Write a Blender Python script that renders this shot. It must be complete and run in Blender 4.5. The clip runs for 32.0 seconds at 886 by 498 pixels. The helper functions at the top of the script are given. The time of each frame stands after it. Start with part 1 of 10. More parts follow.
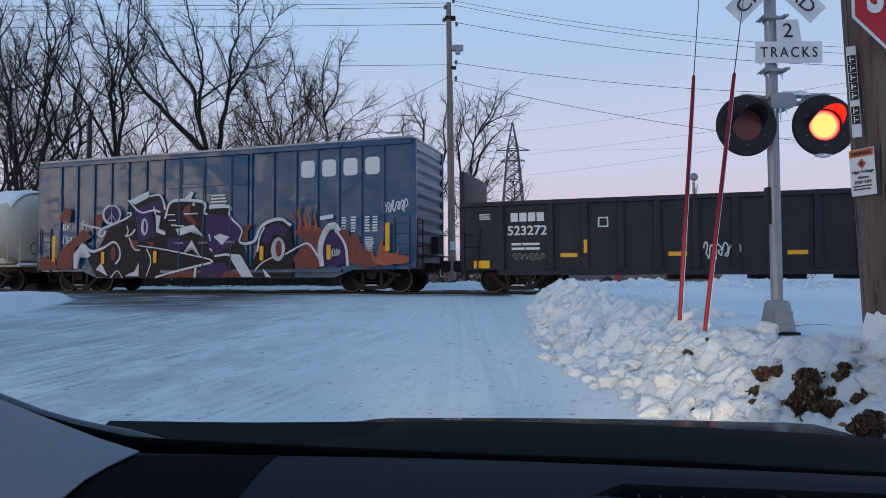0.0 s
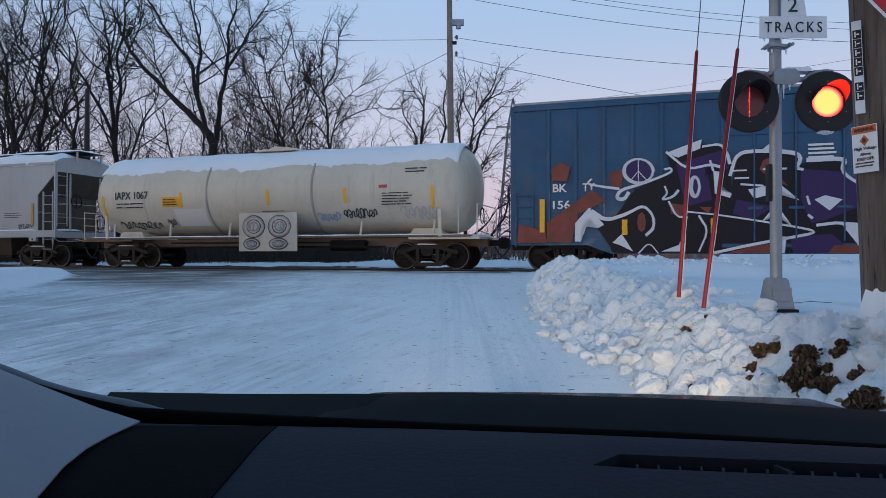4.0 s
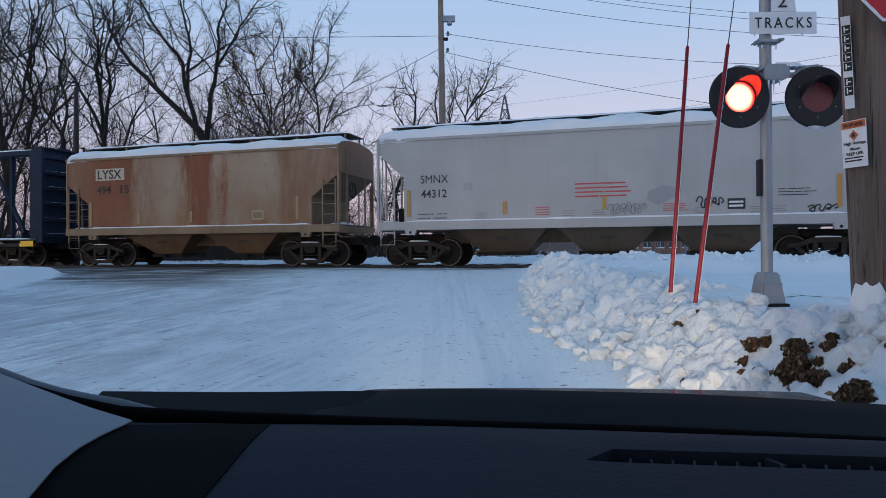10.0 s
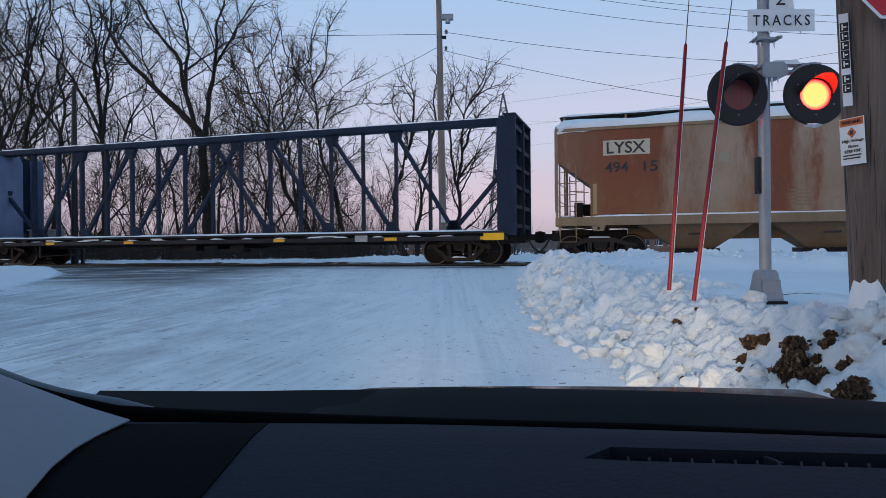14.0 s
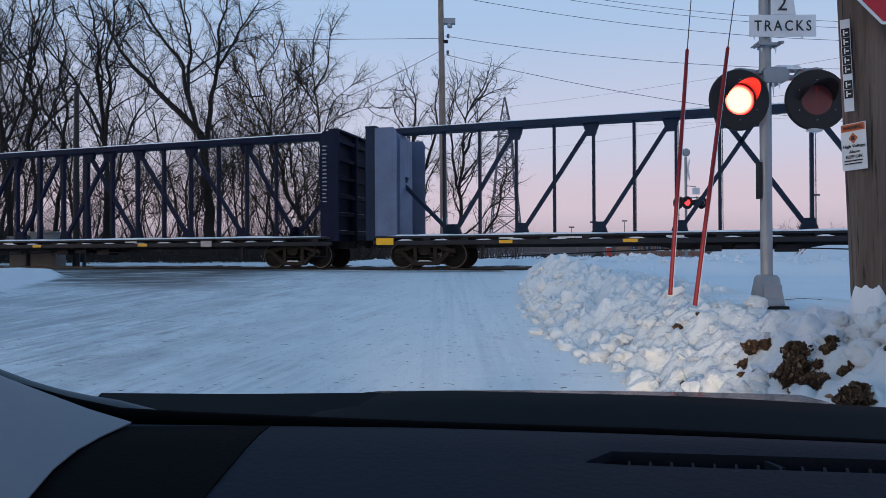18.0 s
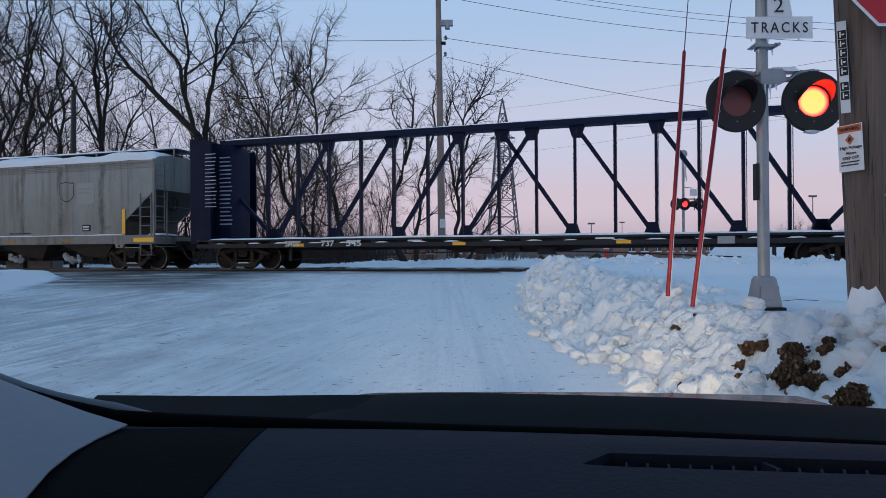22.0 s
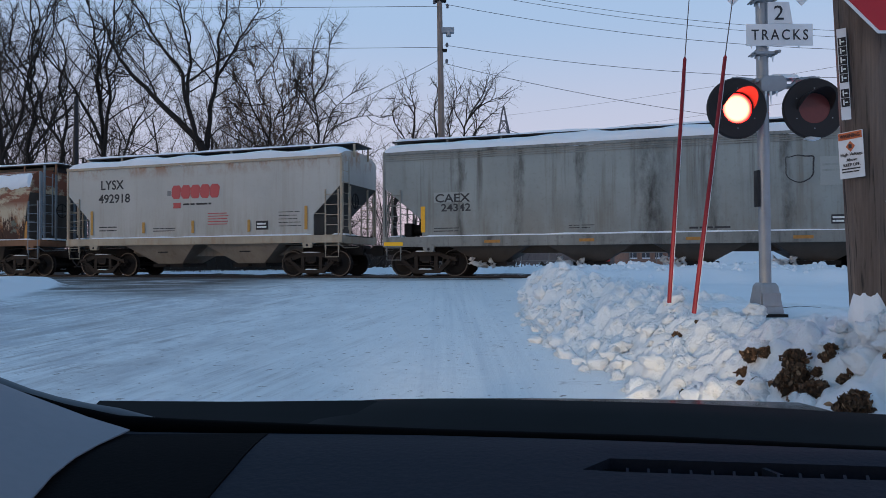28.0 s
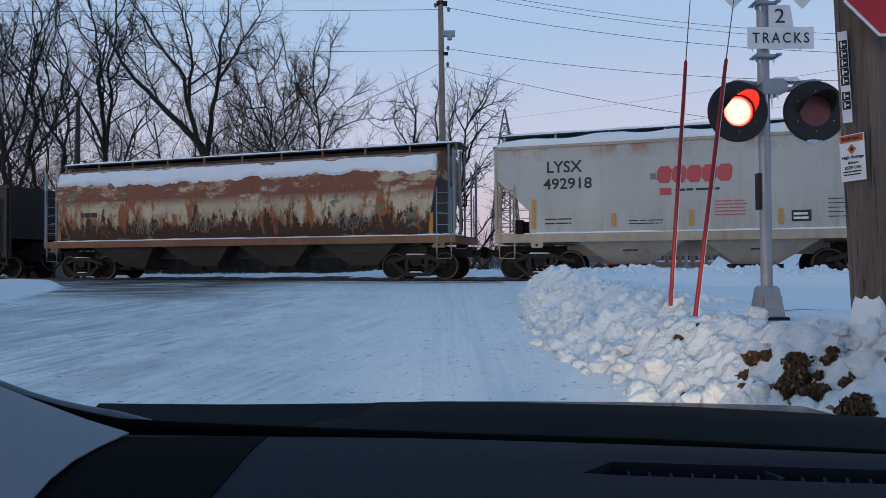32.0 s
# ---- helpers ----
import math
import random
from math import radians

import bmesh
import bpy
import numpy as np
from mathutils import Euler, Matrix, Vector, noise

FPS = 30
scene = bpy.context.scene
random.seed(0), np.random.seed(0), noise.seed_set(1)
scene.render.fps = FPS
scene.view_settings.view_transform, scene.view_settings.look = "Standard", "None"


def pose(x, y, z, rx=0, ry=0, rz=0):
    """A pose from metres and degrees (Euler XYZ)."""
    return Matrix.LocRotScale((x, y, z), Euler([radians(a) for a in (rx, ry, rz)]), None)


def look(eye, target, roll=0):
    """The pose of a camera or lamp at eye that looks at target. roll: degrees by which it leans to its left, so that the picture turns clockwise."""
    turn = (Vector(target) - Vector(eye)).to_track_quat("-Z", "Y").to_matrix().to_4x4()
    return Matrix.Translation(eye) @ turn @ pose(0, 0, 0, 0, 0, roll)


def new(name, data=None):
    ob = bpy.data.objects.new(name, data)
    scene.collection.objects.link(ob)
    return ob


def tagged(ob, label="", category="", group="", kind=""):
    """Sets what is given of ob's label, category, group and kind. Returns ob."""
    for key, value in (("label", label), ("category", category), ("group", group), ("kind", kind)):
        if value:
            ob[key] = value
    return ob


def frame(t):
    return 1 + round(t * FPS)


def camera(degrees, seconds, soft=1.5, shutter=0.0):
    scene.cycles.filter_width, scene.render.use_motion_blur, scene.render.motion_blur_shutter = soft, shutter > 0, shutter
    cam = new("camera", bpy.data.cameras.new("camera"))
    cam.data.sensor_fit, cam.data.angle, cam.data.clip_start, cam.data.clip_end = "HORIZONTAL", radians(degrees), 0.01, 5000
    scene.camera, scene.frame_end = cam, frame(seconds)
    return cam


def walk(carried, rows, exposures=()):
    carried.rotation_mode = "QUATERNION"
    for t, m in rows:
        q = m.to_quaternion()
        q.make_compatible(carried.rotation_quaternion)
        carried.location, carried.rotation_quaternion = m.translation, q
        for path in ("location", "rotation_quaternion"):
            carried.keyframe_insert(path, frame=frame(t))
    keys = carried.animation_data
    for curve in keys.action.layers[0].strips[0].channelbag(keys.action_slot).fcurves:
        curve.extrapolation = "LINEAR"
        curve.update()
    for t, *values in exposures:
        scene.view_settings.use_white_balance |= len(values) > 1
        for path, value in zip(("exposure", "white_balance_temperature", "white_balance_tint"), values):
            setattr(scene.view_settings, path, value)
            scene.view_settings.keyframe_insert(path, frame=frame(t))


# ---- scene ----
TRACK = 16.91          # degrees by which the track turns away from the x axis
NEAR = 20.8            # distance of the train's near side, straight ahead


def view(x, y, z, yaw, pitch, roll):
    """A camera pose from a place and the way it looks, in degrees."""
    a, b = radians(yaw), radians(pitch)
    way = Vector((math.sin(a) * math.cos(b), math.cos(a) * math.cos(b), math.sin(b)))
    return look((x, y, z), Vector((x, y, z)) + way, -roll)


cam = camera(68, 32.0, soft=0.75, shutter=0.15)
VIEWS = [
    (0.0, 0.001, -0.005, 0.537, -0.62, 2.35, 0.22),
    (0.5, -0.001, -0.004, 0.543, -0.18, 2.62, 0.16),
    (1.0, -0.002, -0.005, 0.537, -0.35, 2.41, 0.04),
    (1.5, -0.002, -0.007, 0.535, -0.70, 1.98, -0.06),
    (2.0, -0.002, -0.004, 0.532, -0.90, 1.48, -0.12),
    (2.5, -0.002, -0.004, 0.531, -0.90, 1.11, -0.11),
    (3.0, -0.002, -0.004, 0.531, -0.87, 0.81, -0.07),
    (3.5, -0.001, -0.002, 0.530, -0.77, 0.56, -0.01),
    (5.5, 0.001, 0.001, 0.529, -0.14, 0.08, 0.18),
    (6.0, -0.000, -0.001, 0.530, -0.12, 0.12, 0.20),
    (6.5, 0.000, -0.001, 0.530, -0.12, 0.14, 0.25),
    (7.0, 0.000, -0.002, 0.530, -0.12, 0.21, 0.26),
    (7.5, 0.001, 0.001, 0.529, -0.11, 0.24, 0.29),
    (8.0, -0.000, -0.000, 0.530, -0.05, 0.23, 0.29),
    (8.5, 0.001, 0.001, 0.529, -0.05, 0.24, 0.29),
    (9.0, -0.000, -0.000, 0.530, 0.00, 0.18, 0.32),
    (9.5, -0.001, -0.000, 0.530, 0.03, 0.11, 0.33),
    (10.0, 0.000, 0.001, 0.529, 0.05, 0.07, 0.39),
    (10.5, 0.001, 0.003, 0.529, 0.07, 0.05, 0.44),
    (11.0, 0.000, 0.002, 0.530, 0.10, 0.04, 0.45),
    (11.5, 0.000, 0.002, 0.529, 0.11, 0.04, 0.46),
    (12.0, 0.001, 0.002, 0.529, 0.10, 0.04, 0.49),
    (12.5, 0.000, 0.002, 0.529, 0.13, -0.04, 0.55),
    (13.0, 0.003, 0.003, 0.529, 0.13, -0.10, 0.58),
    (13.5, 0.002, 0.003, 0.529, 0.15, -0.12, 0.57),
    (14.0, 0.002, 0.002, 0.529, 0.15, -0.07, 0.53),
    (14.5, 0.000, 0.002, 0.528, 0.18, -0.00, 0.48),
    (16.5, 0.001, -0.001, 0.529, 0.17, 0.25, 0.33),
    (17.0, 0.001, 0.000, 0.529, 0.12, 0.27, 0.29),
    (17.5, 0.001, -0.000, 0.529, 0.06, 0.26, 0.30),
    (18.0, 0.001, 0.000, 0.529, 0.06, 0.26, 0.31),
    (18.5, 0.001, 0.000, 0.528, 0.06, 0.26, 0.30),
    (19.0, 0.001, -0.000, 0.528, 0.06, 0.30, 0.25),
    (19.5, 0.001, -0.000, 0.528, 0.06, 0.36, 0.26),
    (20.0, 0.001, -0.000, 0.528, 0.07, 0.42, 0.28),
    (20.5, 0.000, -0.002, 0.528, 0.10, 0.44, 0.25),
    (21.0, 0.002, 0.001, 0.528, 0.12, 0.41, 0.31),
    (21.5, 0.002, -0.000, 0.529, 0.18, 0.36, 0.37),
    (22.0, 0.002, 0.001, 0.529, 0.26, 0.39, 0.35),
    (22.5, 0.002, -0.001, 0.528, 0.30, 0.44, 0.35),
    (23.0, 0.001, -0.001, 0.529, 0.31, 0.48, 0.34),
    (23.5, 0.002, 0.001, 0.529, 0.33, 0.46, 0.40),
    (24.0, 0.003, 0.001, 0.529, 0.39, 0.39, 0.42),
    (24.5, 0.004, 0.003, 0.528, 0.44, 0.38, 0.40),
    (25.0, 0.003, 0.000, 0.528, 0.44, 0.49, 0.37),
    (25.5, 0.003, -0.000, 0.528, 0.40, 0.64, 0.33),
    (27.5, 0.003, -0.002, 0.528, 0.17, 0.90, 0.35),
    (28.0, 0.002, -0.004, 0.528, 0.15, 0.97, 0.34),
    (28.5, 0.002, -0.003, 0.528, 0.14, 1.00, 0.31),
    (29.0, 0.002, -0.002, 0.528, 0.14, 0.96, 0.36),
    (29.5, 0.002, -0.002, 0.528, 0.15, 0.96, 0.38),
    (30.0, 0.003, -0.003, 0.528, 0.19, 1.02, 0.37),
    (30.5, 0.001, -0.004, 0.528, 0.25, 1.05, 0.36),
    (31.0, 0.002, -0.003, 0.528, 0.27, 1.05, 0.36),
    (31.5, 0.002, -0.003, 0.528, 0.28, 1.05, 0.37),
    (32.0, 0.003, -0.001, 0.527, 0.06, 1.23, 0.32),
]
walk(cam, [(r[0], view(*r[1:])) for r in VIEWS], exposures=[(0.0, 0.06), (3.0, 0.03), (6.0, 0.05), (14.0, 0.07), (17.0, 0.03), (25.0, 0.0), (28.0, -0.02), (32.0, 0.0)])

# ---- sky and light ----
world = bpy.data.worlds.new("dusk_sky")
scene.world = world
world.use_nodes = True
wn, wl = world.node_tree.nodes, world.node_tree.links
wn.clear()
w_out = wn.new("ShaderNodeOutputWorld")
w_bg = wn.new("ShaderNodeBackground")
w_co = wn.new("ShaderNodeTexCoord")
w_sep = wn.new("ShaderNodeSeparateXYZ")
wl.new(w_co.outputs["Generated"], w_sep.inputs[0])


def sky_ramp(stops):
    r = wn.new("ShaderNodeValToRGB")
    r.color_ramp.interpolation = "EASE"
    while len(r.color_ramp.elements) < len(stops):
        r.color_ramp.elements.new(0.5)
    for e, (p, c) in zip(r.color_ramp.elements, stops):
        e.position, e.color = p, (*c, 1)
    wl.new(w_sep.outputs["Z"], r.inputs[0])
    return r


# ahead: rose band of the earth's shadow under pale blue; behind: the afterglow
ahead = sky_ramp([(0.0, (0.48, 0.395, 0.47)), (0.07, (0.65, 0.545, 0.635)), (0.17, (0.565, 0.595, 0.752)), (0.36, (0.39, 0.545, 0.785)), (1.0, (0.11, 0.285, 0.505))])
behind = sky_ramp([(0.0, (0.66, 0.50, 0.38)), (0.08, (0.68, 0.57, 0.46)), (0.22, (0.50, 0.55, 0.57)), (0.45, (0.31, 0.465, 0.63)), (1.0, (0.11, 0.285, 0.505))])
w_dot = wn.new("ShaderNodeVectorMath")
w_dot.operation = "DOT_PRODUCT"
w_dot.inputs[1].default_value = (-0.87, -0.49, 0)
wl.new(w_co.outputs["Generated"], w_dot.inputs[0])
w_turn = wn.new("ShaderNodeMapRange")
w_turn.inputs["From Min"].default_value, w_turn.inputs["From Max"].default_value = 0.30, 0.95
wl.new(w_dot.outputs["Value"], w_turn.inputs["Value"])
w_mix = wn.new("ShaderNodeMix")
w_mix.data_type = "RGBA"
wl.new(w_turn.outputs[0], w_mix.inputs["Factor"])
wl.new(ahead.outputs[0], w_mix.inputs["A"])
wl.new(behind.outputs[0], w_mix.inputs["B"])
w_core = wn.new("ShaderNodeMapRange")
w_core.inputs["From Min"].default_value, w_core.inputs["From Max"].default_value = 0.84, 0.995
wl.new(w_dot.outputs["Value"], w_core.inputs["Value"])
setting = sky_ramp([(0.0, (2.5, 1.70, 1.25)), (0.10, (2.2, 1.6, 1.25)), (0.26, (0.75, 0.70, 0.70)), (0.45, (0.31, 0.465, 0.63)), (1.0, (0.11, 0.285, 0.505))])
w_mix2 = wn.new("ShaderNodeMix")
w_mix2.data_type = "RGBA"
wl.new(w_core.outputs[0], w_mix2.inputs["Factor"])
wl.new(w_mix.outputs["Result"], w_mix2.inputs["A"])
wl.new(setting.outputs[0], w_mix2.inputs["B"])
wl.new(w_mix2.outputs["Result"], w_bg.inputs["Color"])
w_bg.inputs["Strength"].default_value = 1.0
wl.new(w_bg.outputs[0], w_out.inputs[0])

sun = new("sun", bpy.data.lights.new("sun", "SUN"))
sun.data.energy, sun.data.angle, sun.data.color = 0.16, radians(12), (1.0, 0.78, 0.55)
sun.matrix_world = look((-27, -15, 4.0), (0, 0, 0))

# the headlights of the waiting car, dipped
for x in (-0.55, 0.95):
    lamp = new("headlight", bpy.data.lights.new("headlight", "SPOT"))
    lamp.data.energy, lamp.data.color, lamp.data.spot_size, lamp.data.spot_blend, lamp.data.shadow_soft_size = 430, (1.0, 0.79, 0.55), radians(34 if x < 0 else 41), 1.0, 0.06
    lamp.matrix_world = look((x, 2.36, -0.08), (x + (0.9 if x < 0 else 2.3), 13.0, 0.12))


# ---- materials ----
def shader(name):
    m = bpy.data.materials.new(name)
    m.use_nodes = True
    m.node_tree.nodes.clear()
    out = m.node_tree.nodes.new("ShaderNodeOutputMaterial")
    b = m.node_tree.nodes.new("ShaderNodeBsdfPrincipled")
    m.node_tree.links.new(b.outputs[0], out.inputs[0])
    return m, m.node_tree.nodes, m.node_tree.links, b


def mix_rgb(n, l, fac, a, b, mode="MIX"):
    x = n.new("ShaderNodeMix")
    x.data_type, x.blend_type = "RGBA", mode
    for key, v in (("Factor", fac), ("A", a), ("B", b)):
        if isinstance(v, (int, float)):
            x.inputs[key].default_value = v
        elif isinstance(v, tuple):
            x.inputs[key].default_value = (*v, 1)
        else:
            l.new(v, x.inputs[key])
    return x.outputs["Result"]


def noise_out(n, l, scale, detail=4.0, stretch=(1, 1, 1), rough=0.55, offset=(0, 0, 0)):
    co, mp, t = n.new("ShaderNodeTexCoord"), n.new("ShaderNodeMapping"), n.new("ShaderNodeTexNoise")
    mp.inputs["Scale"].default_value = stretch
    mp.inputs["Location"].default_value = offset
    l.new(co.outputs["Object"], mp.inputs[0])
    l.new(mp.outputs[0], t.inputs["Vector"])
    t.inputs["Scale"].default_value, t.inputs["Detail"].default_value, t.inputs["Roughness"].default_value = scale, detail, rough
    return t.outputs["Fac"]


def ramp(n, l, v, lo, hi):
    r = n.new("ShaderNodeMapRange")
    r.inputs["From Min"].default_value, r.inputs["From Max"].default_value = lo, hi
    r.clamp = True
    l.new(v, r.inputs["Value"])
    return r.outputs[0]


def bump(n, l, b, v, dist, strength=1.0):
    k = n.new("ShaderNodeBump")
    k.inputs["Distance"].default_value, k.inputs["Strength"].default_value = dist, strength
    l.new(v, k.inputs["Height"])
    l.new(k.outputs[0], b.inputs["Normal"])


def paint(name, col, rough=0.5, metal=0.0, dirt=(0.10, 0.08, 0.065), grime=0.5, streak=0.35, scale=1.2, dent=0.004, spread=0.12):
    """Painted or bare steel: blotches, rain streaks, speckle and slight dents."""
    m, n, l, b = shader(name)
    light = tuple(min(1, c * (1 + spread)) for c in col)
    dark = tuple(c * (1 - spread) for c in col)
    big = noise_out(n, l, scale, 5)
    c = mix_rgb(n, l, ramp(n, l, big, 0.35, 0.65), dark, light)
    run = noise_out(n, l, 1.0, 6, (5.0, 5.0, 0.22), 0.7)
    k = n.new("ShaderNodeMath")
    k.operation = "MULTIPLY"
    k.inputs[1].default_value = streak
    l.new(ramp(n, l, run, 0.52, 0.72), k.inputs[0])
    c = mix_rgb(n, l, k.outputs[0], c, dirt)
    fine = noise_out(n, l, 9.0, 8, (1, 1, 1), 0.7, (3, 1, 2))
    k2 = n.new("ShaderNodeMath")
    k2.operation = "MULTIPLY"
    k2.inputs[1].default_value = grime
    l.new(ramp(n, l, fine, 0.55, 0.78), k2.inputs[0])
    c = mix_rgb(n, l, k2.outputs[0], c, dirt)
    l.new(c, b.inputs["Base Color"])
    b.inputs["Metallic"].default_value = metal
    b.inputs["Specular IOR Level"].default_value = 0.28
    r = n.new("ShaderNodeMapRange")
    r.inputs["To Min"].default_value, r.inputs["To Max"].default_value = max(0.05, rough - 0.1), min(1, rough + 0.18)
    l.new(fine, r.inputs["Value"])
    l.new(r.outputs[0], b.inputs["Roughness"])
    if dent:
        bump(n, l, b, noise_out(n, l, 1.6, 2), dent * 8, 0.6)
    return m


def stain(m, col, z0, z1, stretch, lo, hi, amount=0.8, seed=0):
    """Rust or dirt over a paint, between two heights of the car side (full at z1)."""
    n, l = m.node_tree.nodes, m.node_tree.links
    b = next(x for x in n if x.type == "BSDF_PRINCIPLED")
    old = b.inputs["Base Color"].links[0].from_socket
    co, sp = n.new("ShaderNodeTexCoord"), n.new("ShaderNodeSeparateXYZ")
    l.new(co.outputs["Object"], sp.inputs[0])
    k, k2 = n.new("ShaderNodeMath"), n.new("ShaderNodeMath")
    k.operation = k2.operation = "MULTIPLY"
    l.new(ramp(n, l, sp.outputs["Z"], z0, z1), k.inputs[0])
    l.new(ramp(n, l, noise_out(n, l, 1.0, 8, stretch, 0.7, (seed, 0, 2)), lo, hi), k.inputs[1])
    l.new(k.outputs[0], k2.inputs[0])
    k2.inputs[1].default_value = amount
    l.new(mix_rgb(n, l, k2.outputs[0], old, col), b.inputs["Base Color"])
    return m


def run_stain(m, col, places, amount=0.7, seed=0):
    """Dirt that runs down a car side at the given (x, half width)."""
    n, l = m.node_tree.nodes, m.node_tree.links
    b = next(x for x in n if x.type == "BSDF_PRINCIPLED")
    old = b.inputs["Base Color"].links[0].from_socket
    co, sp, wob = n.new("ShaderNodeTexCoord"), n.new("ShaderNodeSeparateXYZ"), n.new("ShaderNodeMath")
    l.new(co.outputs["Object"], sp.inputs[0])
    wob.operation = "MULTIPLY_ADD"
    l.new(noise_out(n, l, 1.0, 8, (3.0, 0.1, 0.8), 0.75, (seed, 1, 4)), wob.inputs[0])
    wob.inputs[1].default_value = 0.9
    l.new(sp.outputs["X"], wob.inputs[2])
    total = None
    for x, w in places:
        d, a = n.new("ShaderNodeMath"), n.new("ShaderNodeMath")
        d.operation, a.operation = "SUBTRACT", "ABSOLUTE"
        l.new(wob.outputs[0], d.inputs[0])
        d.inputs[1].default_value = x + 0.45
        l.new(d.outputs[0], a.inputs[0])
        here = ramp(n, l, a.outputs[0], w, 0.0)
        if total:
            top = n.new("ShaderNodeMath")
            top.operation = "MAXIMUM"
            l.new(total, top.inputs[0])
            l.new(here, top.inputs[1])
            here = top.outputs[0]
        total = here
    k, k2 = n.new("ShaderNodeMath"), n.new("ShaderNodeMath")
    k.operation = k2.operation = "MULTIPLY"
    l.new(total, k.inputs[0])
    l.new(ramp(n, l, noise_out(n, l, 1.0, 8, (2.2, 2.2, 0.9), 0.72, (seed, 5, 2)), 0.34, 0.58), k.inputs[1])
    l.new(k.outputs[0], k2.inputs[0])
    k2.inputs[1].default_value = amount
    l.new(mix_rgb(n, l, k2.outputs[0], old, col), b.inputs["Base Color"])
    return m


def plain(name, col, rough=0.5, metal=0.0, grain=0.12, scale=30.0, relief=0.0):
    m, n, l, b = shader(name)
    v = noise_out(n, l, scale, 5)
    c = mix_rgb(n, l, v, tuple(x * (1 - grain) for x in col), tuple(min(1, x * (1 + grain)) for x in col))
    l.new(c, b.inputs["Base Color"])
    b.inputs["Roughness"].default_value, b.inputs["Metallic"].default_value = rough, metal
    b.inputs["Specular IOR Level"].default_value = 0.3
    if relief:
        bump(n, l, b, v, relief)
    return m


def glow(name, col, strength):
    m, n, l, b = shader(name)
    b.inputs["Base Color"].default_value = (*col, 1)
    b.inputs["Emission Color"].default_value = (*col, 1)
    b.inputs["Emission Strength"].default_value = strength
    return m


def snow_mat(name, col=(0.80, 0.84, 0.90), fine=0.012, warm=0.0):
    m, n, l, b = shader(name)
    big = noise_out(n, l, 0.6, 5)
    c = mix_rgb(n, l, ramp(n, l, big, 0.3, 0.7), tuple(x * 0.94 for x in col), col)
    if warm:
        # cream patches put the warm light on the lumps into the colour
        c = mix_rgb(n, l, ramp(n, l, noise_out(n, l, 2.2, 5), 0.60, 0.78), c, (0.81, 0.77, 0.71))
        c = mix_rgb(n, l, ramp(n, l, noise_out(n, l, 22.0, 6, (1, 1, 1), 0.7, (4, 7, 1)), 0.685, 0.73), c, (0.30, 0.22, 0.16))
    l.new(c, b.inputs["Base Color"])
    b.inputs["Roughness"].default_value = 0.75
    bump(n, l, b, noise_out(n, l, 14.0, 8, (1, 1, 1), 0.7), fine)
    return m


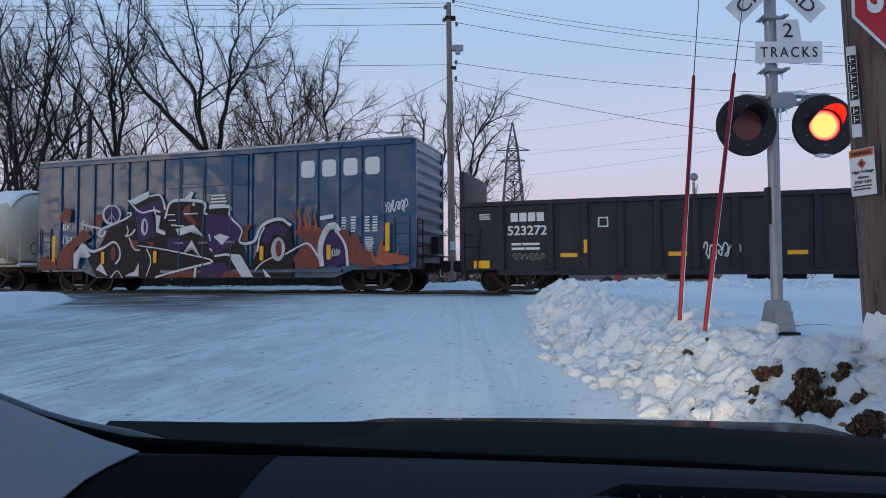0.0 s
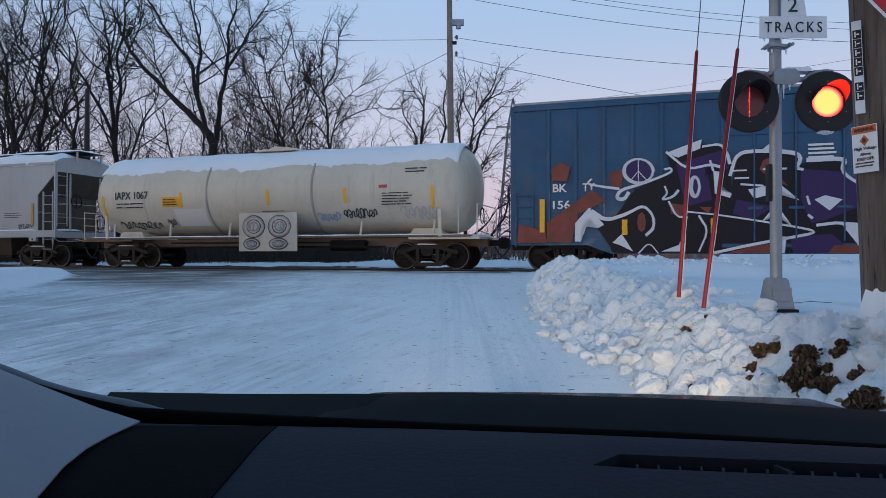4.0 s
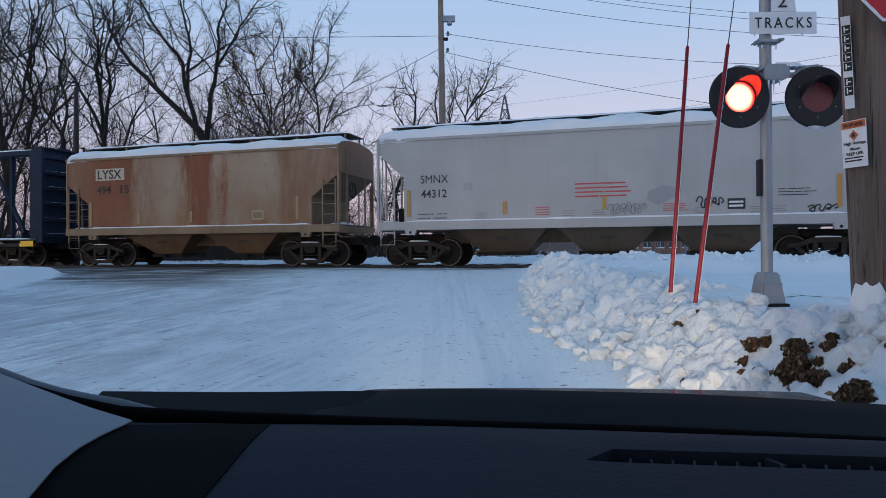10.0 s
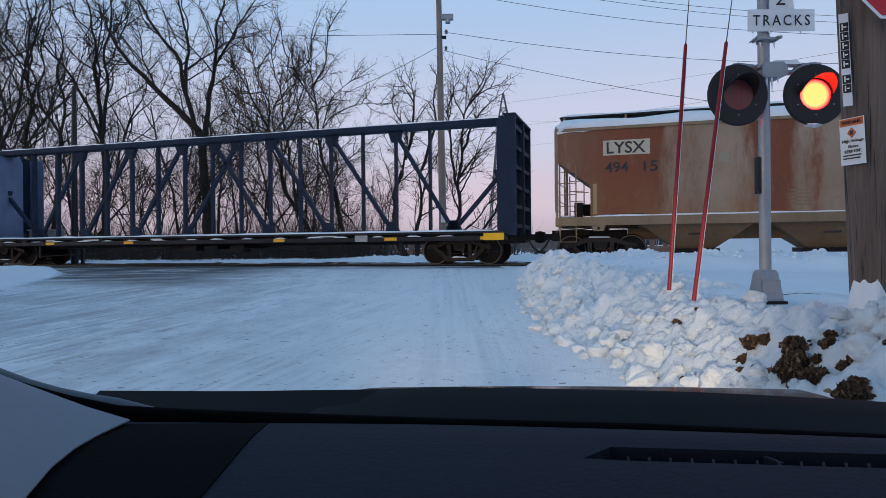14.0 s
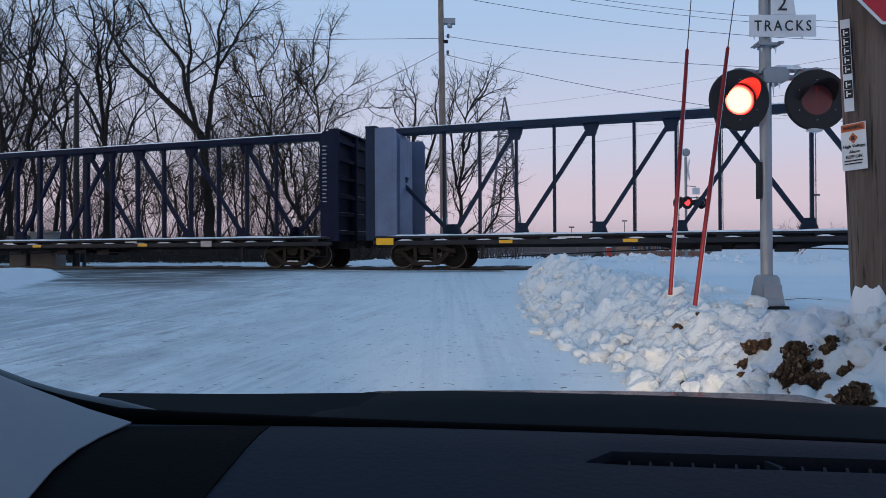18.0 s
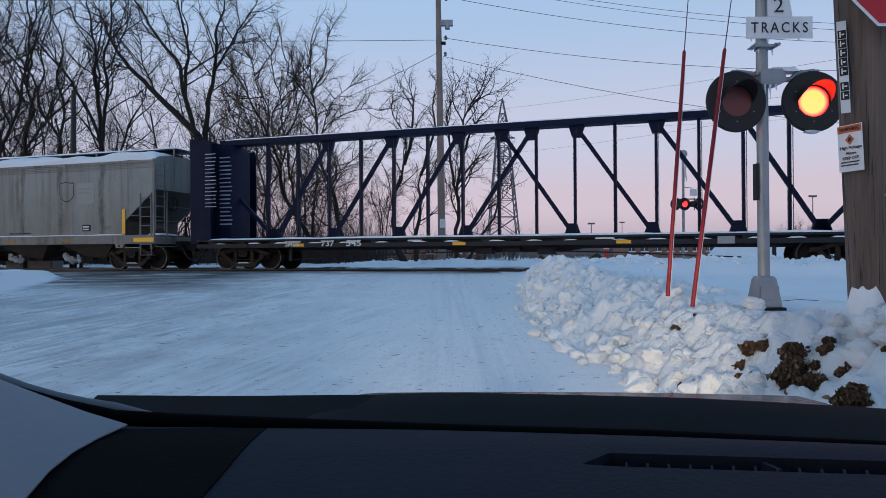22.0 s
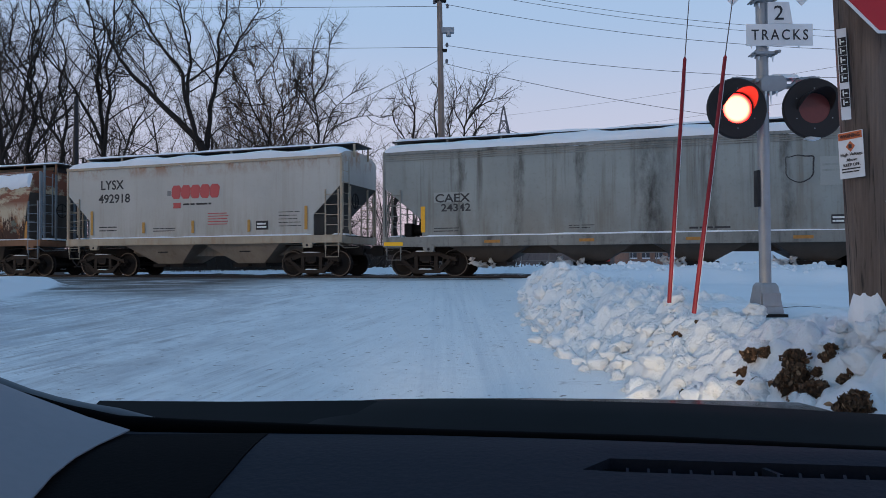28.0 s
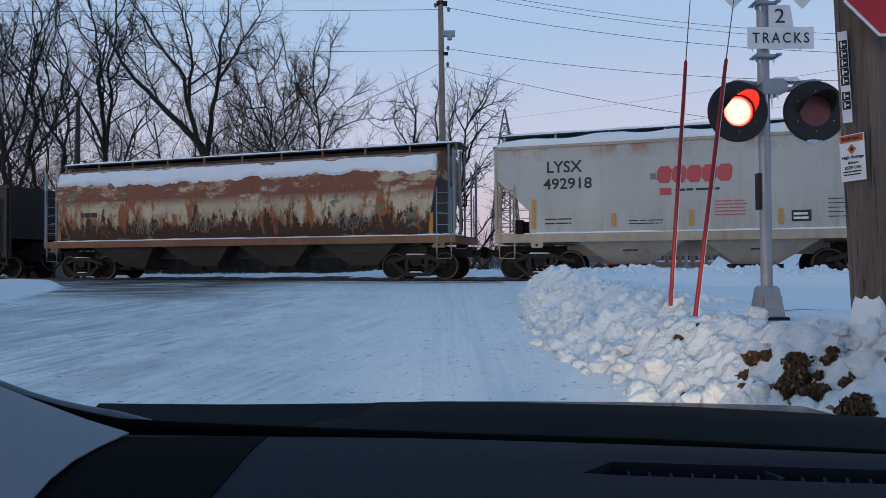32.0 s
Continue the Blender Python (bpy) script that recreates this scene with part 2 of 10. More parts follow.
def road_mat():
    """Packed snow polished by tyres, with grey ice and bare asphalt near the rails."""
    m, n, l, b = shader("packed_snow")
    # wheel tracks bend from the left towards the crossing, so the noise is drawn out along them
    co, mp = n.new("ShaderNodeTexCoord"), n.new("ShaderNodeMapping")
    sc = n.new("ShaderNodeMapping")
    mp.inputs["Rotation"].default_value = (0, 0, radians(-72))
    sc.inputs["Scale"].default_value = (0.22, 1.9, 1)
    l.new(co.outputs["Object"], mp.inputs[0])
    l.new(mp.outputs[0], sc.inputs[0])
    t = n.new("ShaderNodeTexNoise")
    t.inputs["Scale"].default_value, t.inputs["Detail"].default_value, t.inputs["Roughness"].default_value = 1.0, 12, 0.74
    l.new(sc.outputs[0], t.inputs["Vector"])
    sep = n.new("ShaderNodeSeparateXYZ")
    l.new(co.outputs["Object"], sep.inputs[0])
    # the worn lane lies to the left; the right half keeps its snow
    lane = n.new("ShaderNodeMapRange")
    lane.inputs["From Min"].default_value, lane.inputs["From Max"].default_value = -0.8, -6.5
    l.new(sep.outputs["X"], lane.inputs["Value"])
    near_rail = n.new("ShaderNodeMapRange")
    # distance from the rails, along the track's normal
    dot = n.new("ShaderNodeVectorMath")
    dot.operation = "DOT_PRODUCT"
    dot.inputs[1].default_value = (math.sin(radians(TRACK)), math.cos(radians(TRACK)), 0)
    l.new(co.outputs["Object"], dot.inputs[0])
    near_rail.inputs["From Min"].default_value, near_rail.inputs["From Max"].default_value = 11.6, 13.4
    l.new(dot.outputs["Value"], near_rail.inputs["Value"])
    patch = ramp(n, l, t.outputs["Fac"], 0.42, 0.64)
    # the far end, before the rails, keeps more snow
    near_end = ramp(n, l, dot.outputs["Value"], 15.0, 8.5)
    k = n.new("ShaderNodeMath")
    k.operation = "MULTIPLY"
    broken = n.new("ShaderNodeMath")
    broken.operation = "MULTIPLY"
    l.new(patch, broken.inputs[0])
    l.new(ramp(n, l, noise_out(n, l, 0.42, 6, (1, 1.5, 1), 0.7, (7, 3, 0)), 0.30, 0.52), broken.inputs[1])
    l.new(broken.outputs[0], k.inputs[0])
    l.new(lane.outputs[0], k.inputs[1])
    white = mix_rgb(n, l, noise_out(n, l, 1.1, 6), (0.79, 0.835, 0.885), (0.87, 0.90, 0.935))
    kn = n.new("ShaderNodeMath")
    kn.operation = "MULTIPLY"
    l.new(k.outputs[0], kn.inputs[0])
    kn2 = n.new("ShaderNodeMapRange")
    kn2.inputs["To Min"].default_value, kn2.inputs["To Max"].default_value = 0.55, 1.0
    l.new(near_end, kn2.inputs["Value"])
    l.new(kn2.outputs[0], kn.inputs[1])
    c = mix_rgb(n, l, kn.outputs[0], white, (0.24, 0.24, 0.27))
    # narrow scrapes and tyre marks inside the wheel tracks
    sc2, t2 = n.new("ShaderNodeMapping"), n.new("ShaderNodeTexNoise")
    sc2.inputs["Scale"].default_value = (0.55, 9.0, 1)
    l.new(mp.outputs[0], sc2.inputs[0])
    l.new(sc2.outputs[0], t2.inputs["Vector"])
    t2.inputs["Scale"].default_value, t2.inputs["Detail"].default_value, t2.inputs["Roughness"].default_value = 1.0, 9, 0.7
    ks = n.new("ShaderNodeMath")
    ks.operation = "MULTIPLY"
    worn = n.new("ShaderNodeMath")
    worn.operation = "MULTIPLY"
    l.new(ramp(n, l, t2.outputs["Fac"], 0.47, 0.66), worn.inputs[0])
    l.new(ramp(n, l, noise_out(n, l, 0.8, 7, (1, 1.6, 1), 0.72, (1, 9, 0)), 0.44, 0.60), worn.inputs[1])
    l.new(worn.outputs[0], ks.inputs[0])
    l.new(ramp(n, l, sep.outputs["X"], 0.3, -4.0), ks.inputs[1])
    c = mix_rgb(n, l, ks.outputs[0], c, (0.30, 0.285, 0.31))
    # tyre tracks that run straight up to the crossing
    k8, k9, k10 = n.new("ShaderNodeMath"), n.new("ShaderNodeMath"), n.new("ShaderNodeMath")
    k8.operation = k9.operation = k10.operation = "MULTIPLY"
    l.new(ramp(n, l, sep.outputs["X"], -0.7, 0.0), k8.inputs[0])
    l.new(ramp(n, l, sep.outputs["X"], 1.3, 0.7), k8.inputs[1])
    l.new(ramp(n, l, noise_out(n, l, 1.0, 7, (5.5, 0.12, 1), 0.66, (3, 0, 0)), 0.46, 0.66), k9.inputs[0])
    l.new(k8.outputs[0], k9.inputs[1])
    l.new(k9.outputs[0], k10.inputs[0])
    k10.inputs[1].default_value = 0.42
    c = mix_rgb(n, l, k10.outputs[0], c, (0.55, 0.60, 0.68))
    # worn-through spots
    kw = n.new("ShaderNodeMath")
    kw.operation = "MULTIPLY"
    l.new(ramp(n, l, noise_out(n, l, 0.9, 8, (0.8, 1.3, 1), 0.78, (2, 5, 0)), 0.60, 0.70), kw.inputs[0])
    l.new(ramp(n, l, noise_out(n, l, 11.0, 4, (0.6, 1, 1)), 0.40, 0.62), kw.inputs[1])
    c = mix_rgb(n, l, kw.outputs[0], c, (0.22, 0.20, 0.21))
    speck = ramp(n, l, noise_out(n, l, 17.0, 5, (0.5, 1, 1)), 0.655, 0.69)
    c = mix_rgb(n, l, speck, c, (0.16, 0.14, 0.13))
    left = n.new("ShaderNodeMapRange")
    left.inputs["From Min"].default_value, left.inputs["From Max"].default_value = -4.0, -6.8
    l.new(sep.outputs["X"], left.inputs["Value"])
    k3 = n.new("ShaderNodeMath")
    k3.operation = "MULTIPLY"
    l.new(near_rail.outputs[0], k3.inputs[0])
    l.new(ramp(n, l, noise_out(n, l, 1.2, 7, (0.35, 1.6, 1), 0.65), 0.33, 0.52), k3.inputs[1])
    k4 = n.new("ShaderNodeMath")
    k4.operation = "MULTIPLY"
    l.new(k3.outputs[0], k4.inputs[0])
    l.new(left.outputs[0], k4.inputs[1])
    # bare wet strip beside the near rail, broken by drifted snow
    ka, kb = n.new("ShaderNodeMath"), n.new("ShaderNodeMath")
    ka.operation = kb.operation = "MULTIPLY"
    l.new(ramp(n, l, dot.outputs["Value"], 17.9, 19.0), ka.inputs[0])
    turn, st3, t3 = n.new("ShaderNodeMapping"), n.new("ShaderNodeMapping"), n.new("ShaderNodeTexNoise")
    turn.inputs["Rotation"].default_value = (0, 0, radians(TRACK))
    st3.inputs["Scale"].default_value = (0.30, 2.6, 1)
    l.new(co.outputs["Object"], turn.inputs[0])
    l.new(turn.outputs[0], st3.inputs[0])
    l.new(st3.outputs[0], t3.inputs["Vector"])
    t3.inputs["Scale"].default_value, t3.inputs["Detail"].default_value, t3.inputs["Roughness"].default_value = 1.0, 8, 0.68
    l.new(ramp(n, l, t3.outputs["Fac"], 0.42, 0.53), ka.inputs[1])
    l.new(ka.outputs[0], kb.inputs[0])
    l.new(ramp(n, l, sep.outputs["X"], 3.2, 1.6), kb.inputs[1])
    c = mix_rgb(n, l, kb.outputs[0], c, (0.07, 0.066, 0.070))
    # loose snow that lies higher than the carriageway stays clean
    k7 = n.new("ShaderNodeMath")
    k7.operation = "MULTIPLY"
    l.new(ramp(n, l, noise_out(n, l, 1.9, 9, (1, 0.6, 1), 0.72), 0.45, 0.66), k7.inputs[0])
    l.new(ramp(n, l, sep.outputs["X"], -0.3, -5.5), k7.inputs[1])
    c = mix_rgb(n, l, k7.outputs[0], c, (0.46, 0.49, 0.55))
    c = mix_rgb(n, l, k4.outputs[0], c, (0.075, 0.07, 0.072))
    heap = n.new("ShaderNodeVectorMath")
    heap.operation = "DOT_PRODUCT"
    heap.inputs[1].default_value = (-1, -0.2, 0)
    l.new(co.outputs["Object"], heap.inputs[0])
    k5 = n.new("ShaderNodeMath")
    k5.operation = "MULTIPLY"
    l.new(ramp(n, l, heap.outputs["Value"], 6.6, 6.8), k5.inputs[0])
    k6 = n.new("ShaderNodeMath")
    k6.operation = "MULTIPLY"
    l.new(k5.outputs[0], k6.inputs[0])
    l.new(ramp(n, l, sep.outputs["Y"], 6.0, 8.0), k6.inputs[1])
    l.new(ramp(n, l, dot.outputs["Value"], 14.9, 14.3), k5.inputs[1])
    c = mix_rgb(n, l, k6.outputs[0], c, (0.80, 0.84, 0.90))
    l.new(c, b.inputs["Base Color"])
    r = n.new("ShaderNodeMapRange")
    r.inputs["To Min"].default_value, r.inputs["To Max"].default_value = 0.62, 0.36
    l.new(t.outputs["Fac"], r.inputs["Value"])
    l.new(r.outputs[0], b.inputs["Roughness"])
    rough_ = noise_out(n, l, 5.0, 8, (1, 1, 1), 0.75)
    sm = n.new("ShaderNodeMath")
    sm.operation = "ADD"
    l.new(t.outputs["Fac"], sm.inputs[0])
    l.new(rough_, sm.inputs[1])
    bump(n, l, b, sm.outputs[0], 0.035)
    return m


SNOW = snow_mat("fresh_snow")
BANK = snow_mat("ploughed_snow", (0.84, 0.885, 0.935), 0.045, 1.0)
CARSNOW = snow_mat("roof_snow", (0.82, 0.86, 0.92), 0.02)
ROAD = road_mat()
BARK = plain("bark", (0.026, 0.021, 0.019), 0.9, 0, 0.35, 6.0)
TWIG = plain("twigs", (0.036, 0.028, 0.024), 0.9, 0, 0.3, 4.0)
STEEL_DARK = paint("dark_running_gear", (0.014, 0.012, 0.012), 0.7, 0.1, (0.032, 0.023, 0.018), 0.5, 0.3)
TRUCKSTEEL = paint("truck_casting", (0.028, 0.022, 0.019), 0.65, 0.1, (0.06, 0.044, 0.034), 0.5, 0.4, 2.5)
RAILSTEEL = plain("worn_rail", (0.07, 0.062, 0.06), 0.5, 0.3)
WHEELRIM = plain("wheel_rim", (0.13, 0.115, 0.105), 0.45, 0.4, 0.4, 6.0)
WHITE_PAINT = plain("white_lettering", (0.72, 0.73, 0.72), 0.6, 0, 0.10, 14)
BLACK_PAINT = plain("black_lettering", (0.035, 0.035, 0.04), 0.6, 0, 0.2, 14)
RED_PAINT = plain("red_lettering", (0.50, 0.09, 0.09), 0.6)
YELLOW = plain("yellow_reflector", (0.85, 0.42, 0.03), 0.4, 0, 0.18, 12)
BRIGHTYELLOW = plain("bright_reflector", (0.95, 0.50, 0.02), 0.35)
BLACK = plain("black_steel", (0.022, 0.022, 0.026), 0.5, 0.2)
GALV = paint("galvanised_steel", (0.29, 0.31, 0.34), 0.45, 0.5, (0.22, 0.2, 0.19), 0.3, 0.2, 3.0, 0)


# ---- mesh tools ----
class Mesh:
    """Vertices and faces of one part."""

    def __init__(self):
        self.v, self.f = [], []

    def add(self, verts, faces):
        k = len(self.v)
        self.v += [tuple(p) for p in verts]
        self.f += [tuple(k + i for i in q) for q in faces]
        return self

    def box(self, x0, x1, y0, y1, z0, z1):
        return self.add([(x, y, z) for x in (x0, x1) for y in (y0, y1) for z in (z0, z1)],
                        [(0, 1, 3, 2), (4, 6, 7, 5), (0, 4, 5, 1), (2, 3, 7, 6), (0, 2, 6, 4), (1, 5, 7, 3)])

    def cyl(self, a, b, r, r2=None, n=10):
        a, b = Vector(a), Vector(b)
        r2 = r if r2 is None else r2
        w = (b - a).normalized()
        u = w.cross(Vector((0, 0, 1)) if abs(w.z) < 0.9 else Vector((1, 0, 0))).normalized()
        t = w.cross(u)
        ring = [(math.cos(2 * math.pi * i / n), math.sin(2 * math.pi * i / n)) for i in range(n)]
        vs = [a + (u * c + t * s) * r for c, s in ring] + [b + (u * c + t * s) * r2 for c, s in ring]
        fs = [(i, (i + 1) % n, n + (i + 1) % n, n + i) for i in range(n)]
        return self.add(vs, fs + [tuple(range(n))[::-1], tuple(range(n, 2 * n))])

    def bar(self, a, b, w, h):
        """A square bar from a to b, w wide across and h high."""
        a, b = Vector(a), Vector(b)
        d = (b - a).normalized()
        s = d.cross(Vector((0, 1, 0)) if abs(d.y) < 0.9 else Vector((0, 0, 1))).normalized()
        t = d.cross(s)
        vs = [p + s * i * h / 2 + t * j * w / 2 for p in (a, b) for i, j in ((-1, -1), (1, -1), (1, 1), (-1, 1))]
        return self.add(vs, [(3, 2, 1, 0), (4, 5, 6, 7), (0, 1, 5, 4), (1, 2, 6, 5), (2, 3, 7, 6), (3, 0, 4, 7)])

    def pipe(self, pts, r, n=6):
        pts = [Vector(p) for p in pts]
        vs = []
        u = None
        for i, p in enumerate(pts):
            w = (pts[min(i + 1, len(pts) - 1)] - pts[max(i - 1, 0)]).normalized()
            if u is None:
                u = w.cross(Vector((0, 0, 1)) if abs(w.z) < 0.9 else Vector((1, 0, 0)))
            u = (u - w * u.dot(w)).normalized()
            t = w.cross(u)
            vs += [p + (u * math.cos(2 * math.pi * k / n) + t * math.sin(2 * math.pi * k / n)) * r for k in range(n)]
        m = len(pts)
        fs = [(i * n + k, i * n + (k + 1) % n, (i + 1) * n + (k + 1) % n, (i + 1) * n + k) for i in range(m - 1) for k in range(n)]
        return self.add(vs, fs + [tuple(range(n))[::-1], tuple(range((m - 1) * n, m * n))])

    def prism(self, poly, y0, y1):
        """A polygon of (x, z) drawn out from y0 to y1."""
        n = len(poly)
        vs = [(x, y0, z) for x, z in poly] + [(x, y1, z) for x, z in poly]
        return self.add(vs, [tuple(range(n)), tuple(range(2 * n - 1, n - 1, -1))] + [(i, n + i, n + (i + 1) % n, (i + 1) % n) for i in range(n)])

    def loft(self, levels):
        """A body from levels of (z, x0, x1, half width)."""
        vs = []
        for z, x0, x1, h in levels:
            vs += [(x0, -h, z), (x1, -h, z), (x1, h, z), (x0, h, z)]
        fs = [(3, 2, 1, 0)]
        for k in range(len(levels) - 1):
            fs += [(4 * k + i, 4 * k + (i + 1) % 4, 4 * k + 4 + (i + 1) % 4, 4 * k + 4 + i) for i in range(4)]
        e = 4 * len(levels) - 4
        return self.add(vs, fs + [(e, e + 1, e + 2, e + 3)])

    def lathe(self, prof, base, axis, n=24):
        """Turns (radius, distance) round an axis that starts at base."""
        base, w = Vector(base), Vector(axis).normalized()
        u = w.cross(Vector((0, 0, 1)) if abs(w.z) < 0.9 else Vector((1, 0, 0))).normalized()
        t = w.cross(u)
        vs = [base + w * d + (u * math.cos(2 * math.pi * i / n) + t * math.sin(2 * math.pi * i / n)) * r for r, d in prof for i in range(n)]
        fs = [(k * n + i, k * n + (i + 1) % n, (k + 1) * n + (i + 1) % n, (k + 1) * n + i) for k in range(len(prof) - 1) for i in range(n)]
        return self.add(vs, fs)

    def disc(self, c, r, axis, n=24):
        c, w = Vector(c), Vector(axis).normalized()
        u = w.cross(Vector((0, 0, 1)) if abs(w.z) < 0.9 else Vector((1, 0, 0))).normalized()
        t = w.cross(u)
        return self.add([c + (u * math.cos(2 * math.pi * i / n) + t * math.sin(2 * math.pi * i / n)) * r for i in range(n)], [tuple(range(n))])


def to_mesh(name, g, material, bevel=0.0, angle=35):
    me = bpy.data.meshes.new(name)
    me.from_pydata(g.v, [], g.f)
    bm = bmesh.new()
    bm.from_mesh(me)
    if len(g.v) < 40000:
        bmesh.ops.recalc_face_normals(bm, faces=bm.faces)
    if bevel:
        es = [e for e in bm.edges if len(e.link_faces) == 2 and e.calc_face_angle() > 0.6]
        bmesh.ops.bevel(bm, geom=es, offset=bevel, segments=2, affect="EDGES", profile=0.7)
    for q in bm.faces:
        q.smooth = True
    bm.to_mesh(me)
    bm.free()
    me.set_sharp_from_angle(angle=radians(angle))
    me.materials.append(material)
    return me


def part(name, g, material, parent, label="", bevel=0.0):
    """Links a mesh as one object under a thing or a part."""
    ob = new(name, g if isinstance(g, bpy.types.Mesh) else to_mesh(name, g, material, bevel))
    ob.parent = parent
    return tagged(ob, label) if label else ob


def thing(name, m, label, category, group="", kind=""):
    ob = new(name)
    ob.matrix_basis = m
    return tagged(ob, label, category, group, kind)


def text_mesh(body, size, material, width=None, bold=0.0, space=1.0):
    """Lettering as a thin mesh in the x-z plane, read from -y; its lower left corner is the origin."""
    cu = bpy.data.curves.new("lettering", "FONT")
    cu.body, cu.size, cu.extrude, cu.offset, cu.resolution_u = body, size / 0.7, 0.002, bold, 3
    cu.space_character = space
    ob = bpy.data.objects.new("lettering", cu)
    scene.collection.objects.link(ob)
    me = bpy.data.meshes.new_from_object(ob.evaluated_get(bpy.context.evaluated_depsgraph_get()))
    bpy.data.objects.remove(ob)
    xs = [v.co.x for v in me.vertices]
    x0, k = min(xs), (width / (max(xs) - min(xs)) if width else 1.0)
    for v in me.vertices:
        x, y, z = v.co
        v.co = ((x - x0) * k, -z, y)
    me.materials.clear()
    me.materials.append(material)
    return me


def letters(name, body, size, x, y, z, material, parent, width=None, label="", bold=0.0):
    ob = part(name, text_mesh(body, size, material, width, bold), None, parent, label)
    ob.location = (x, y, z)
    return ob


def clod_mesh(seed, r=1.0, rough=1.0):
    """A broken, rounded lump: a ball squared off a little and roughened at three scales."""
    bm = bmesh.new()
    bmesh.ops.create_icosphere(bm, subdivisions=3, radius=1.0)
    for v in bm.verts:
        p = v.co.copy()
        box = 1 / (abs(p.x) ** 3.2 + abs(p.y) ** 3.2 + abs(p.z) ** 3.2) ** (1 / 3.2)
        k = (0.75 + 0.25 * box) * (1 + rough * (0.50 * noise.noise(p * 1.2 + Vector((seed, 0, 0))) + 0.42 * noise.noise(p * 2.4 + Vector((0, seed, 0))) + 0.22 * noise.noise(p * 5.2 + Vector((0, 0, seed))) + 0.10 * noise.noise(p * 11 + Vector((0, 0, seed)))))
        v.co = Vector((p.x * k, p.y * k, p.z * k * 0.78)) * r
    for q in bm.faces:
        q.smooth = True
    me = bpy.data.meshes.new("snow_clod")
    bm.to_mesh(me)
    bm.free()
    me.materials.append(BANK)
    return me


# ---- ground ----
A_ = radians(TRACK)
ALONG = Vector((math.cos(A_), -math.sin(A_), 0))
ACROSS = Vector((math.sin(A_), math.cos(A_), 0))
ORIGIN = Vector((0, NEAR, 0))
CENTRE = 1.55          # from the near side of the cars to the middle of the track


def rail_pose(along, across=0.0, z=0.0):
    """A pose on the track, x along it."""
    p = ORIGIN + ALONG * along + ACROSS * (CENTRE + across)
    return pose(p.x, p.y, z, 0, 0, -TRACK)


def step(v, a, b):
    t = max(0.0, min(1.0, (v - a) / (b - a)))
    return t * t * (3 - 2 * t)


def bank_edge(y):
    """The x of the foot of the ploughed bank on the right of the road."""
    return 1.84 - 0.42 * step(y, 6.0, 9.0) + 0.28 * step(y, 10.5, 14.5)


def road_height(y):
    return -0.75 + 0.63 * max(0.0, min(1.0, (y - 6.0) / 11.5))


def ground_height(x, y):
    p = Vector((x, y, 0)) - ORIGIN
    d = p.dot(ACROSS)                       # past the near side of the cars
    r = road_height(y)
    if d > -2.6:
        r += (-0.045 - r) * step(d, -3.4, -0.6)
    field = -0.02 + 0.05 * noise.noise(Vector((x * 0.35, y * 0.35, 0))) + 0.02 * noise.noise(Vector((x * 1.5, y * 1.5, 3)))
    if x > 1 and d < 0:
        field += 0.40 * step(x, 1.6, 3.0) * step(d, -4.6, -3.4) * (1 - step(d, -2.2, -0.6)) * (0.8 + 0.5 * noise.noise(Vector((x * 1.3, y * 1.3, 8))))
        field -= 0.14 * step(d, -1.2, 0.0)
    right = step(x, bank_edge(y) + 0.8, bank_edge(y) + 2.0) if 2.8 < y < 15.5 else step(x, bank_edge(y), bank_edge(y) + 1.3)
    h = r + (field - r) * right
    if x < -5 and d < 3:
        # snow heaped at the left corner of the junction
        e = -9.4 - 0.2 * (y - 13.4) + 0.25 * noise.noise(Vector((0, y * 1.1, 2)))
        h += (0.15 + 0.05 * noise.noise(Vector((x, y, 9))) - h) * step(-x, -e, -e + 0.5) * step(y, 5.0, 8.0) * (1 - step(d, -6.2, -4.6))
    if d > 0:
        h = -0.13 + 0.085 * (1 - step(x, 2.0, 5.0)) * (1 - step(d, 3.0, 3.6)) + 0.10 * step(d, 3.6, 6.0) + 0.10 * noise.noise(Vector((x * 0.5, y * 0.5, 1))) * step(d, 3.6, 6) - 0.3 * step(d, 14, 60)
        h += 0.05 * noise.noise(Vector((x * 2.1, y * 2.1, 4))) * step(d, 3.4, 4.2) * (1 - step(d, 12, 20))
        # windrow that the track plough has left beyond the second track
        h += (0.22 + 0.20 * noise.noise(Vector((x * 0.45, y * 0.45, 12))) + 0.08 * noise.noise(Vector((x * 1.7, y * 1.7, 2)))) * step(d, 7.2, 8.4) * (1 - step(d, 9.6, 13)) * step(x, -7, 0)
    return h


def spaced(edges):
    """Coordinates from stretches of (start, stop, step)."""
    out = []
    for a, b, s in edges:
        n = max(1, round(abs(b - a) / s))
        out += [a + (b - a) * i / n for i in range(n)]
    return out + [edges[-1][1]]


gx = spaced([(-3000, -400, 520), (-400, -80, 40), (-80, -26, 4), (-26, -12, 0.5), (-12, 14, 0.2), (14, 30, 0.5), (30, 80, 4), (80, 400, 40), (400, 3000, 520)])
gy = spaced([(-600, -40, 140), (-40, 2, 4), (2, 24, 0.2), (24, 40, 0.4), (40, 90, 2), (90, 400, 31), (400, 3600, 640)])
g = Mesh()
g.v = [(x, y, ground_height(x, y) if abs(x) < 100 and 0 < y < 120 else (-0.4 if y > 0 else -0.75)) for y in gy for x in gx]
w_ = len(gx)
g.f = [(j * w_ + i, j * w_ + i + 1, (j + 1) * w_ + i + 1, (j + 1) * w_ + i) for j in range(len(gy) - 1) for i in range(w_ - 1)]
me = to_mesh("ground", g, SNOW, 0, 80)
me.materials.append(ROAD)
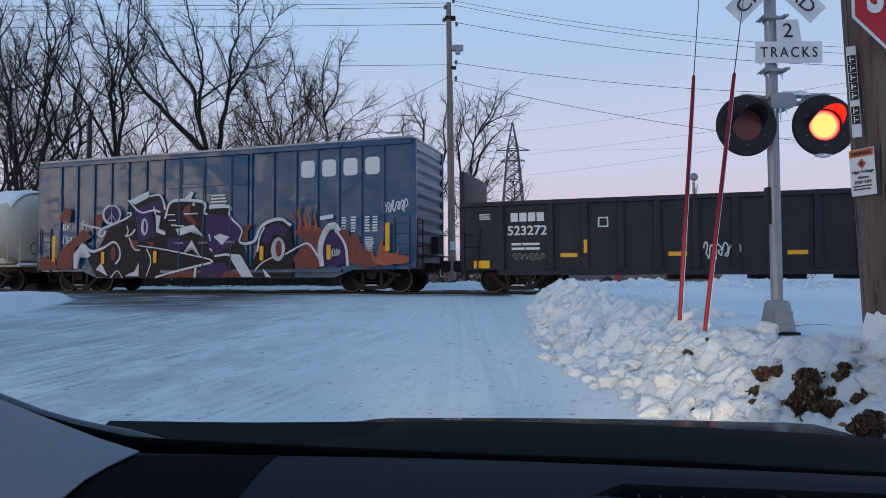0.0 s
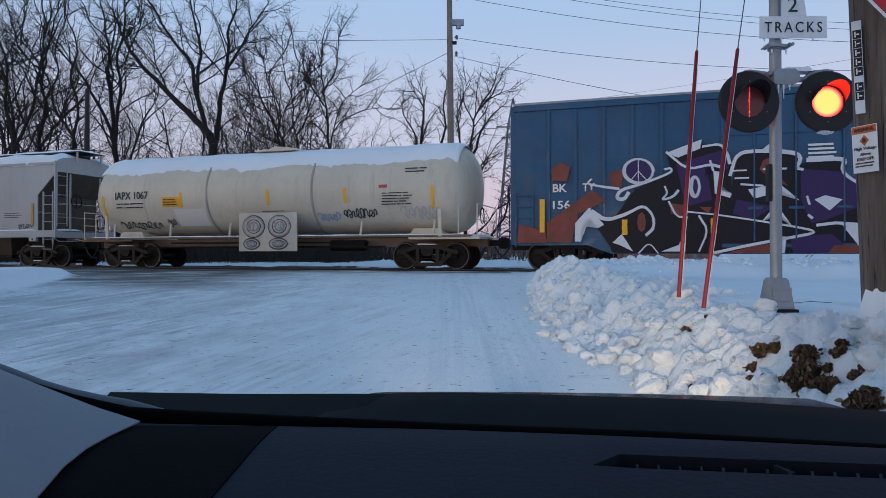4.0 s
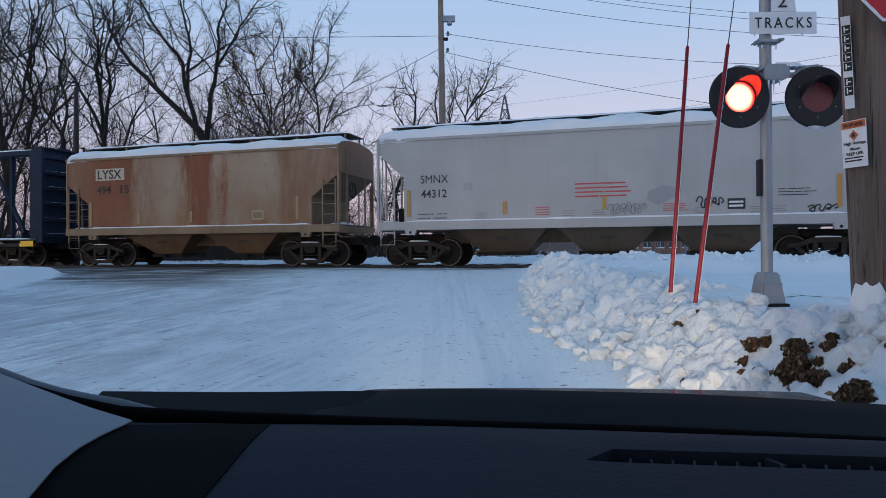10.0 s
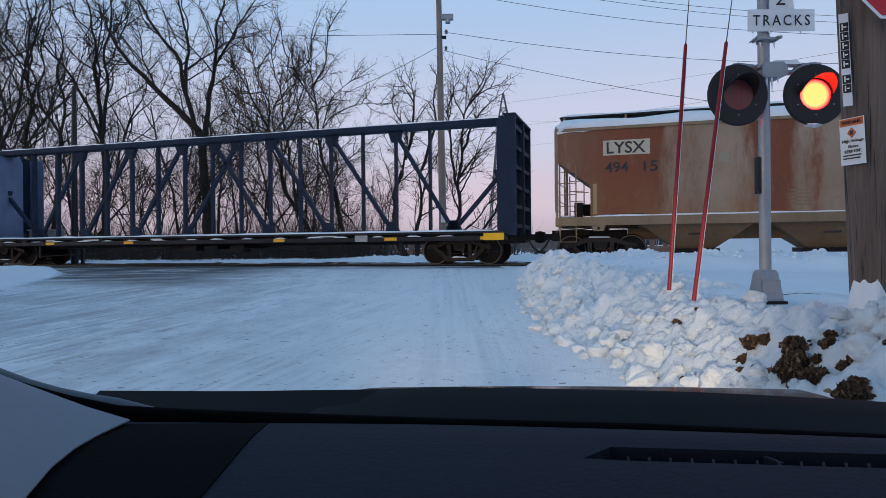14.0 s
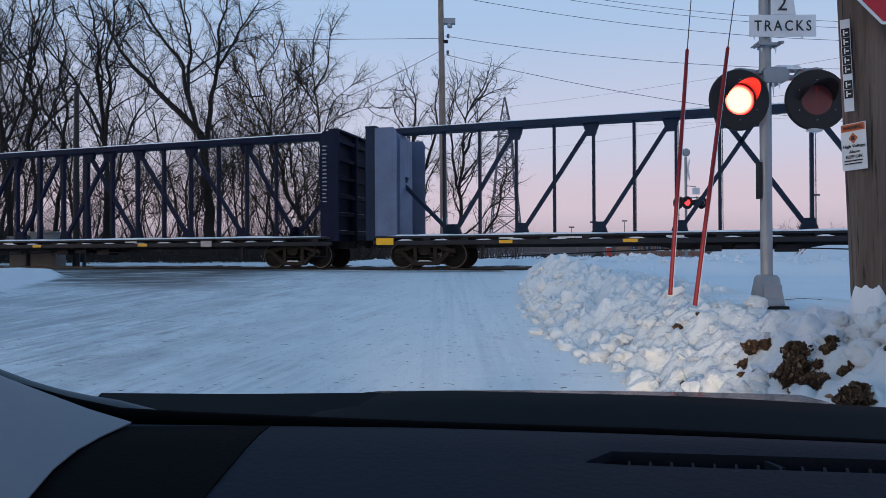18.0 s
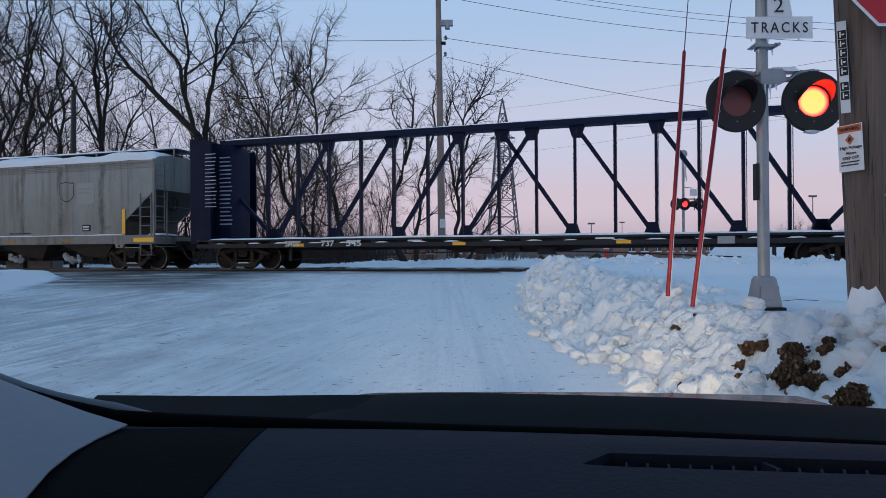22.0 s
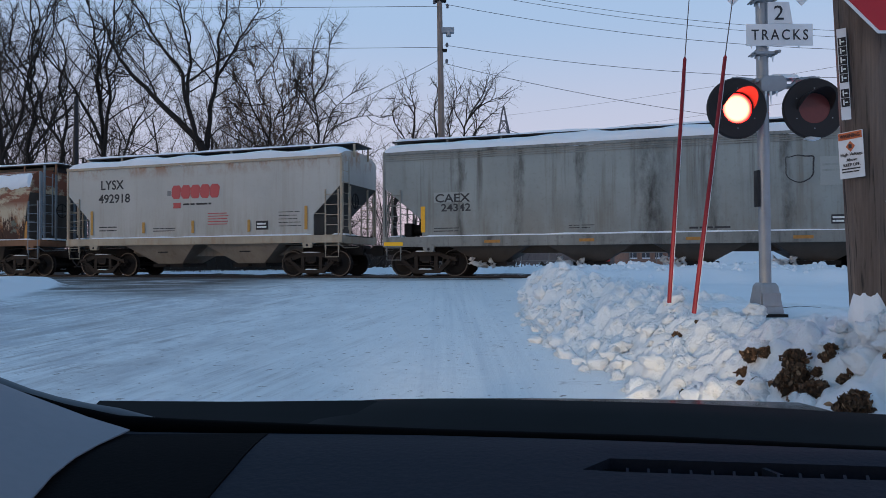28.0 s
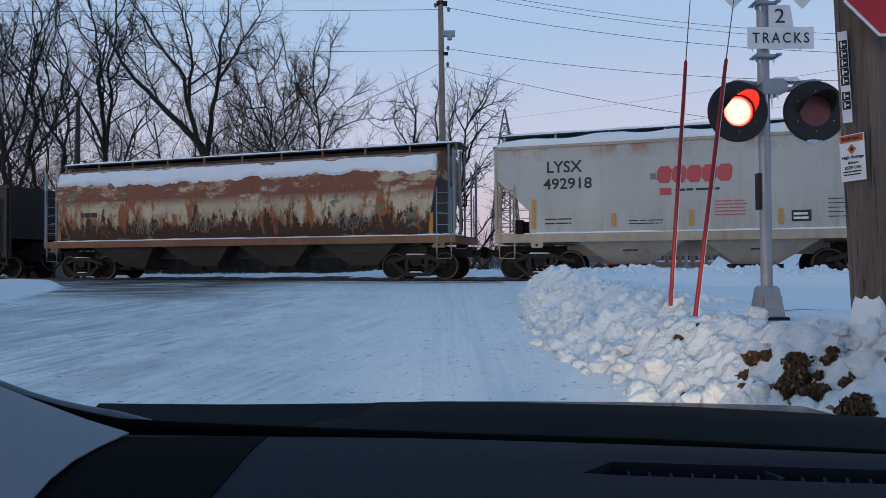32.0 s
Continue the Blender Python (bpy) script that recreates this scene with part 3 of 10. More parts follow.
for q in me.polygons:
    c = q.center
    d = (c - ORIGIN).dot(ACROSS)
    on = c.x < bank_edge(c.y) + 0.1 and c.x > -30 and d < 4.0 and c.y > -30
    q.material_index = 1 if on else 0
ground = tagged(new("ground", me), "snow-covered ground with an icy packed-snow road rising to the rail crossing", "ground", kind="structure")

# rails of the two tracks
def rail_mesh(length):
    return Mesh().prism([(-0.075, -0.15), (0.075, -0.15), (0.02, -0.12), (0.015, -0.04), (0.036, -0.03), (0.036, 0.0), (-0.036, 0.0), (-0.036, -0.03), (-0.015, -0.04), (-0.02, -0.12)], 0, length)


rail_me = to_mesh("rail", rail_mesh(260.0), RAILSTEEL)
for k, off in enumerate((0.0, 4.3)):
    track = thing("railway_track", rail_pose(-150, off), "pair of worn steel rails set flush in the snowy crossing", "railway track", "railway tracks", "structure")
    for s in (-0.7535, 0.7535):
        r = part("rail", rail_me, None, track)
        r.matrix_basis = pose(0, s, 0.0 if k == 0 else -0.03, 0, 0, -90)
    if k == 0:
        part("crossing_panel", Mesh().box(136, 152.5, -0.70, 0.70, -0.10, -0.012), STEEL_DARK, track, "dark timber crossing panel between the rails", 0.01)
        part("approach_panel", Mesh().box(136, 152.5, -1.35, -0.80, -0.12, -0.016), STEEL_DARK, track, "dark timber panel beside the near rail", 0.01)


# ---- train ----
HW = 1.50              # half the width of the cars
CARS = []              # (empty, place along the train, first and last second in view, wheelsets)

WHEEL_R = 0.44


def wheel_parts():
    tyre = Mesh().lathe([(0.0, 0.0), (0.12, -0.02), (0.13, 0.01), (0.33, 0.035), (0.375, 0.0), (WHEEL_R, 0.0), (WHEEL_R, 0.10), (WHEEL_R + 0.028, 0.115), (WHEEL_R + 0.028, 0.145), (0.36, 0.145), (0.0, 0.12)], (0, 0, 0), (0, 1, 0), 28)
    rim = Mesh().lathe([(0.412, -0.003), (WHEEL_R - 0.004, -0.005), (WHEEL_R + 0.002, 0.02)], (0, 0, 0), (0, 1, 0), 28)
    cap = Mesh().lathe([(0.0, -0.16), (0.075, -0.155), (0.085, -0.06), (0.085, 0.0)], (0, 0, 0), (0, 1, 0), 12)
    for k in range(3):
        a = 2 * math.pi * k / 3
        cap.cyl((0.05 * math.cos(a), -0.155, 0.05 * math.sin(a)), (0.05 * math.cos(a), -0.18, 0.05 * math.sin(a)), 0.014, n=6)
    return to_mesh("wheel", tyre, STEEL_DARK), to_mesh("rim", rim, WHEELRIM), to_mesh("axle_cap", cap, STEEL_DARK)


WHEEL_ME, RIM_ME, CAP_ME = wheel_parts()
AXLE_ME = to_mesh("axle", Mesh().cyl((0, -0.76, 0), (0, 0.76, 0), 0.08, n=10), STEEL_DARK)


def snow_strip(x0, x1, y0, y1, z, thick, seed, step_=0.25, slope=0.0, rough=0.5):
    """A quilt of lying snow on a top or a roof side, uneven along its edges."""
    n, m = max(2, int((x1 - x0) / step_)), 5
    top, g = [], Mesh()
    for i in range(n + 1):
        x = x0 + (x1 - x0) * i / n
        e = noise.noise(Vector((x * 0.9, seed, 0))) * rough + noise.noise(Vector((x * 3.1, seed, 5))) * rough * 0.4
        a = y0 + (y1 - y0) * 0.14 * max(-0.9, e)
        for j in range(m):
            t = (0.0, 0.05, 0.5, 0.95, 1.0)[j]
            y = a + (y1 - a) * t
            bulge = (0.0, 0.8, 1.0, 0.8, 0.0)[j] * thick * (0.8 + 0.5 * noise.noise(Vector((x * 1.4, y * 2, seed + 9))))
            if i in (0, n):
                bulge = 0
            g.v.append((x, y, z + slope * (y - y0) + bulge))
    g.f = [(i * m + j, (i + 1) * m + j, (i + 1) * m + j + 1, i * m + j + 1) for i in range(n) for j in range(m - 1)]
    return g


def truck_meshes():
    side = Mesh()
    for s in (-1,):
        y0, y1 = s * 1.02 - 0.07, s * 1.02 + 0.07
        # cast frame: top chord, bottom chord and the two columns beside the springs
        side.prism([(-1.06, 0.50), (-1.06, 0.60), (-0.80, 0.66), (-0.42, 0.80), (0.42, 0.80), (0.80, 0.66), (1.06, 0.60), (1.06, 0.50), (0.80, 0.52), (0.42, 0.66), (-0.42, 0.66), (-0.80, 0.52)], y0, y1)
        side.prism([(-0.86, 0.50), (-0.74, 0.54), (-0.36, 0.22), (0.36, 0.22), (0.74, 0.54), (0.86, 0.50), (0.44, 0.10), (-0.44, 0.10)], y0, y1)
        for x in (-0.34, 0.34):
            side.box(x - 0.06, x + 0.06, y0, y1, 0.20, 0.68)
    spring = Mesh()
    for s in (-1,):
        for x in (-0.2, 0.0, 0.2):
            for k in range(5):
                spring.lathe([(0.05, 0), (0.085, 0.016), (0.05, 0.032)], (x, s * 1.02, 0.24 + k * 0.05), (0, 0, 1), 10)
    bolster = Mesh().box(-0.2, 0.2, -1.15, 1.15, 0.50, 0.68).box(-0.15, 0.15, -0.3, 0.3, 0.68, 0.95)
    beam = Mesh()
    beam.bar((-0.5, -0.9, 0.33), (-0.5, 0.9, 0.33), 0.09, 0.07)
    # bearing adapters over the axle ends, and rods that hang beside the frame
    adapters = []
    for x in (-0.89, 0.89):
        adapters.append(Mesh().prism([(x - 0.17, 0.50), (x - 0.13, 0.64), (x + 0.13, 0.64), (x + 0.17, 0.50), (x + 0.10, 0.50), (x + 0.08, 0.56), (x - 0.08, 0.56), (x - 0.10, 0.50)], -1.14, -0.94))
    rod = Mesh().pipe([(-1.0, -1.13, 0.40), (-0.5, -1.15, 0.36), (0.5, -1.15, 0.36), (1.0, -1.13, 0.42)], 0.014)
    rod.box(-0.13, 0.13, -1.135, -1.095, 0.44, 0.60)
    dusted = [("truck_snow", snow_strip(x0, x1, -1.12, -0.97, z, 0.045, x0 + z, 0.05), CARSNOW) for x0, x1, z in ((-0.25, 0.22, 0.225), (-0.36, 0.30, 0.805), (-0.12, 0.13, 0.605))]
    return [to_mesh(n, m, k) for n, m, k in (("side_frame", side, TRUCKSTEEL), ("springs", spring, STEEL_DARK), ("bolster", bolster, STEEL_DARK), ("brake_beam", beam, STEEL_DARK), *[("bearing_adapter", q, TRUCKSTEEL) for q in adapters], ("brake_rod", rod, TRUCKSTEEL), *dusted)]


TRUCK_ME = truck_meshes()
WHEELBASE = 1.78


def truck(car, x, sets):
    t = new("truck")
    t.parent, t.location = car, (x, 0, 0)
    for me in TRUCK_ME:
        for turn in ((0,) if me.name.startswith("bolster") else (0, 180)):
            part(me.name, me, None, t).matrix_basis = pose(0, 0, 0, 0, 0, turn)
    for s in (-1, 1):
        w = part("wheelset", AXLE_ME, None, car, "rolling steel wheelset")
        w.matrix_basis = pose(x + s * WHEELBASE / 2, 0, WHEEL_R)
        for side in (-1, 1):
            for me in (WHEEL_ME, RIM_ME, CAP_ME):
                o = part(me.name, me, None, w)
                o.matrix_basis = pose(0, side * 0.79, 0, 0, 0, 0 if side < 0 else 180)
        sets.append((w, x + s * WHEELBASE / 2))


def coupler(car, x, s):
    g = Mesh().box(min(x, x + s * 0.45), max(x, x + s * 0.45), -0.09, 0.09, 0.76, 0.96)
    g.prism([(x + s * 0.40, 0.70), (x + s * 0.40, 1.02), (x + s * 0.55, 1.06), (x + s * 0.66, 1.0), (x + s * 0.66, 0.72), (x + s * 0.55, 0.66)], -0.16, 0.12)
    part("coupler", g, STEEL_DARK, car)
    h = Mesh().pipe([(x + s * 0.2, -0.35, 0.80), (x + s * 0.35, -0.38, 0.55), (x + s * 0.55, -0.36, 0.36), (x + s * 0.72, -0.30, 0.34)], 0.03, 8)
    part("air_hose", h, BLACK, car)


def ladder(car, x0, x1, y, z0, z1, rungs, material, off=0.0):
    """Stiles and rungs on a car's side; off sets it off from the body."""
    g = Mesh()
    for x in (x0, x1):
        g.bar((x, y, z0), (x, y, z1), 0.05, 0.035)
    for k in range(rungs):
        z = z0 + (z1 - z0) * (k + 0.5) / rungs
        g.cyl((x0, y - 0.02, z), (x1, y - 0.02, z), 0.014, n=6)
    part("ladder", g, material, car)


def bars(car, name, x0, x1, z0, z1, rows, y, material, seed=0, fill=0.7, words=3):
    """Small writing that cannot be read: rows of short plain bars."""
    rnd = random.Random(seed)
    h = (z1 - z0) / rows
    for r in range(rows):
        g = Mesh()
        z = z1 - (r + 0.8) * h
        cuts = sorted(rnd.uniform(0.15, 0.95) for _ in range(words - 1)) + [rnd.uniform(0.8, 1.0)]
        a = 0.0
        for c in cuts:
            if c - a > 0.06:
                g.box(x0 + (x1 - x0) * a, x0 + (x1 - x0) * (c - 0.03), y - 0.003, y, z, z + h * fill * 0.75)
            a = c
        if g.v:
            part(name, g, material, car)


def plate(car, name, x0, x1, z0, z1, y, material, label="", t=0.006):
    return part(name, Mesh().box(x0, x1, y - t, y, z0, z1), material, car, label)


def squiggle(car, name, x0, x1, z0, z1, y, material, seed, loops=7, r=0.016):
    """A sprayed tag that cannot be read: one looping line."""
    rnd = random.Random(seed)
    knots = []
    for k in range(loops):
        a, w = k / loops, 1.0 / loops
        for dx, lo, hi in ((0.05, 0.0, 0.35), (0.25, 0.65, 1.0), (0.75, 0.7, 0.95), (0.95, 0.35, 0.6), (0.35, 0.25, 0.5), (0.9, 0.0, 0.3)):
            knots.append((x0 + (x1 - x0) * (a + w * (dx + rnd.uniform(-0.22, 0.22))), z0 + (z1 - z0) * rnd.uniform(lo, hi)))
    pts = []
    for a, b, c in zip(knots, knots[1:], knots[2:]):
        for k in range(4):
            q = k / 4
            px = (a[0] + b[0]) / 2 * (1 - q) ** 2 + b[0] * 2 * q * (1 - q) + (b[0] + c[0]) / 2 * q * q
            z = (a[1] + b[1]) / 2 * (1 - q) ** 2 + b[1] * 2 * q * (1 - q) + (b[1] + c[1]) / 2 * q * q
            pts.append((px, (y(z) if callable(y) else y) - 0.004, z))
    g = Mesh()
    for a, b in zip(pts, pts[1:]):
        dx, dz = b[0] - a[0], b[2] - a[2]
        q = math.hypot(dx, dz) or 1
        nx, nz = -dz / q * r, dx / q * r
        g.add([(a[0] + nx, a[1], a[2] + nz), (b[0] + nx, b[1], b[2] + nz), (b[0] - nx, b[1], b[2] - nz), (a[0] - nx, a[1], a[2] - nz)], [(0, 1, 2, 3)])
    part(name, g, material, car)


def start_car(name, label, u, t0, t1):
    car = thing(name, rail_pose(u), label, "rail car", "cars of the freight train")
    sets = []
    CARS.append((car, u, t0, t1, sets))
    return car, sets


def covered_hopper(name, label, u, L, t0, t1, body, trim, spec, decals):
    """spec: side bottom, slope foot, slope top, eaves, roof, board heights; inset of the slope; bays; curved side."""
    car, sets = start_car(name, label, u, t0, t1)
    zb, zf, zs, ze, zr, zw = spec["z"]
    ins, bays, curve, under = spec["inset"], spec["bays"], spec.get("curve", 0.0), spec["under"]
    e0, e1 = spec.get("ends", (0.0, L))
    lv = []
    zs_ = [zb + (ze - zb) * k / 6 for k in range(7)]
    zs_ = sorted([z for z in zs_ if min(abs(z - zf), abs(z - zs)) > 0.12 or z in (zb, ze)] + [zf, zs])
    N = len(zs_)
    for k, z in enumerate(zs_):
        f = 1 - max(0.0, min(1.0, (z - zf) / (zs - zf)))
        q = ((z - zb) / (ze - zb) - 0.5) * 2
        lv.append((z, e0 + ins * f, e1 - ins * f, HW - 0.04 - curve * q * q * (0.6 if q < 0 else 1)))
    h = lv[-1][3]
    for q, dz in ((0.93, 0.35), (0.78, 0.62), (0.5, 0.86), (0.2, 1.0)):
        lv.append((ze + (zr - ze) * dz, e0, e1, h * q))
    part("body", Mesh().loft(lv), body, car)
    hw_at = lambda z: next((a[3] + (b[3] - a[3]) * (z - a[0]) / (b[0] - a[0]) for a, b in zip(lv, lv[1:]) if a[0] <= z <= b[0]), HW)
    # vertical side seams
    for x in spec.get("seam_x", [ins + (L - 2 * ins) * k / spec["seams"] for k in range(1, spec["seams"])] if "seams" in spec else []):
        s = Mesh()
        for a, b in zip(lv[:N], lv[1:N]):
            s.bar((x, -a[3] - 0.004, a[0]), (x, -b[3] - 0.004, b[0]), 0.012, 0.05)
        part("side_seam", s, body, car)
    # eaves, side sill, end sills and corner posts
    for s in (-1, 1):
        part("eave_rail", Mesh().box(e0 + 0.02, e1 - 0.02, min(s * h, s * (h + 0.05)), max(s * h, s * (h + 0.05)), ze - 0.07, ze + 0.015), trim, car)
        part("side_sill", Mesh().box(0.0, L, min(s * (HW - 0.14), s * HW), max(s * (HW - 0.14), s * HW), zb - spec["sill"], zb + 0.02), trim, car, "", 0.012)
        for k in range(spec.get("ridges", 0)):
            z = ze - 0.12 - 0.065 * k
            part("eave_ridge", Mesh().box(e0 + 0.02, e1 - 0.02, min(s * (h - 0.02), s * (h + 0.018)), max(s * (h - 0.02), s * (h + 0.018)), z - 0.02, z), trim, car)
        part("sill_snow", snow_strip(ins, L - ins, s * (HW + 0.005), s * (HW - 0.1), zb + 0.022, 0.055, u + s), CARSNOW, car)
    for x, s in ((0.0, 1), (L, -1)):
        part("end_sill", Mesh().box(min(x, x + s * 0.22), max(x, x + s * 0.22), -HW + 0.142, HW - 0.142, zb - spec["sill"] - 0.02, zb + 0.015), trim, car)
        for y in (-HW + 0.05, HW - 0.05):
            part("corner_post", Mesh().bar((x + s * 0.05, y, zb), (x + s * 0.05, y, ze + 0.05), 0.07, 0.07), spec.get("posts", trim), car)
        ladder(car, x + s * 0.14, x + s * 0.62, -HW + 0.02, zb - 0.5, zb + 1.55, 6, spec.get("posts", trim))
        ladder(car, x + s * 0.14, x + s * 0.62, HW - 0.02, zb - 0.5, zb + 1.55, 6, spec.get("posts", trim))
        for y in (-0.75, 0.75):
            part("end_post", Mesh().bar((x + s * 0.05, y, zb), (x + s * 0.05, y, zs + 0.4), 0.06, 0.05), spec.get("posts", trim), car)
        # end sheet and slope sheet, paint darkened for dirt and the shade between cars
        xe = e0 if s > 0 else e1
        part("slope_sheet", Mesh().prism([(xe + s * ins - s * 0.006, zf), (xe - s * 0.006, zs), (xe - s * 0.016, zs), (xe + s * ins - s * 0.016, zf)], -HW + 0.075, HW - 0.075).prism([(xe + s * ins - s * 0.006, zb), (xe + s * ins - s * 0.006, zf), (xe + s * ins - s * 0.016, zf), (xe + s * ins - s * 0.016, zb)], -HW + 0.075, HW - 0.075), under, car, "dirty sloping end sheet, darkened for the shade between cars")
        # end ladder up to the roof
        g = Mesh()
        for k in range(7):
            z = zb + 0.3 + k * (ze - zb) / 7.2
            g.cyl((x, -1.42, z), (x, -0.95, z), 0.013, n=6)
        g.bar((x, -1.42, zb + 0.2), (x, -1.42, ze), 0.035, 0.03).bar((x, -0.95, zb + 0.2), (x, -0.95, ze), 0.035, 0.03)
        part("end_ladder", g, spec.get("posts", trim), car)
        part("draft_sill", Mesh().box(min(x - s * 0.25, x + s * (ins + 1.0)), max(x - s * 0.25, x + s * (ins + 1.0)), -0.33, 0.33, 0.72, 1.06), STEEL_DARK, car)
        part("end_platform", Mesh().box(min(x, x + s * 0.6), max(x, x + s * 0.6), -1.2, 1.2, zb - 0.03, zb + 0.01), STEEL_DARK, car)
        part("platform_snow", snow_strip(min(x, x + s * 0.6), max(x, x + s * 0.6), -1.15, -0.2, zb + 0.012, 0.10, u + x, 0.1), CARSNOW, car)
        # jacking pads, grab irons, uncoupling lever and brake pipes at the end
        xa, xb = sorted((x + s * (ins + 0.02), x + s * (ins + 0.42)))
        for y0 in (-HW + 0.002, HW - 0.118):
            part("jacking_pad", Mesh().prism([(xa, zb - spec["sill"]), (xb, zb - spec["sill"]), (xb - 0.05, zb - spec["sill"] - 0.16), (xa + 0.05, zb - spec["sill"] - 0.16)], y0, y0 + 0.116), trim, car)
            # flat black disc drawn for the dark inside the hole
            part("pad_hole_disc", Mesh().disc(((xa + xb) / 2, y0 - 0.003 if y0 < 0 else y0 + 0.119, zb - spec["sill"] - 0.08), 0.045, (0, 1, 0), 14), BLACK, car)
        part("uncoupling_lever", Mesh().pipe([(x + s * 0.12, -HW + 0.05, zb - 0.28), (x + s * 0.02, -HW + 0.20, zb - 0.42), (x - s * 0.06, -0.5, zb - 0.40), (x - s * 0.10, -0.12, zb - 0.32)], 0.014), spec.get("posts", trim), car)
        rails = Mesh()
        for z in (zb + 0.55, zb + 1.10):
            rails.pipe([(x + s * 0.05, -HW + 0.05, z), (x + s * 0.05, HW - 0.05, z)], 0.014)
        rails.pipe([(x + s * 0.62, -HW + 0.03, zb + 0.75), (x + s * (ins * 0.9 + 0.05), -HW + 0.06, zb + 0.75)], 0.014)
        part("end_handrail", rails, spec.get("posts", trim), car)
        part("brake_pipe", Mesh().pipe([(x + s * 0.1, -0.9, zb - 0.36), (x + s * 0.7, -0.95, zb - 0.34), (x + s * 1.1, -1.05, zb - 0.30), (x + s * 2.4, -1.0, zb - 0.32)], 0.022).pipe([(x + s * 0.3, -0.5, zb - 0.5), (x + s * 0.9, -0.7, zb - 0.46)], 0.03), TRUCKSTEEL, car)
        part("sill_step", Mesh().pipe([(x + s * 0.14, -HW + 0.02, zb - 0.45), (x + s * 0.14, -HW + 0.02, zb - 0.72), (x + s * 0.62, -HW + 0.02, zb - 0.72), (x + s * 0.62, -HW + 0.02, zb - 0.45)], 0.016), spec.get("posts", trim), car)
        coupler(car, x - s * 0.12, -s)
        truck(car, x + s * spec.get("truck", 1.35), sets)
    part("brake_wheel", Mesh().lathe([(0.25, -0.02), (0.28, 0.0), (0.25, 0.02)], (L + 0.06, -0.55, zb + 1.2), (1, 0, 0), 20).cyl((L + 0.06, -0.82, zb + 1.2), (L + 0.06, -0.28, zb + 1.2), 0.015).cyl((L + 0.06, -0.55, zb + 0.94), (L + 0.06, -0.55, zb + 1.46), 0.015), STEEL_DARK, car)
    part("brake_cylinder", Mesh().cyl((0.75, -0.35, zb + 0.28), (1.3, -0.35, zb + 0.28), 0.19, n=14).box(0.5, 0.75, -0.8, -0.45, zb + 0.05, zb + 0.5), STEEL_DARK, car)
    # hopper bays
    b0, b1 = ins + spec.get("bay_in", 0.9), L - ins - spec.get("bay_in", 0.9)
    wd = (b1 - b0) / bays
    for k in range(bays):
        c = b0 + wd * (k + 0.5)
        foot = spec.get("foot", 0.38)
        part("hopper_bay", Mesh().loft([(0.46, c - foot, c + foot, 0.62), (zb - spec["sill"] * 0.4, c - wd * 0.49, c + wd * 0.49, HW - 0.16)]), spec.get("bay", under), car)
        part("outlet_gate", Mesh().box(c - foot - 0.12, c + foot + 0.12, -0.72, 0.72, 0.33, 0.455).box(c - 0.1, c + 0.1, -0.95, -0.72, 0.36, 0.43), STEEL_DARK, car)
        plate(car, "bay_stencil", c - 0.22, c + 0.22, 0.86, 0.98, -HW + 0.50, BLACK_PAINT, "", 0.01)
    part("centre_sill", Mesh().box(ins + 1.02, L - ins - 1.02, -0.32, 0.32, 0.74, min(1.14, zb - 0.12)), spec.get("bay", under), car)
    # running board on the roof
    w = spec.get("board", (0.0, L))
    part("running_board", Mesh().box(w[0], w[1], -0.62, 0.62, zw - 0.035, zw), BLACK, car, "dark grating walkway along the roof")
    part("board_snow", snow_strip(w[0] + 0.05, w[1] - 0.05, -0.63, 0.6, zw + 0.002, 0.10, u + 30, 0.2, 0.0, 0.2), CARSNOW, car)
    nb = max(4, int(L / 1.65))
    for k in range(nb + 1):
        x = w[0] + 0.15 + (w[1] - w[0] - 0.3) * k / nb
        for yy in (-0.6, 0.6):
            part("board_bracket", Mesh().bar((x, yy, zr - 0.22), (x, yy, zw - 0.03), 0.05, 0.06), trim, car)
    part("hatch_coaming", Mesh().box(w[0] + 0.5, w[1] - 0.5, -0.36, 0.36, zr - 0.06, zr + 0.12), BLACK, car)
    # snow on the sides of the roof
    sn, rag = spec.get("snow", (0.0, 1.0)), spec.get("ragged", 1.0)
    for s in (-1, 1):
        g = Mesh()
        n, m = int(L / (0.2 if rag < 2 else 0.09)), 9
        for i in range(n + 1):
            x = e0 + 0.03 + (e1 - e0 - 0.06) * i / n
            lo = sn[0] + 0.10 * noise.noise(Vector((x * 0.5, u, s))) + rag * (0.04 * noise.noise(Vector((x * 2.2, u, s))) + 0.035 * noise.noise(Vector((x * 6.5, u, s))))
            for j in range(m):
                t = lo + (sn[1] - lo) * j / (m - 1)
                if t < 0:
                    z, hh = ze + t, hw_at(ze + t)
                else:
                    q = min(0.999, t)
                    z = ze + (zr - ze) * (1 - (1 - q) ** 2)
                    hh = hw_at(min(z, zr - 0.001))
                th = spec.get("depth", 0.10) * (1 - abs(2 * j / (m - 1) - 1) ** 4) * (0.75 + 0.6 * noise.noise(Vector((x * 1.1, t * 3, u))) + 0.35 * (rag - 1) * noise.noise(Vector((x * 4.1, t * 7, u)))) * (0 if i in (0, n) else 1)
                g.v.append((x, s * (hh + 0.008 + th * (0.8 if t < 0 else 0.35)), z + 0.012 + th * (0.25 if t < 0 else 0.9)))
        g.f = [(i * m + j, (i + 1) * m + j, (i + 1) * m + j + 1, i * m + j + 1) for i in range(n) for j in range(m - 1)]
        part("roof_snow", g, CARSNOW, car, "uneven snow lying along the roof")
    decals(car, lambda z: -hw_at(z) - 0.006)
    return car


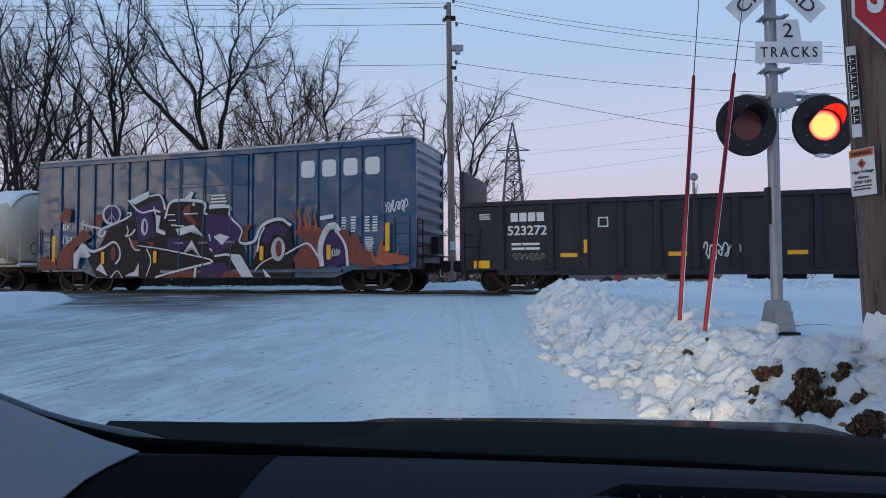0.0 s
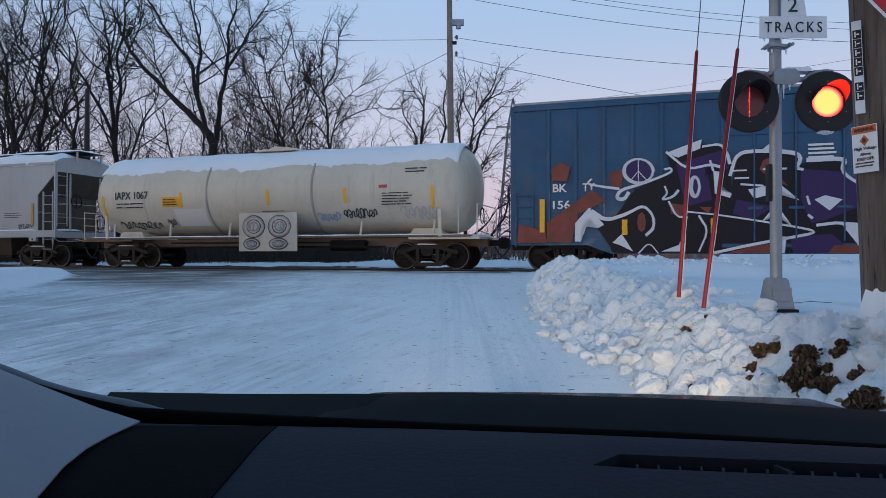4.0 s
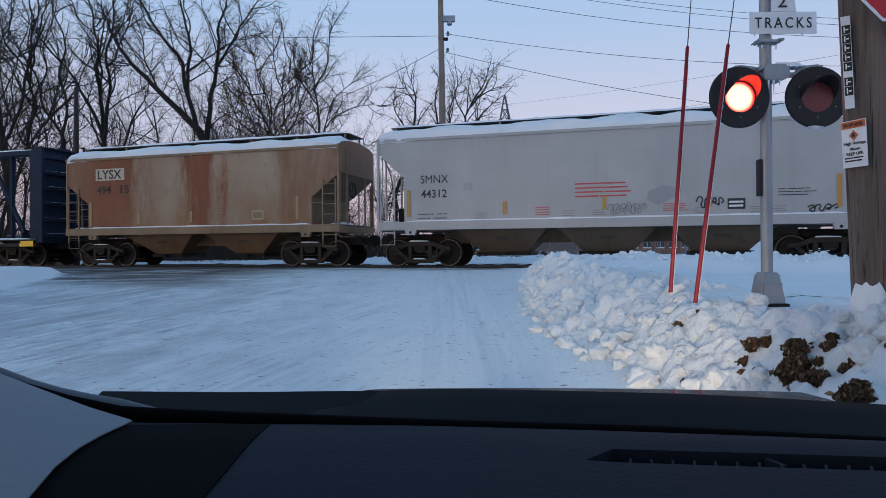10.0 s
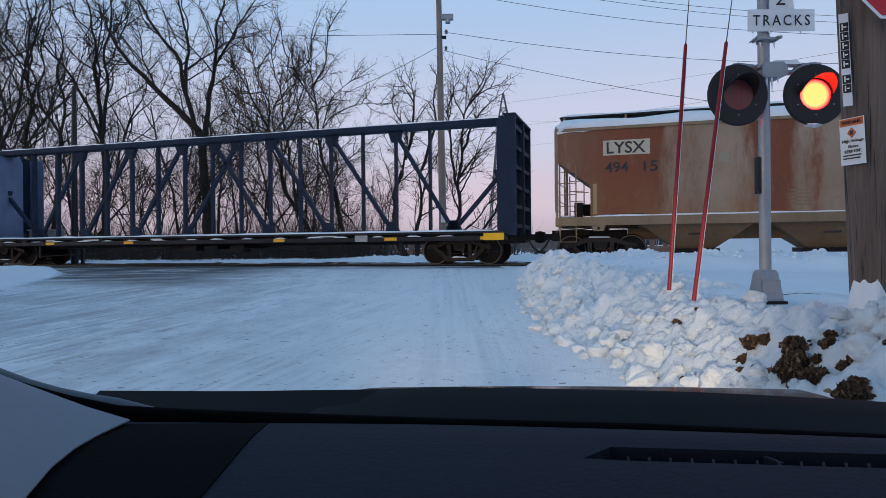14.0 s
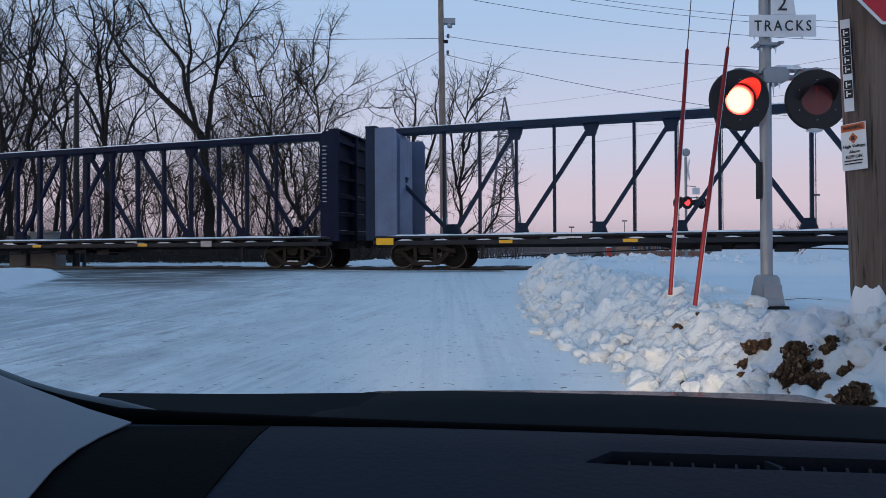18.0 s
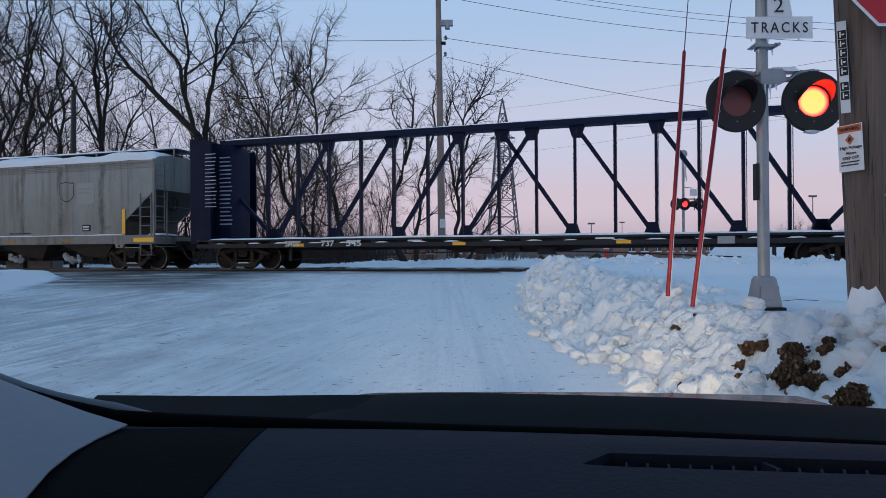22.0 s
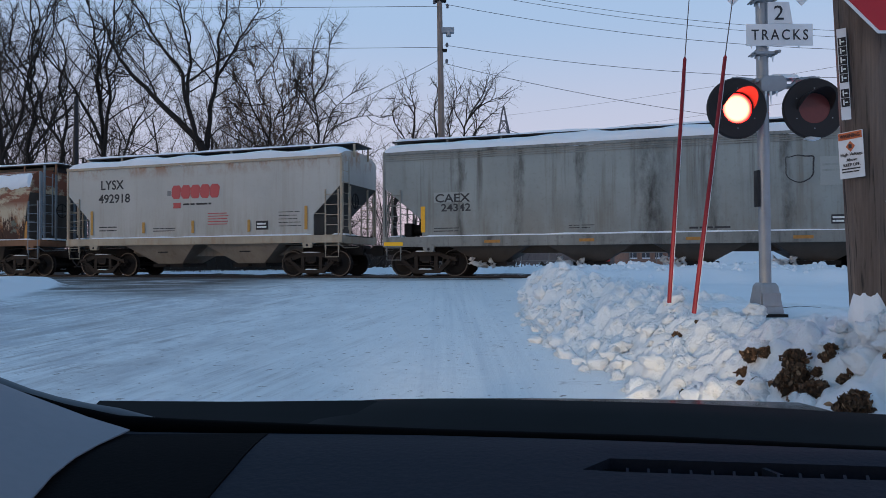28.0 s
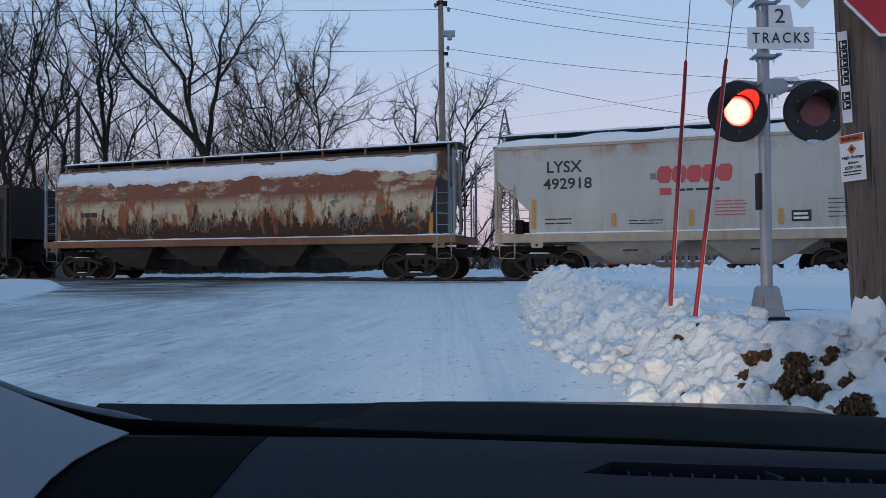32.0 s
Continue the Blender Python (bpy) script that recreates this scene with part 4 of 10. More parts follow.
# ---- the cars, from the head of the train ----
def gondola():
    car, sets = start_car("gondola_car", "black steel gondola car with ribbed sides and a raised end bulkhead", 0.35, 0.0, 3.6)
    L, y = 17.2, -HW
    coat = paint("gondola_black", (0.020, 0.023, 0.032), 0.5, 0.1, (0.075, 0.06, 0.055), 0.4, 0.3)
    for s in (-1, 1):
        part("side_panel", Mesh().box(0.12, L - 0.12, min(s * HW, s * (HW - 0.06)), max(s * HW, s * (HW - 0.06)), 0.72, 2.70), coat, car)
        part("top_chord", Mesh().box(0, L, min(s * (HW + 0.09), s * (HW - 0.12)), max(s * (HW + 0.09), s * (HW - 0.12)), 2.702, 2.84), coat, car, "", 0.012)
        part("side_sill", Mesh().box(1.2, L - 1.2, min(s * (HW + 0.05), s * (HW - 0.1)), max(s * (HW + 0.05), s * (HW - 0.1)), 0.55, 0.718), coat, car)
        for k in range(16):
            x = 1.30 + 1.03 * k + (0.49 if k else 0)
            if x < L - 0.5:
                part("side_rib", Mesh().prism([(x - 0.11, 0.72), (x + 0.11, 0.72), (x + 0.08, 2.7), (x - 0.08, 2.7)], min(s * (HW + 0.003), s * (HW + 0.11)), max(s * (HW + 0.003), s * (HW + 0.11))), coat, car, "", 0.015)
    part("floor", Mesh().box(0.1, L - 0.1, -HW + 0.062, HW - 0.062, 0.75, 0.86), coat, car)
    part("end_bulkhead", Mesh().box(0.0, 0.118, -HW, HW, 0.72, 3.85).box(-0.1, 0.0, -0.08, 0.08, 0.9, 3.7).box(-0.1, 0.0, -1.3, -1.14, 0.9, 3.7).box(-0.1, 0.0, 1.14, 1.3, 0.9, 3.7), coat, car, "raised steel bulkhead at the end", 0.01)
    part("end_wall", Mesh().box(L - 0.118, L, -HW, HW, 0.72, 2.7), coat, car)
    ladder(car, 0.1, 0.55, y - 0.06, 0.5, 2.0, 4, coat)
    plate(car, "end_box", 0.16, 0.62, 1.45, 2.05, y - 0.03, coat, "small dark panel beside the ladder", 0.03)
    # the owner's mark as plain blocks, the rest as bars
    for k in range(4):
        plate(car, "mark_block", 1.60 + k * 0.27, 1.82 + k * 0.27, 2.20, 2.47, y - 0.004, WHITE_PAINT)
    letters("car_number", "523272", 0.28, 1.50, y - 0.006, 1.79, WHITE_PAINT, car, 1.22, "white car number", 0.008)
    bars(car, "small_writing", 1.62, 2.6, 1.30, 1.58, 2, y - 0.004, WHITE_PAINT, 3, 0.7, 2)
    bars(car, "small_writing", 0.60, 1.02, 2.28, 2.48, 3, y - 0.004, WHITE_PAINT, 4, 0.7, 1)
    plate(car, "bright_reflector", 0.42, 0.92, 0.77, 1.01, y - 0.006, BRIGHTYELLOW, "bright yellow reflective plate")
    for x in (3.12, 6.2, 9.28, 12.4):
        plate(car, "reflector", x, x + 0.5, 1.09, 1.21, y - 0.006, YELLOW)
    plate(car, "reflector", 3.82, 3.92, 1.2, 1.6, y - 0.115, YELLOW)
    for a, b in ((0.0, 0.04), (0.26, 0.30)):
        plate(car, "stencil_frame", 4.23 + a, 4.23 + b, 1.97, 2.27, y - 0.004, WHITE_PAINT)
        plate(car, "stencil_frame", 4.27, 4.49, 1.97 + a, 1.97 + b, y - 0.004, WHITE_PAINT)
    squiggle(car, "sprayed_tag", 7.1, 8.15, 0.95, 1.5, y - 0.01, WHITE_PAINT, 5, 6)
    squiggle(car, "sprayed_tag", 1.62, 2.65, 0.98, 1.26, y - 0.01, plain("grey_spray", (0.25, 0.24, 0.22)), 6, 6, 0.01)
    for x, s in ((0.0, 1), (L, -1)):
        part("draft_sill", Mesh().box(min(x - s * 0.1, x + s * 3), max(x - s * 0.1, x + s * 3), -0.33, 0.33, 0.62, 0.96), STEEL_DARK, car)
        coupler(car, x, -s)
        truck(car, x + s * 1.75, sets)
    for x in (6.2, 8.6, 11.0):
        part("under_beam", Mesh().box(x, x + 1.2, -1.2, 1.2, 0.42, 0.548), STEEL_DARK, car)


def blob(g, pts, y, t=0.003):
    """A flat sprayed patch with the given outline."""
    n = len(pts)
    c = (sum(p[0] for p in pts) / n, sum(p[1] for p in pts) / n)
    g.add([(px, y - t, pz) for px, pz in pts] + [(c[0], y - t, c[1])], [(i, (i + 1) % n, n) for i in range(n)])


def stroke(g, pts, w, y, t=0.004):
    """A sprayed line of width w through the points, rounded by midpoints."""
    fine = [pts[0]]
    for a, b, c in zip(pts, pts[1:], pts[2:]):
        for k in range(1, 5):
            q = k / 5
            p0 = ((a[0] + b[0]) / 2, (a[1] + b[1]) / 2)
            p2 = ((b[0] + c[0]) / 2, (b[1] + c[1]) / 2)
            fine.append(((1 - q) ** 2 * p0[0] + 2 * q * (1 - q) * b[0] + q * q * p2[0], (1 - q) ** 2 * p0[1] + 2 * q * (1 - q) * b[1] + q * q * p2[1]))
    fine.append(pts[-1])
    for i, (a, b) in enumerate(zip(fine, fine[1:])):
        dx, dz = b[0] - a[0], b[1] - a[1]
        q = math.hypot(dx, dz) or 1
        ww = w * (0.9 + 0.25 * math.sin(i * 0.17 + pts[0][0]))
        ex, ez = dx / q * w * 0.12, dz / q * w * 0.12
        nx, nz = -dz / q * ww / 2, dx / q * ww / 2
        g.add([(a[0] + nx - ex, y - t, a[1] + nz - ez), (b[0] + nx + ex, y - t, b[1] + nz + ez), (b[0] - nx + ex, y - t, b[1] - nz + ez), (a[0] - nx - ex, y - t, a[1] - nz - ez)], [(0, 1, 2, 3)])


def boxcar():
    car, sets = start_car("boxcar", "blue steel boxcar with a sliding door and large sprayed graffiti", -16.97, 0.0, 6.4)
    L, y = 15.68, -HW
    m, n, l, b = shader("boxcar_blue")
    base = mix_rgb(n, l, ramp(n, l, noise_out(n, l, 0.5, 5), 0.35, 0.65), (0.014, 0.070, 0.150), (0.021, 0.094, 0.190))
    base = mix_rgb(n, l, ramp(n, l, noise_out(n, l, 1.0, 6, (4, 4, 0.25), 0.7), 0.54, 0.75), base, (0.05, 0.06, 0.075))
    base = mix_rgb(n, l, ramp(n, l, noise_out(n, l, 7.0, 8, (1, 1, 1), 0.75), 0.62, 0.72), base, (0.16, 0.09, 0.06))
    l.new(base, b.inputs["Base Color"])
    b.inputs["Roughness"].default_value = 0.27
    b.inputs["Specular IOR Level"].default_value = 0.38
    bump(n, l, b, noise_out(n, l, 1.0, 0.6, (1.35, 1, 1.8)), 0.075, 1.0)
    blue = m
    for s in (-1, 1):
        part("side_wall", Mesh().box(0.0, L, min(s * HW, s * (HW - 0.07)), max(s * HW, s * (HW - 0.07)), 0.98, 4.86), blue, car)
        part("top_chord", Mesh().box(0, L, min(s * (HW + 0.07), s * (HW - 0.1)), max(s * (HW + 0.07), s * (HW - 0.1)), 4.862, 5.05), blue, car, "", 0.012)
        part("side_sill", Mesh().prism([(0.0, 0.76), (0.0, 0.978), (L, 0.978), (L, 0.76), (13.6, 0.76), (12.9, 0.50), (2.9, 0.50), (2.2, 0.76)], min(s * (HW + 0.02), s * (HW - 0.1)), max(s * (HW + 0.02), s * (HW - 0.1))), blue, car)
        for x in (1.05, 1.85, 2.68, 3.49, 4.30, 5.12, 5.92, 9.66, 10.55, 11.43, 12.25, 13.05, 13.87, 14.68):
            part("side_post", Mesh().prism([(x - 0.05, 0.98), (x + 0.05, 0.98), (x + 0.05, 4.86), (x - 0.05, 4.86)], min(s * (HW + 0.002), s * (HW + 0.06)), max(s * (HW + 0.002), s * (HW + 0.06))), blue, car, "", 0.012)
    door = part("sliding_door", Mesh().box(6.05, 9.55, y - 0.085, y - 0.008, 0.80, 4.84), blue, car, "blue corrugated sliding door", 0.01)
    for k in range(1, 4):
        part("door_panel", Mesh().box(6.12, 9.48, y - 0.115, y - 0.087, 0.9 + k * 0.98 - 0.05, 0.9 + k * 0.98 + 0.05), blue, door, "", 0.01)
    for x in (6.72, 7.75, 8.9):
        part("door_lock_rod", Mesh().cyl((x, y - 0.14, 0.85), (x, y - 0.14, 4.8), 0.026), blue, door)
        part("lock_handle", Mesh().box(x - 0.18, x + 0.2, y - 0.165, y - 0.145, 1.72, 1.80), blue, door)
    part("door_track", Mesh().box(5.9, 13.2, y - 0.13, y - 0.02, 0.68, 0.78), blue, car)
    part("upper_track", Mesh().box(5.9, 13.2, y - 0.11, y - 0.072, 4.868, 4.95), blue, car)
    part("roof", Mesh().prism([(-0.02, 5.04), (L + 0.02, 5.04), (L + 0.02, 5.12), (-0.02, 5.12)], -HW - 0.05, HW + 0.05), GALV, car, "", 0.015)
    endm = paint("boxcar_end", (0.28, 0.275, 0.33), 0.5, 0.1, (0.30, 0.29, 0.31), 0.4, 0.3)
    for x, s in ((0.0, -1), (L, 1)):
        part("end_wall", Mesh().box(min(x, x - s * 0.08), max(x, x - s * 0.08), -HW + 0.072, HW - 0.072, 0.78, 5.03), endm, car)
        for k in range(9):
            z = 1.15 + k * 0.40
            part("end_rib", Mesh().prism([(x + s * 0.002, z), (x + s * 0.11, z + 0.10), (x + s * 0.11, z + 0.2), (x + s * 0.002, z + 0.30)], -HW + 0.1, HW - 0.1), endm, car, "", 0.02)
        part("end_door_panel", Mesh().box(min(x + s * 0.002, x + s * 0.05), max(x + s * 0.002, x + s * 0.05), -HW + 0.1, HW - 0.1, 4.72, 5.0), GALV, car)
        g = Mesh()
        for k in range(5):
            z = 0.75 + k * 0.38
            g.cyl((x + s * 0.17, -HW + 0.05, z), (x + s * 0.17, -HW + 0.55, z), 0.014, n=6)
        g.bar((x + s * 0.17, -HW + 0.05, 0.7), (x + s * 0.17, -HW + 0.05, 2.4), 0.04, 0.03).bar((x + s * 0.17, -HW + 0.55, 0.7), (x + s * 0.17, -HW + 0.55, 2.4), 0.04, 0.03)
        part("end_ladder", g, STEEL_DARK, car)
        part("end_platform", Mesh().box(min(x + s * 0.1, x + s * 0.4), max(x + s * 0.1, x + s * 0.4), -1.2, 1.2, 1.2, 1.24), STEEL_DARK, car)
        part("brake_gear", Mesh().box(min(x + s * 0.1, x + s * 0.35), max(x + s * 0.1, x + s * 0.35), 0.1, 0.6, 1.3, 1.9), STEEL_DARK, car)
        part("draft_sill", Mesh().box(min(x + s * 0.3, x - s * 3), max(x + s * 0.3, x - s * 3), -0.33, 0.33, 0.62, 0.975), STEEL_DARK, car)
        coupler(car, x + s * 0.15, s)
        truck(car, x - s * 1.6, sets)
    for x in (-0.125, L + 0.003):
        for yy in (-HW, HW - 0.10):
            part("corner_post", Mesh().box(x, x + 0.122, yy, yy + 0.10, 0.78, 5.03), blue, car, "", 0.01)
    for x in (0.06, L - 0.62):
        ladder(car, x, x + 0.52, y - 0.05, 0.72, 2.45, 5, blue)
    # writing: the owner's name as plain white blocks, the rest as bars
    for k in range(4):
        x = 11.62 + k * 0.80
        g = Mesh().prism([(x + 0.08, 3.92), (x + 0.44, 3.92), (x + 0.52, 4.0), (x + 0.52, 4.42), (x + 0.44, 4.50), (x + 0.08, 4.50), (x, 4.42), (x, 4.0)], y - 0.008, y - 0.004)
        part("mark_block", g, WHITE_PAINT, car, "large white block of the owner's mark")
    bars(car, "small_writing", 8.05, 8.75, 3.05, 3.5, 4, y - 0.12, WHITE_PAINT, 11, 0.7, 1)
    for x in (13.15, 13.5, 14.0, 14.28):
        bars(car, "small_writing", x, x + 0.2, 2.0, 2.55, 6, y - 0.004, WHITE_PAINT, int(x * 10), 0.8, 1)
    bars(car, "small_writing", 14.0, 14.35, 1.35, 1.85, 8, y - 0.004, WHITE_PAINT, 13, 0.8, 1)
    bars(car, "small_writing", 13.05, 13.62, 0.95, 1.5, 5, y - 0.004, WHITE_PAINT, 14, 0.6, 1)
    letters("car_number", "BK", 0.24, 1.18, y - 0.03, 2.37, WHITE_PAINT, car, 0.42, "white car number", 0.006)
    letters("car_number", "TY", 0.24, 2.06, y - 0.03, 2.37, WHITE_PAINT, car, 0.36, "white car number", 0.006)
    letters("car_number", "156", 0.24, 1.18, y - 0.03, 1.86, WHITE_PAINT, car, 0.52, "white car number", 0.006)
    letters("car_number", "97", 0.24, 2.06, y - 0.03, 1.84, WHITE_PAINT, car, 0.36, "white car number", 0.006)
    plate(car, "yellow_label", 13.08, 13.6, 0.98, 1.14, y - 0.006, YELLOW)
    for x, z0, z1 in ((0.80, 1.15, 2.15), (14.80, 1.35, 2.28), (3.2, 1.05, 1.5), (5.6, 1.05, 1.5), (10.1, 1.1, 1.6), (12.68, 1.1, 1.6)):
        plate(car, "reflector", x, x + 0.15, z0, z1, y - 0.16, YELLOW)
    # graffiti: dark and violet fills, rust-red flames, white outlines
    ink = [plain("spray_dark", (0.013, 0.009, 0.014), 0.6), plain("spray_violet", (0.045, 0.022, 0.095), 0.6), plain("spray_rust", (0.20, 0.055, 0.042), 0.6, 0, 0.5, 3.0), plain("spray_white", (0.68, 0.68, 0.72), 0.55)]
    yg = y - 0.121

    def spray(name, ink_, label, *args):
        g = Mesh()
        blob(g, *args)
        part(name, g, ink_, car, label)

    def tongue(x, z0, z1, w, lean):
        """A flame that narrows and curls to its tip."""
        ks = [k / 8 for k in range(9)]
        mid = [x + lean * q * q + 0.04 * math.sin(7 * q) for q in ks]
        half = [w * (0.55 + 0.6 * q) * (1 - q) ** 0.8 for q in ks]
        return [(m + h, z0 + (z1 - z0) * q) for m, h, q in zip(mid, half, ks)] + [(m - h, z0 + (z1 - z0) * q) for m, h, q in list(zip(mid, half, ks))[-2::-1]]

    def patch(cx, cz, rx, rz, seed):
        """A rounded, ragged sprayed patch."""
        ks = [2 * math.pi * k / 26 for k in range(26)]
        rr = [1 + 0.30 * noise.noise(Vector((math.cos(a) * 1.4, math.sin(a) * 1.4, seed))) + 0.10 * noise.noise(Vector((math.cos(a) * 4, math.sin(a) * 4, seed))) for a in ks]
        return [(min(15.62, cx + rx * r * math.cos(a)), max(0.80, cz + rz * r * math.sin(a))) for a, r in zip(ks, rr)]

    bright = plain("spray_orange", (0.36, 0.105, 0.055), 0.6, 0, 0.4, 3.0)
    for k, (x, z0, z1, w, lean) in enumerate(((11.60, 2.15, 3.05, 0.10, 0.05), (11.85, 2.1, 2.75, 0.09, -0.03), (11.98, 2.15, 2.95, 0.09, 0.0), (12.22, 2.1, 2.80, 0.09, 0.03), (11.35, 2.5, 2.75, 0.05, 0.0), (14.66, 1.1, 1.78, 0.17, 0.02), (14.35, 1.0, 1.5, 0.10, -0.05), (15.2, 1.0, 1.4, 0.14, 0.05))):
        spray("flame", bright, "orange sprayed flame", tongue(x, z0, z1, w, lean), yg, 0.0050 + 0.0003 * k)
    for k, (cx, cz, rx, rz) in enumerate(((11.9, 2.05, 0.45, 0.26), (12.35, 1.75, 0.45, 0.40), (13.1, 1.85, 0.42, 0.27), (13.55, 1.45, 0.42, 0.46), (13.95, 1.15, 0.42, 0.25), (11.9, 1.1, 0.55, 0.45), (14.25, 1.0, 0.35, 0.18))):
        spray("flame", ink[2], "rust-red sprayed flame", patch(cx, cz, rx, rz, k + 1.3), yg, 0.0030 + 0.0002 * k)
    for k, (cx, cz, rx, rz) in enumerate(((14.95, 1.08, 0.62, 0.20), (14.7, 1.28, 0.22, 0.24))):
        spray("flame", bright, "orange sprayed flame", patch(cx, cz, rx, rz, k + 9.1), yg, 0.0045 + 0.0002 * k)
    spray("violet_fill", ink[1], "violet sprayed letter fill", [(12.5, 1.0), (12.6, 2.0), (13.0, 2.25), (13.35, 1.7), (13.4, 1.0), (13.0, 0.85)], yg, 0.008)
    spray("dark_fill", ink[0], "black sprayed letter fill", [(2.87, 0.68), (2.39, 1.44), (3.03, 1.63), (3.35, 2.07), (3.56, 2.36), (4.54, 2.77), (4.99, 2.32), (4.89, 0.52), (2.93, 0.54)], yg, 0.0040)
    spray("dark_fill", ink[0], "black sprayed letter fill", [(4.59, 2.82), (4.43, 3.36), (5.39, 3.61), (5.98, 3.54), (6.13, 3.1), (6.17, 0.52), (4.89, 0.52), (4.79, 2.04)], yg, 0.0052)
    spray("dark_fill", ink[0], "black sprayed letter fill", [(6.13, 2.29), (6.32, 3.31), (7.22, 3.46), (7.78, 3.18), (7.92, 2.8), (7.87, 0.52), (6.12, 0.52)], yg, 0.0064)
    spray("dark_fill", ink[0], "black sprayed letter fill", [(7.87, 2.94), (8.87, 3), (8.91, 2.63), (9.31, 2.3), (9.35, 1.76), (9.65, 0.52), (7.82, 0.52)], yg, 0.0076)
    spray("dark_fill", ink[0], "black sprayed letter fill", [(9.57, 0.52), (10, 1.48), (10.09, 2.19), (10.52, 2.45), (10.94, 2.51), (11.27, 2.25), (11.43, 1.46), (11.34, 0.52)], yg, 0.0088)
    spray("violet_fill", ink[1], "violet sprayed letter fill", [(7.87, 2.8), (8.87, 2.68), (9.31, 2.21), (9.22, 1.74), (8.42, 1.39), (8.1, 1.32), (7.87, 1.97)], yg, 0.0125)
    spray("violet_fill", ink[1], "violet sprayed letter fill", [(4.69, 3.06), (5.88, 3.4), (6.06, 2.87), (5.49, 2.96), (5.64, 2.02), (4.94, 1.84)], yg, 0.0131)
    spray("violet_fill", ink[1], "violet sprayed letter fill", [(4.01, 2.87), (3.95, 2.69), (3.77, 2.58), (3.55, 2.58), (3.37, 2.7), (3.3, 2.89), (3.37, 3.08), (3.55, 3.18), (3.77, 3.18), (3.95, 3.06)], yg, 0.0137)
    spray("violet_fill", ink[1], "violet sprayed letter fill", [(6.27, 2.01), (6.94, 1.85), (7.22, 1.8), (6.65, 1.43), (6.17, 1.63)], yg, 0.0143)
    spray("violet_fill", ink[1], "violet sprayed letter fill", [(7.59, 0.96), (8.6, 1.04), (9.13, 0.52), (7.68, 0.52)], yg, 0.0149)
    spray("violet_fill", ink[1], "violet sprayed letter fill", [(10.35, 2.27), (10.85, 2.39), (11.19, 2.16), (11.1, 1.9), (10.64, 2), (10.43, 1.65), (10.18, 1.74)], yg, 0.0155)
    spray("flame", ink[2], "rust-red sprayed flame", [(1.01, 1.45), (1.73, 1.95), (2.33, 2.39), (2.76, 2.08), (1.95, 1.69), (1.74, 0.84), (1.01, 0.87)], yg, 0.0170)
    spray("flame", ink[2], "rust-red sprayed flame", [(1.15, 3.04), (1.42, 3.25), (1.71, 3.1), (1.62, 2.66), (1.18, 2.71)], yg, 0.0174)
    spray("flame", ink[2], "rust-red sprayed flame", [(2.84, 2.86), (3.24, 2.98), (3.19, 2.47), (2.92, 2.38)], yg, 0.0178)
    spray("flame", ink[2], "rust-red sprayed flame", [(6.94, 3.07), (7.24, 3.2), (7.15, 2.83), (7.56, 2.35), (7.18, 2.49), (6.85, 2.82)], yg, 0.0182)
    spray("flame", ink[2], "rust-red sprayed flame", [(4.54, 1.95), (4.89, 1.89), (4.84, 1.57), (4.54, 1.65)], yg, 0.0186)
    spray("flame", ink[2], "rust-red sprayed flame", [(5.31, 1.83), (5.63, 1.81), (5.54, 1.62)], yg, 0.0190)
    spray("flame", ink[2], "rust-red sprayed flame", [(9.38, 1.8), (9.51, 2.37), (9.81, 2.38), (9.59, 2.1), (9.63, 1.77)], yg, 0.0194)
    spray("flame", ink[2], "rust-red sprayed flame", [(5.98, 0.52), (6.56, 0.68), (7.33, 0.82), (7.39, 0.52)], yg, 0.0198)
    spray("flame", ink[2], "rust-red sprayed flame", [(8.5, 0.52), (8.67, 0.73), (9.3, 0.73), (9.46, 0.52)], yg, 0.0202)
    spray("flame", ink[2], "rust-red sprayed flame", [(3.87, 1.42), (3.83, 1.21), (3.75, 1.13), (3.66, 1.21), (3.62, 1.42), (3.66, 1.63), (3.75, 1.72), (3.83, 1.63)], yg, 0.0206)
    spray("flame", ink[2], "rust-red sprayed flame", [(10.95, 1.48), (10.91, 1.3), (10.83, 1.22), (10.75, 1.3), (10.72, 1.49), (10.75, 1.67), (10.83, 1.75), (10.92, 1.67)], yg, 0.0210)
    spray("flame", ink[2], "rust-red sprayed flame", [(0.1, 0.84), (0.16, 1.41), (0.96, 1.2), (1.01, 0.84)], yg, 0.0214)
    spray("white_wedge", ink[3], "white sprayed highlight", [(6.89, 1.38), (7.27, 1.86), (7.67, 1.22), (7.28, 1.65)], yg, 0.0230)
    spray("white_wedge", ink[3], "white sprayed highlight", [(8.78, 1.36), (9.31, 1.31), (9.84, 0.52), (9.36, 0.52)], yg, 0.0233)
    spray("white_wedge", ink[3], "white sprayed highlight", [(2.93, 0.83), (3.19, 1.08), (3.51, 0.57), (3.14, 0.76)], yg, 0.0236)
    spray("white_wedge", ink[3], "white sprayed highlight", [(4.28, 0.57), (4.81, 0.78), (4.95, 1.09), (4.93, 0.57)], yg, 0.0239)
    spray("white_wedge", ink[3], "white sprayed highlight", [(8.19, 1.96), (8.55, 1.66), (8.85, 1.95), (8.44, 2.07)], yg, 0.0242)
    spray("white_wedge", ink[3], "white sprayed highlight", [(10.21, 0.83), (10.55, 0.52), (10.32, 0.52)], yg, 0.0245)
    spray("white_wedge", ink[3], "white sprayed highlight", [(4.43, 3.39), (5.37, 3.73), (5.33, 3.47), (4.74, 3.24)], yg, 0.0248)
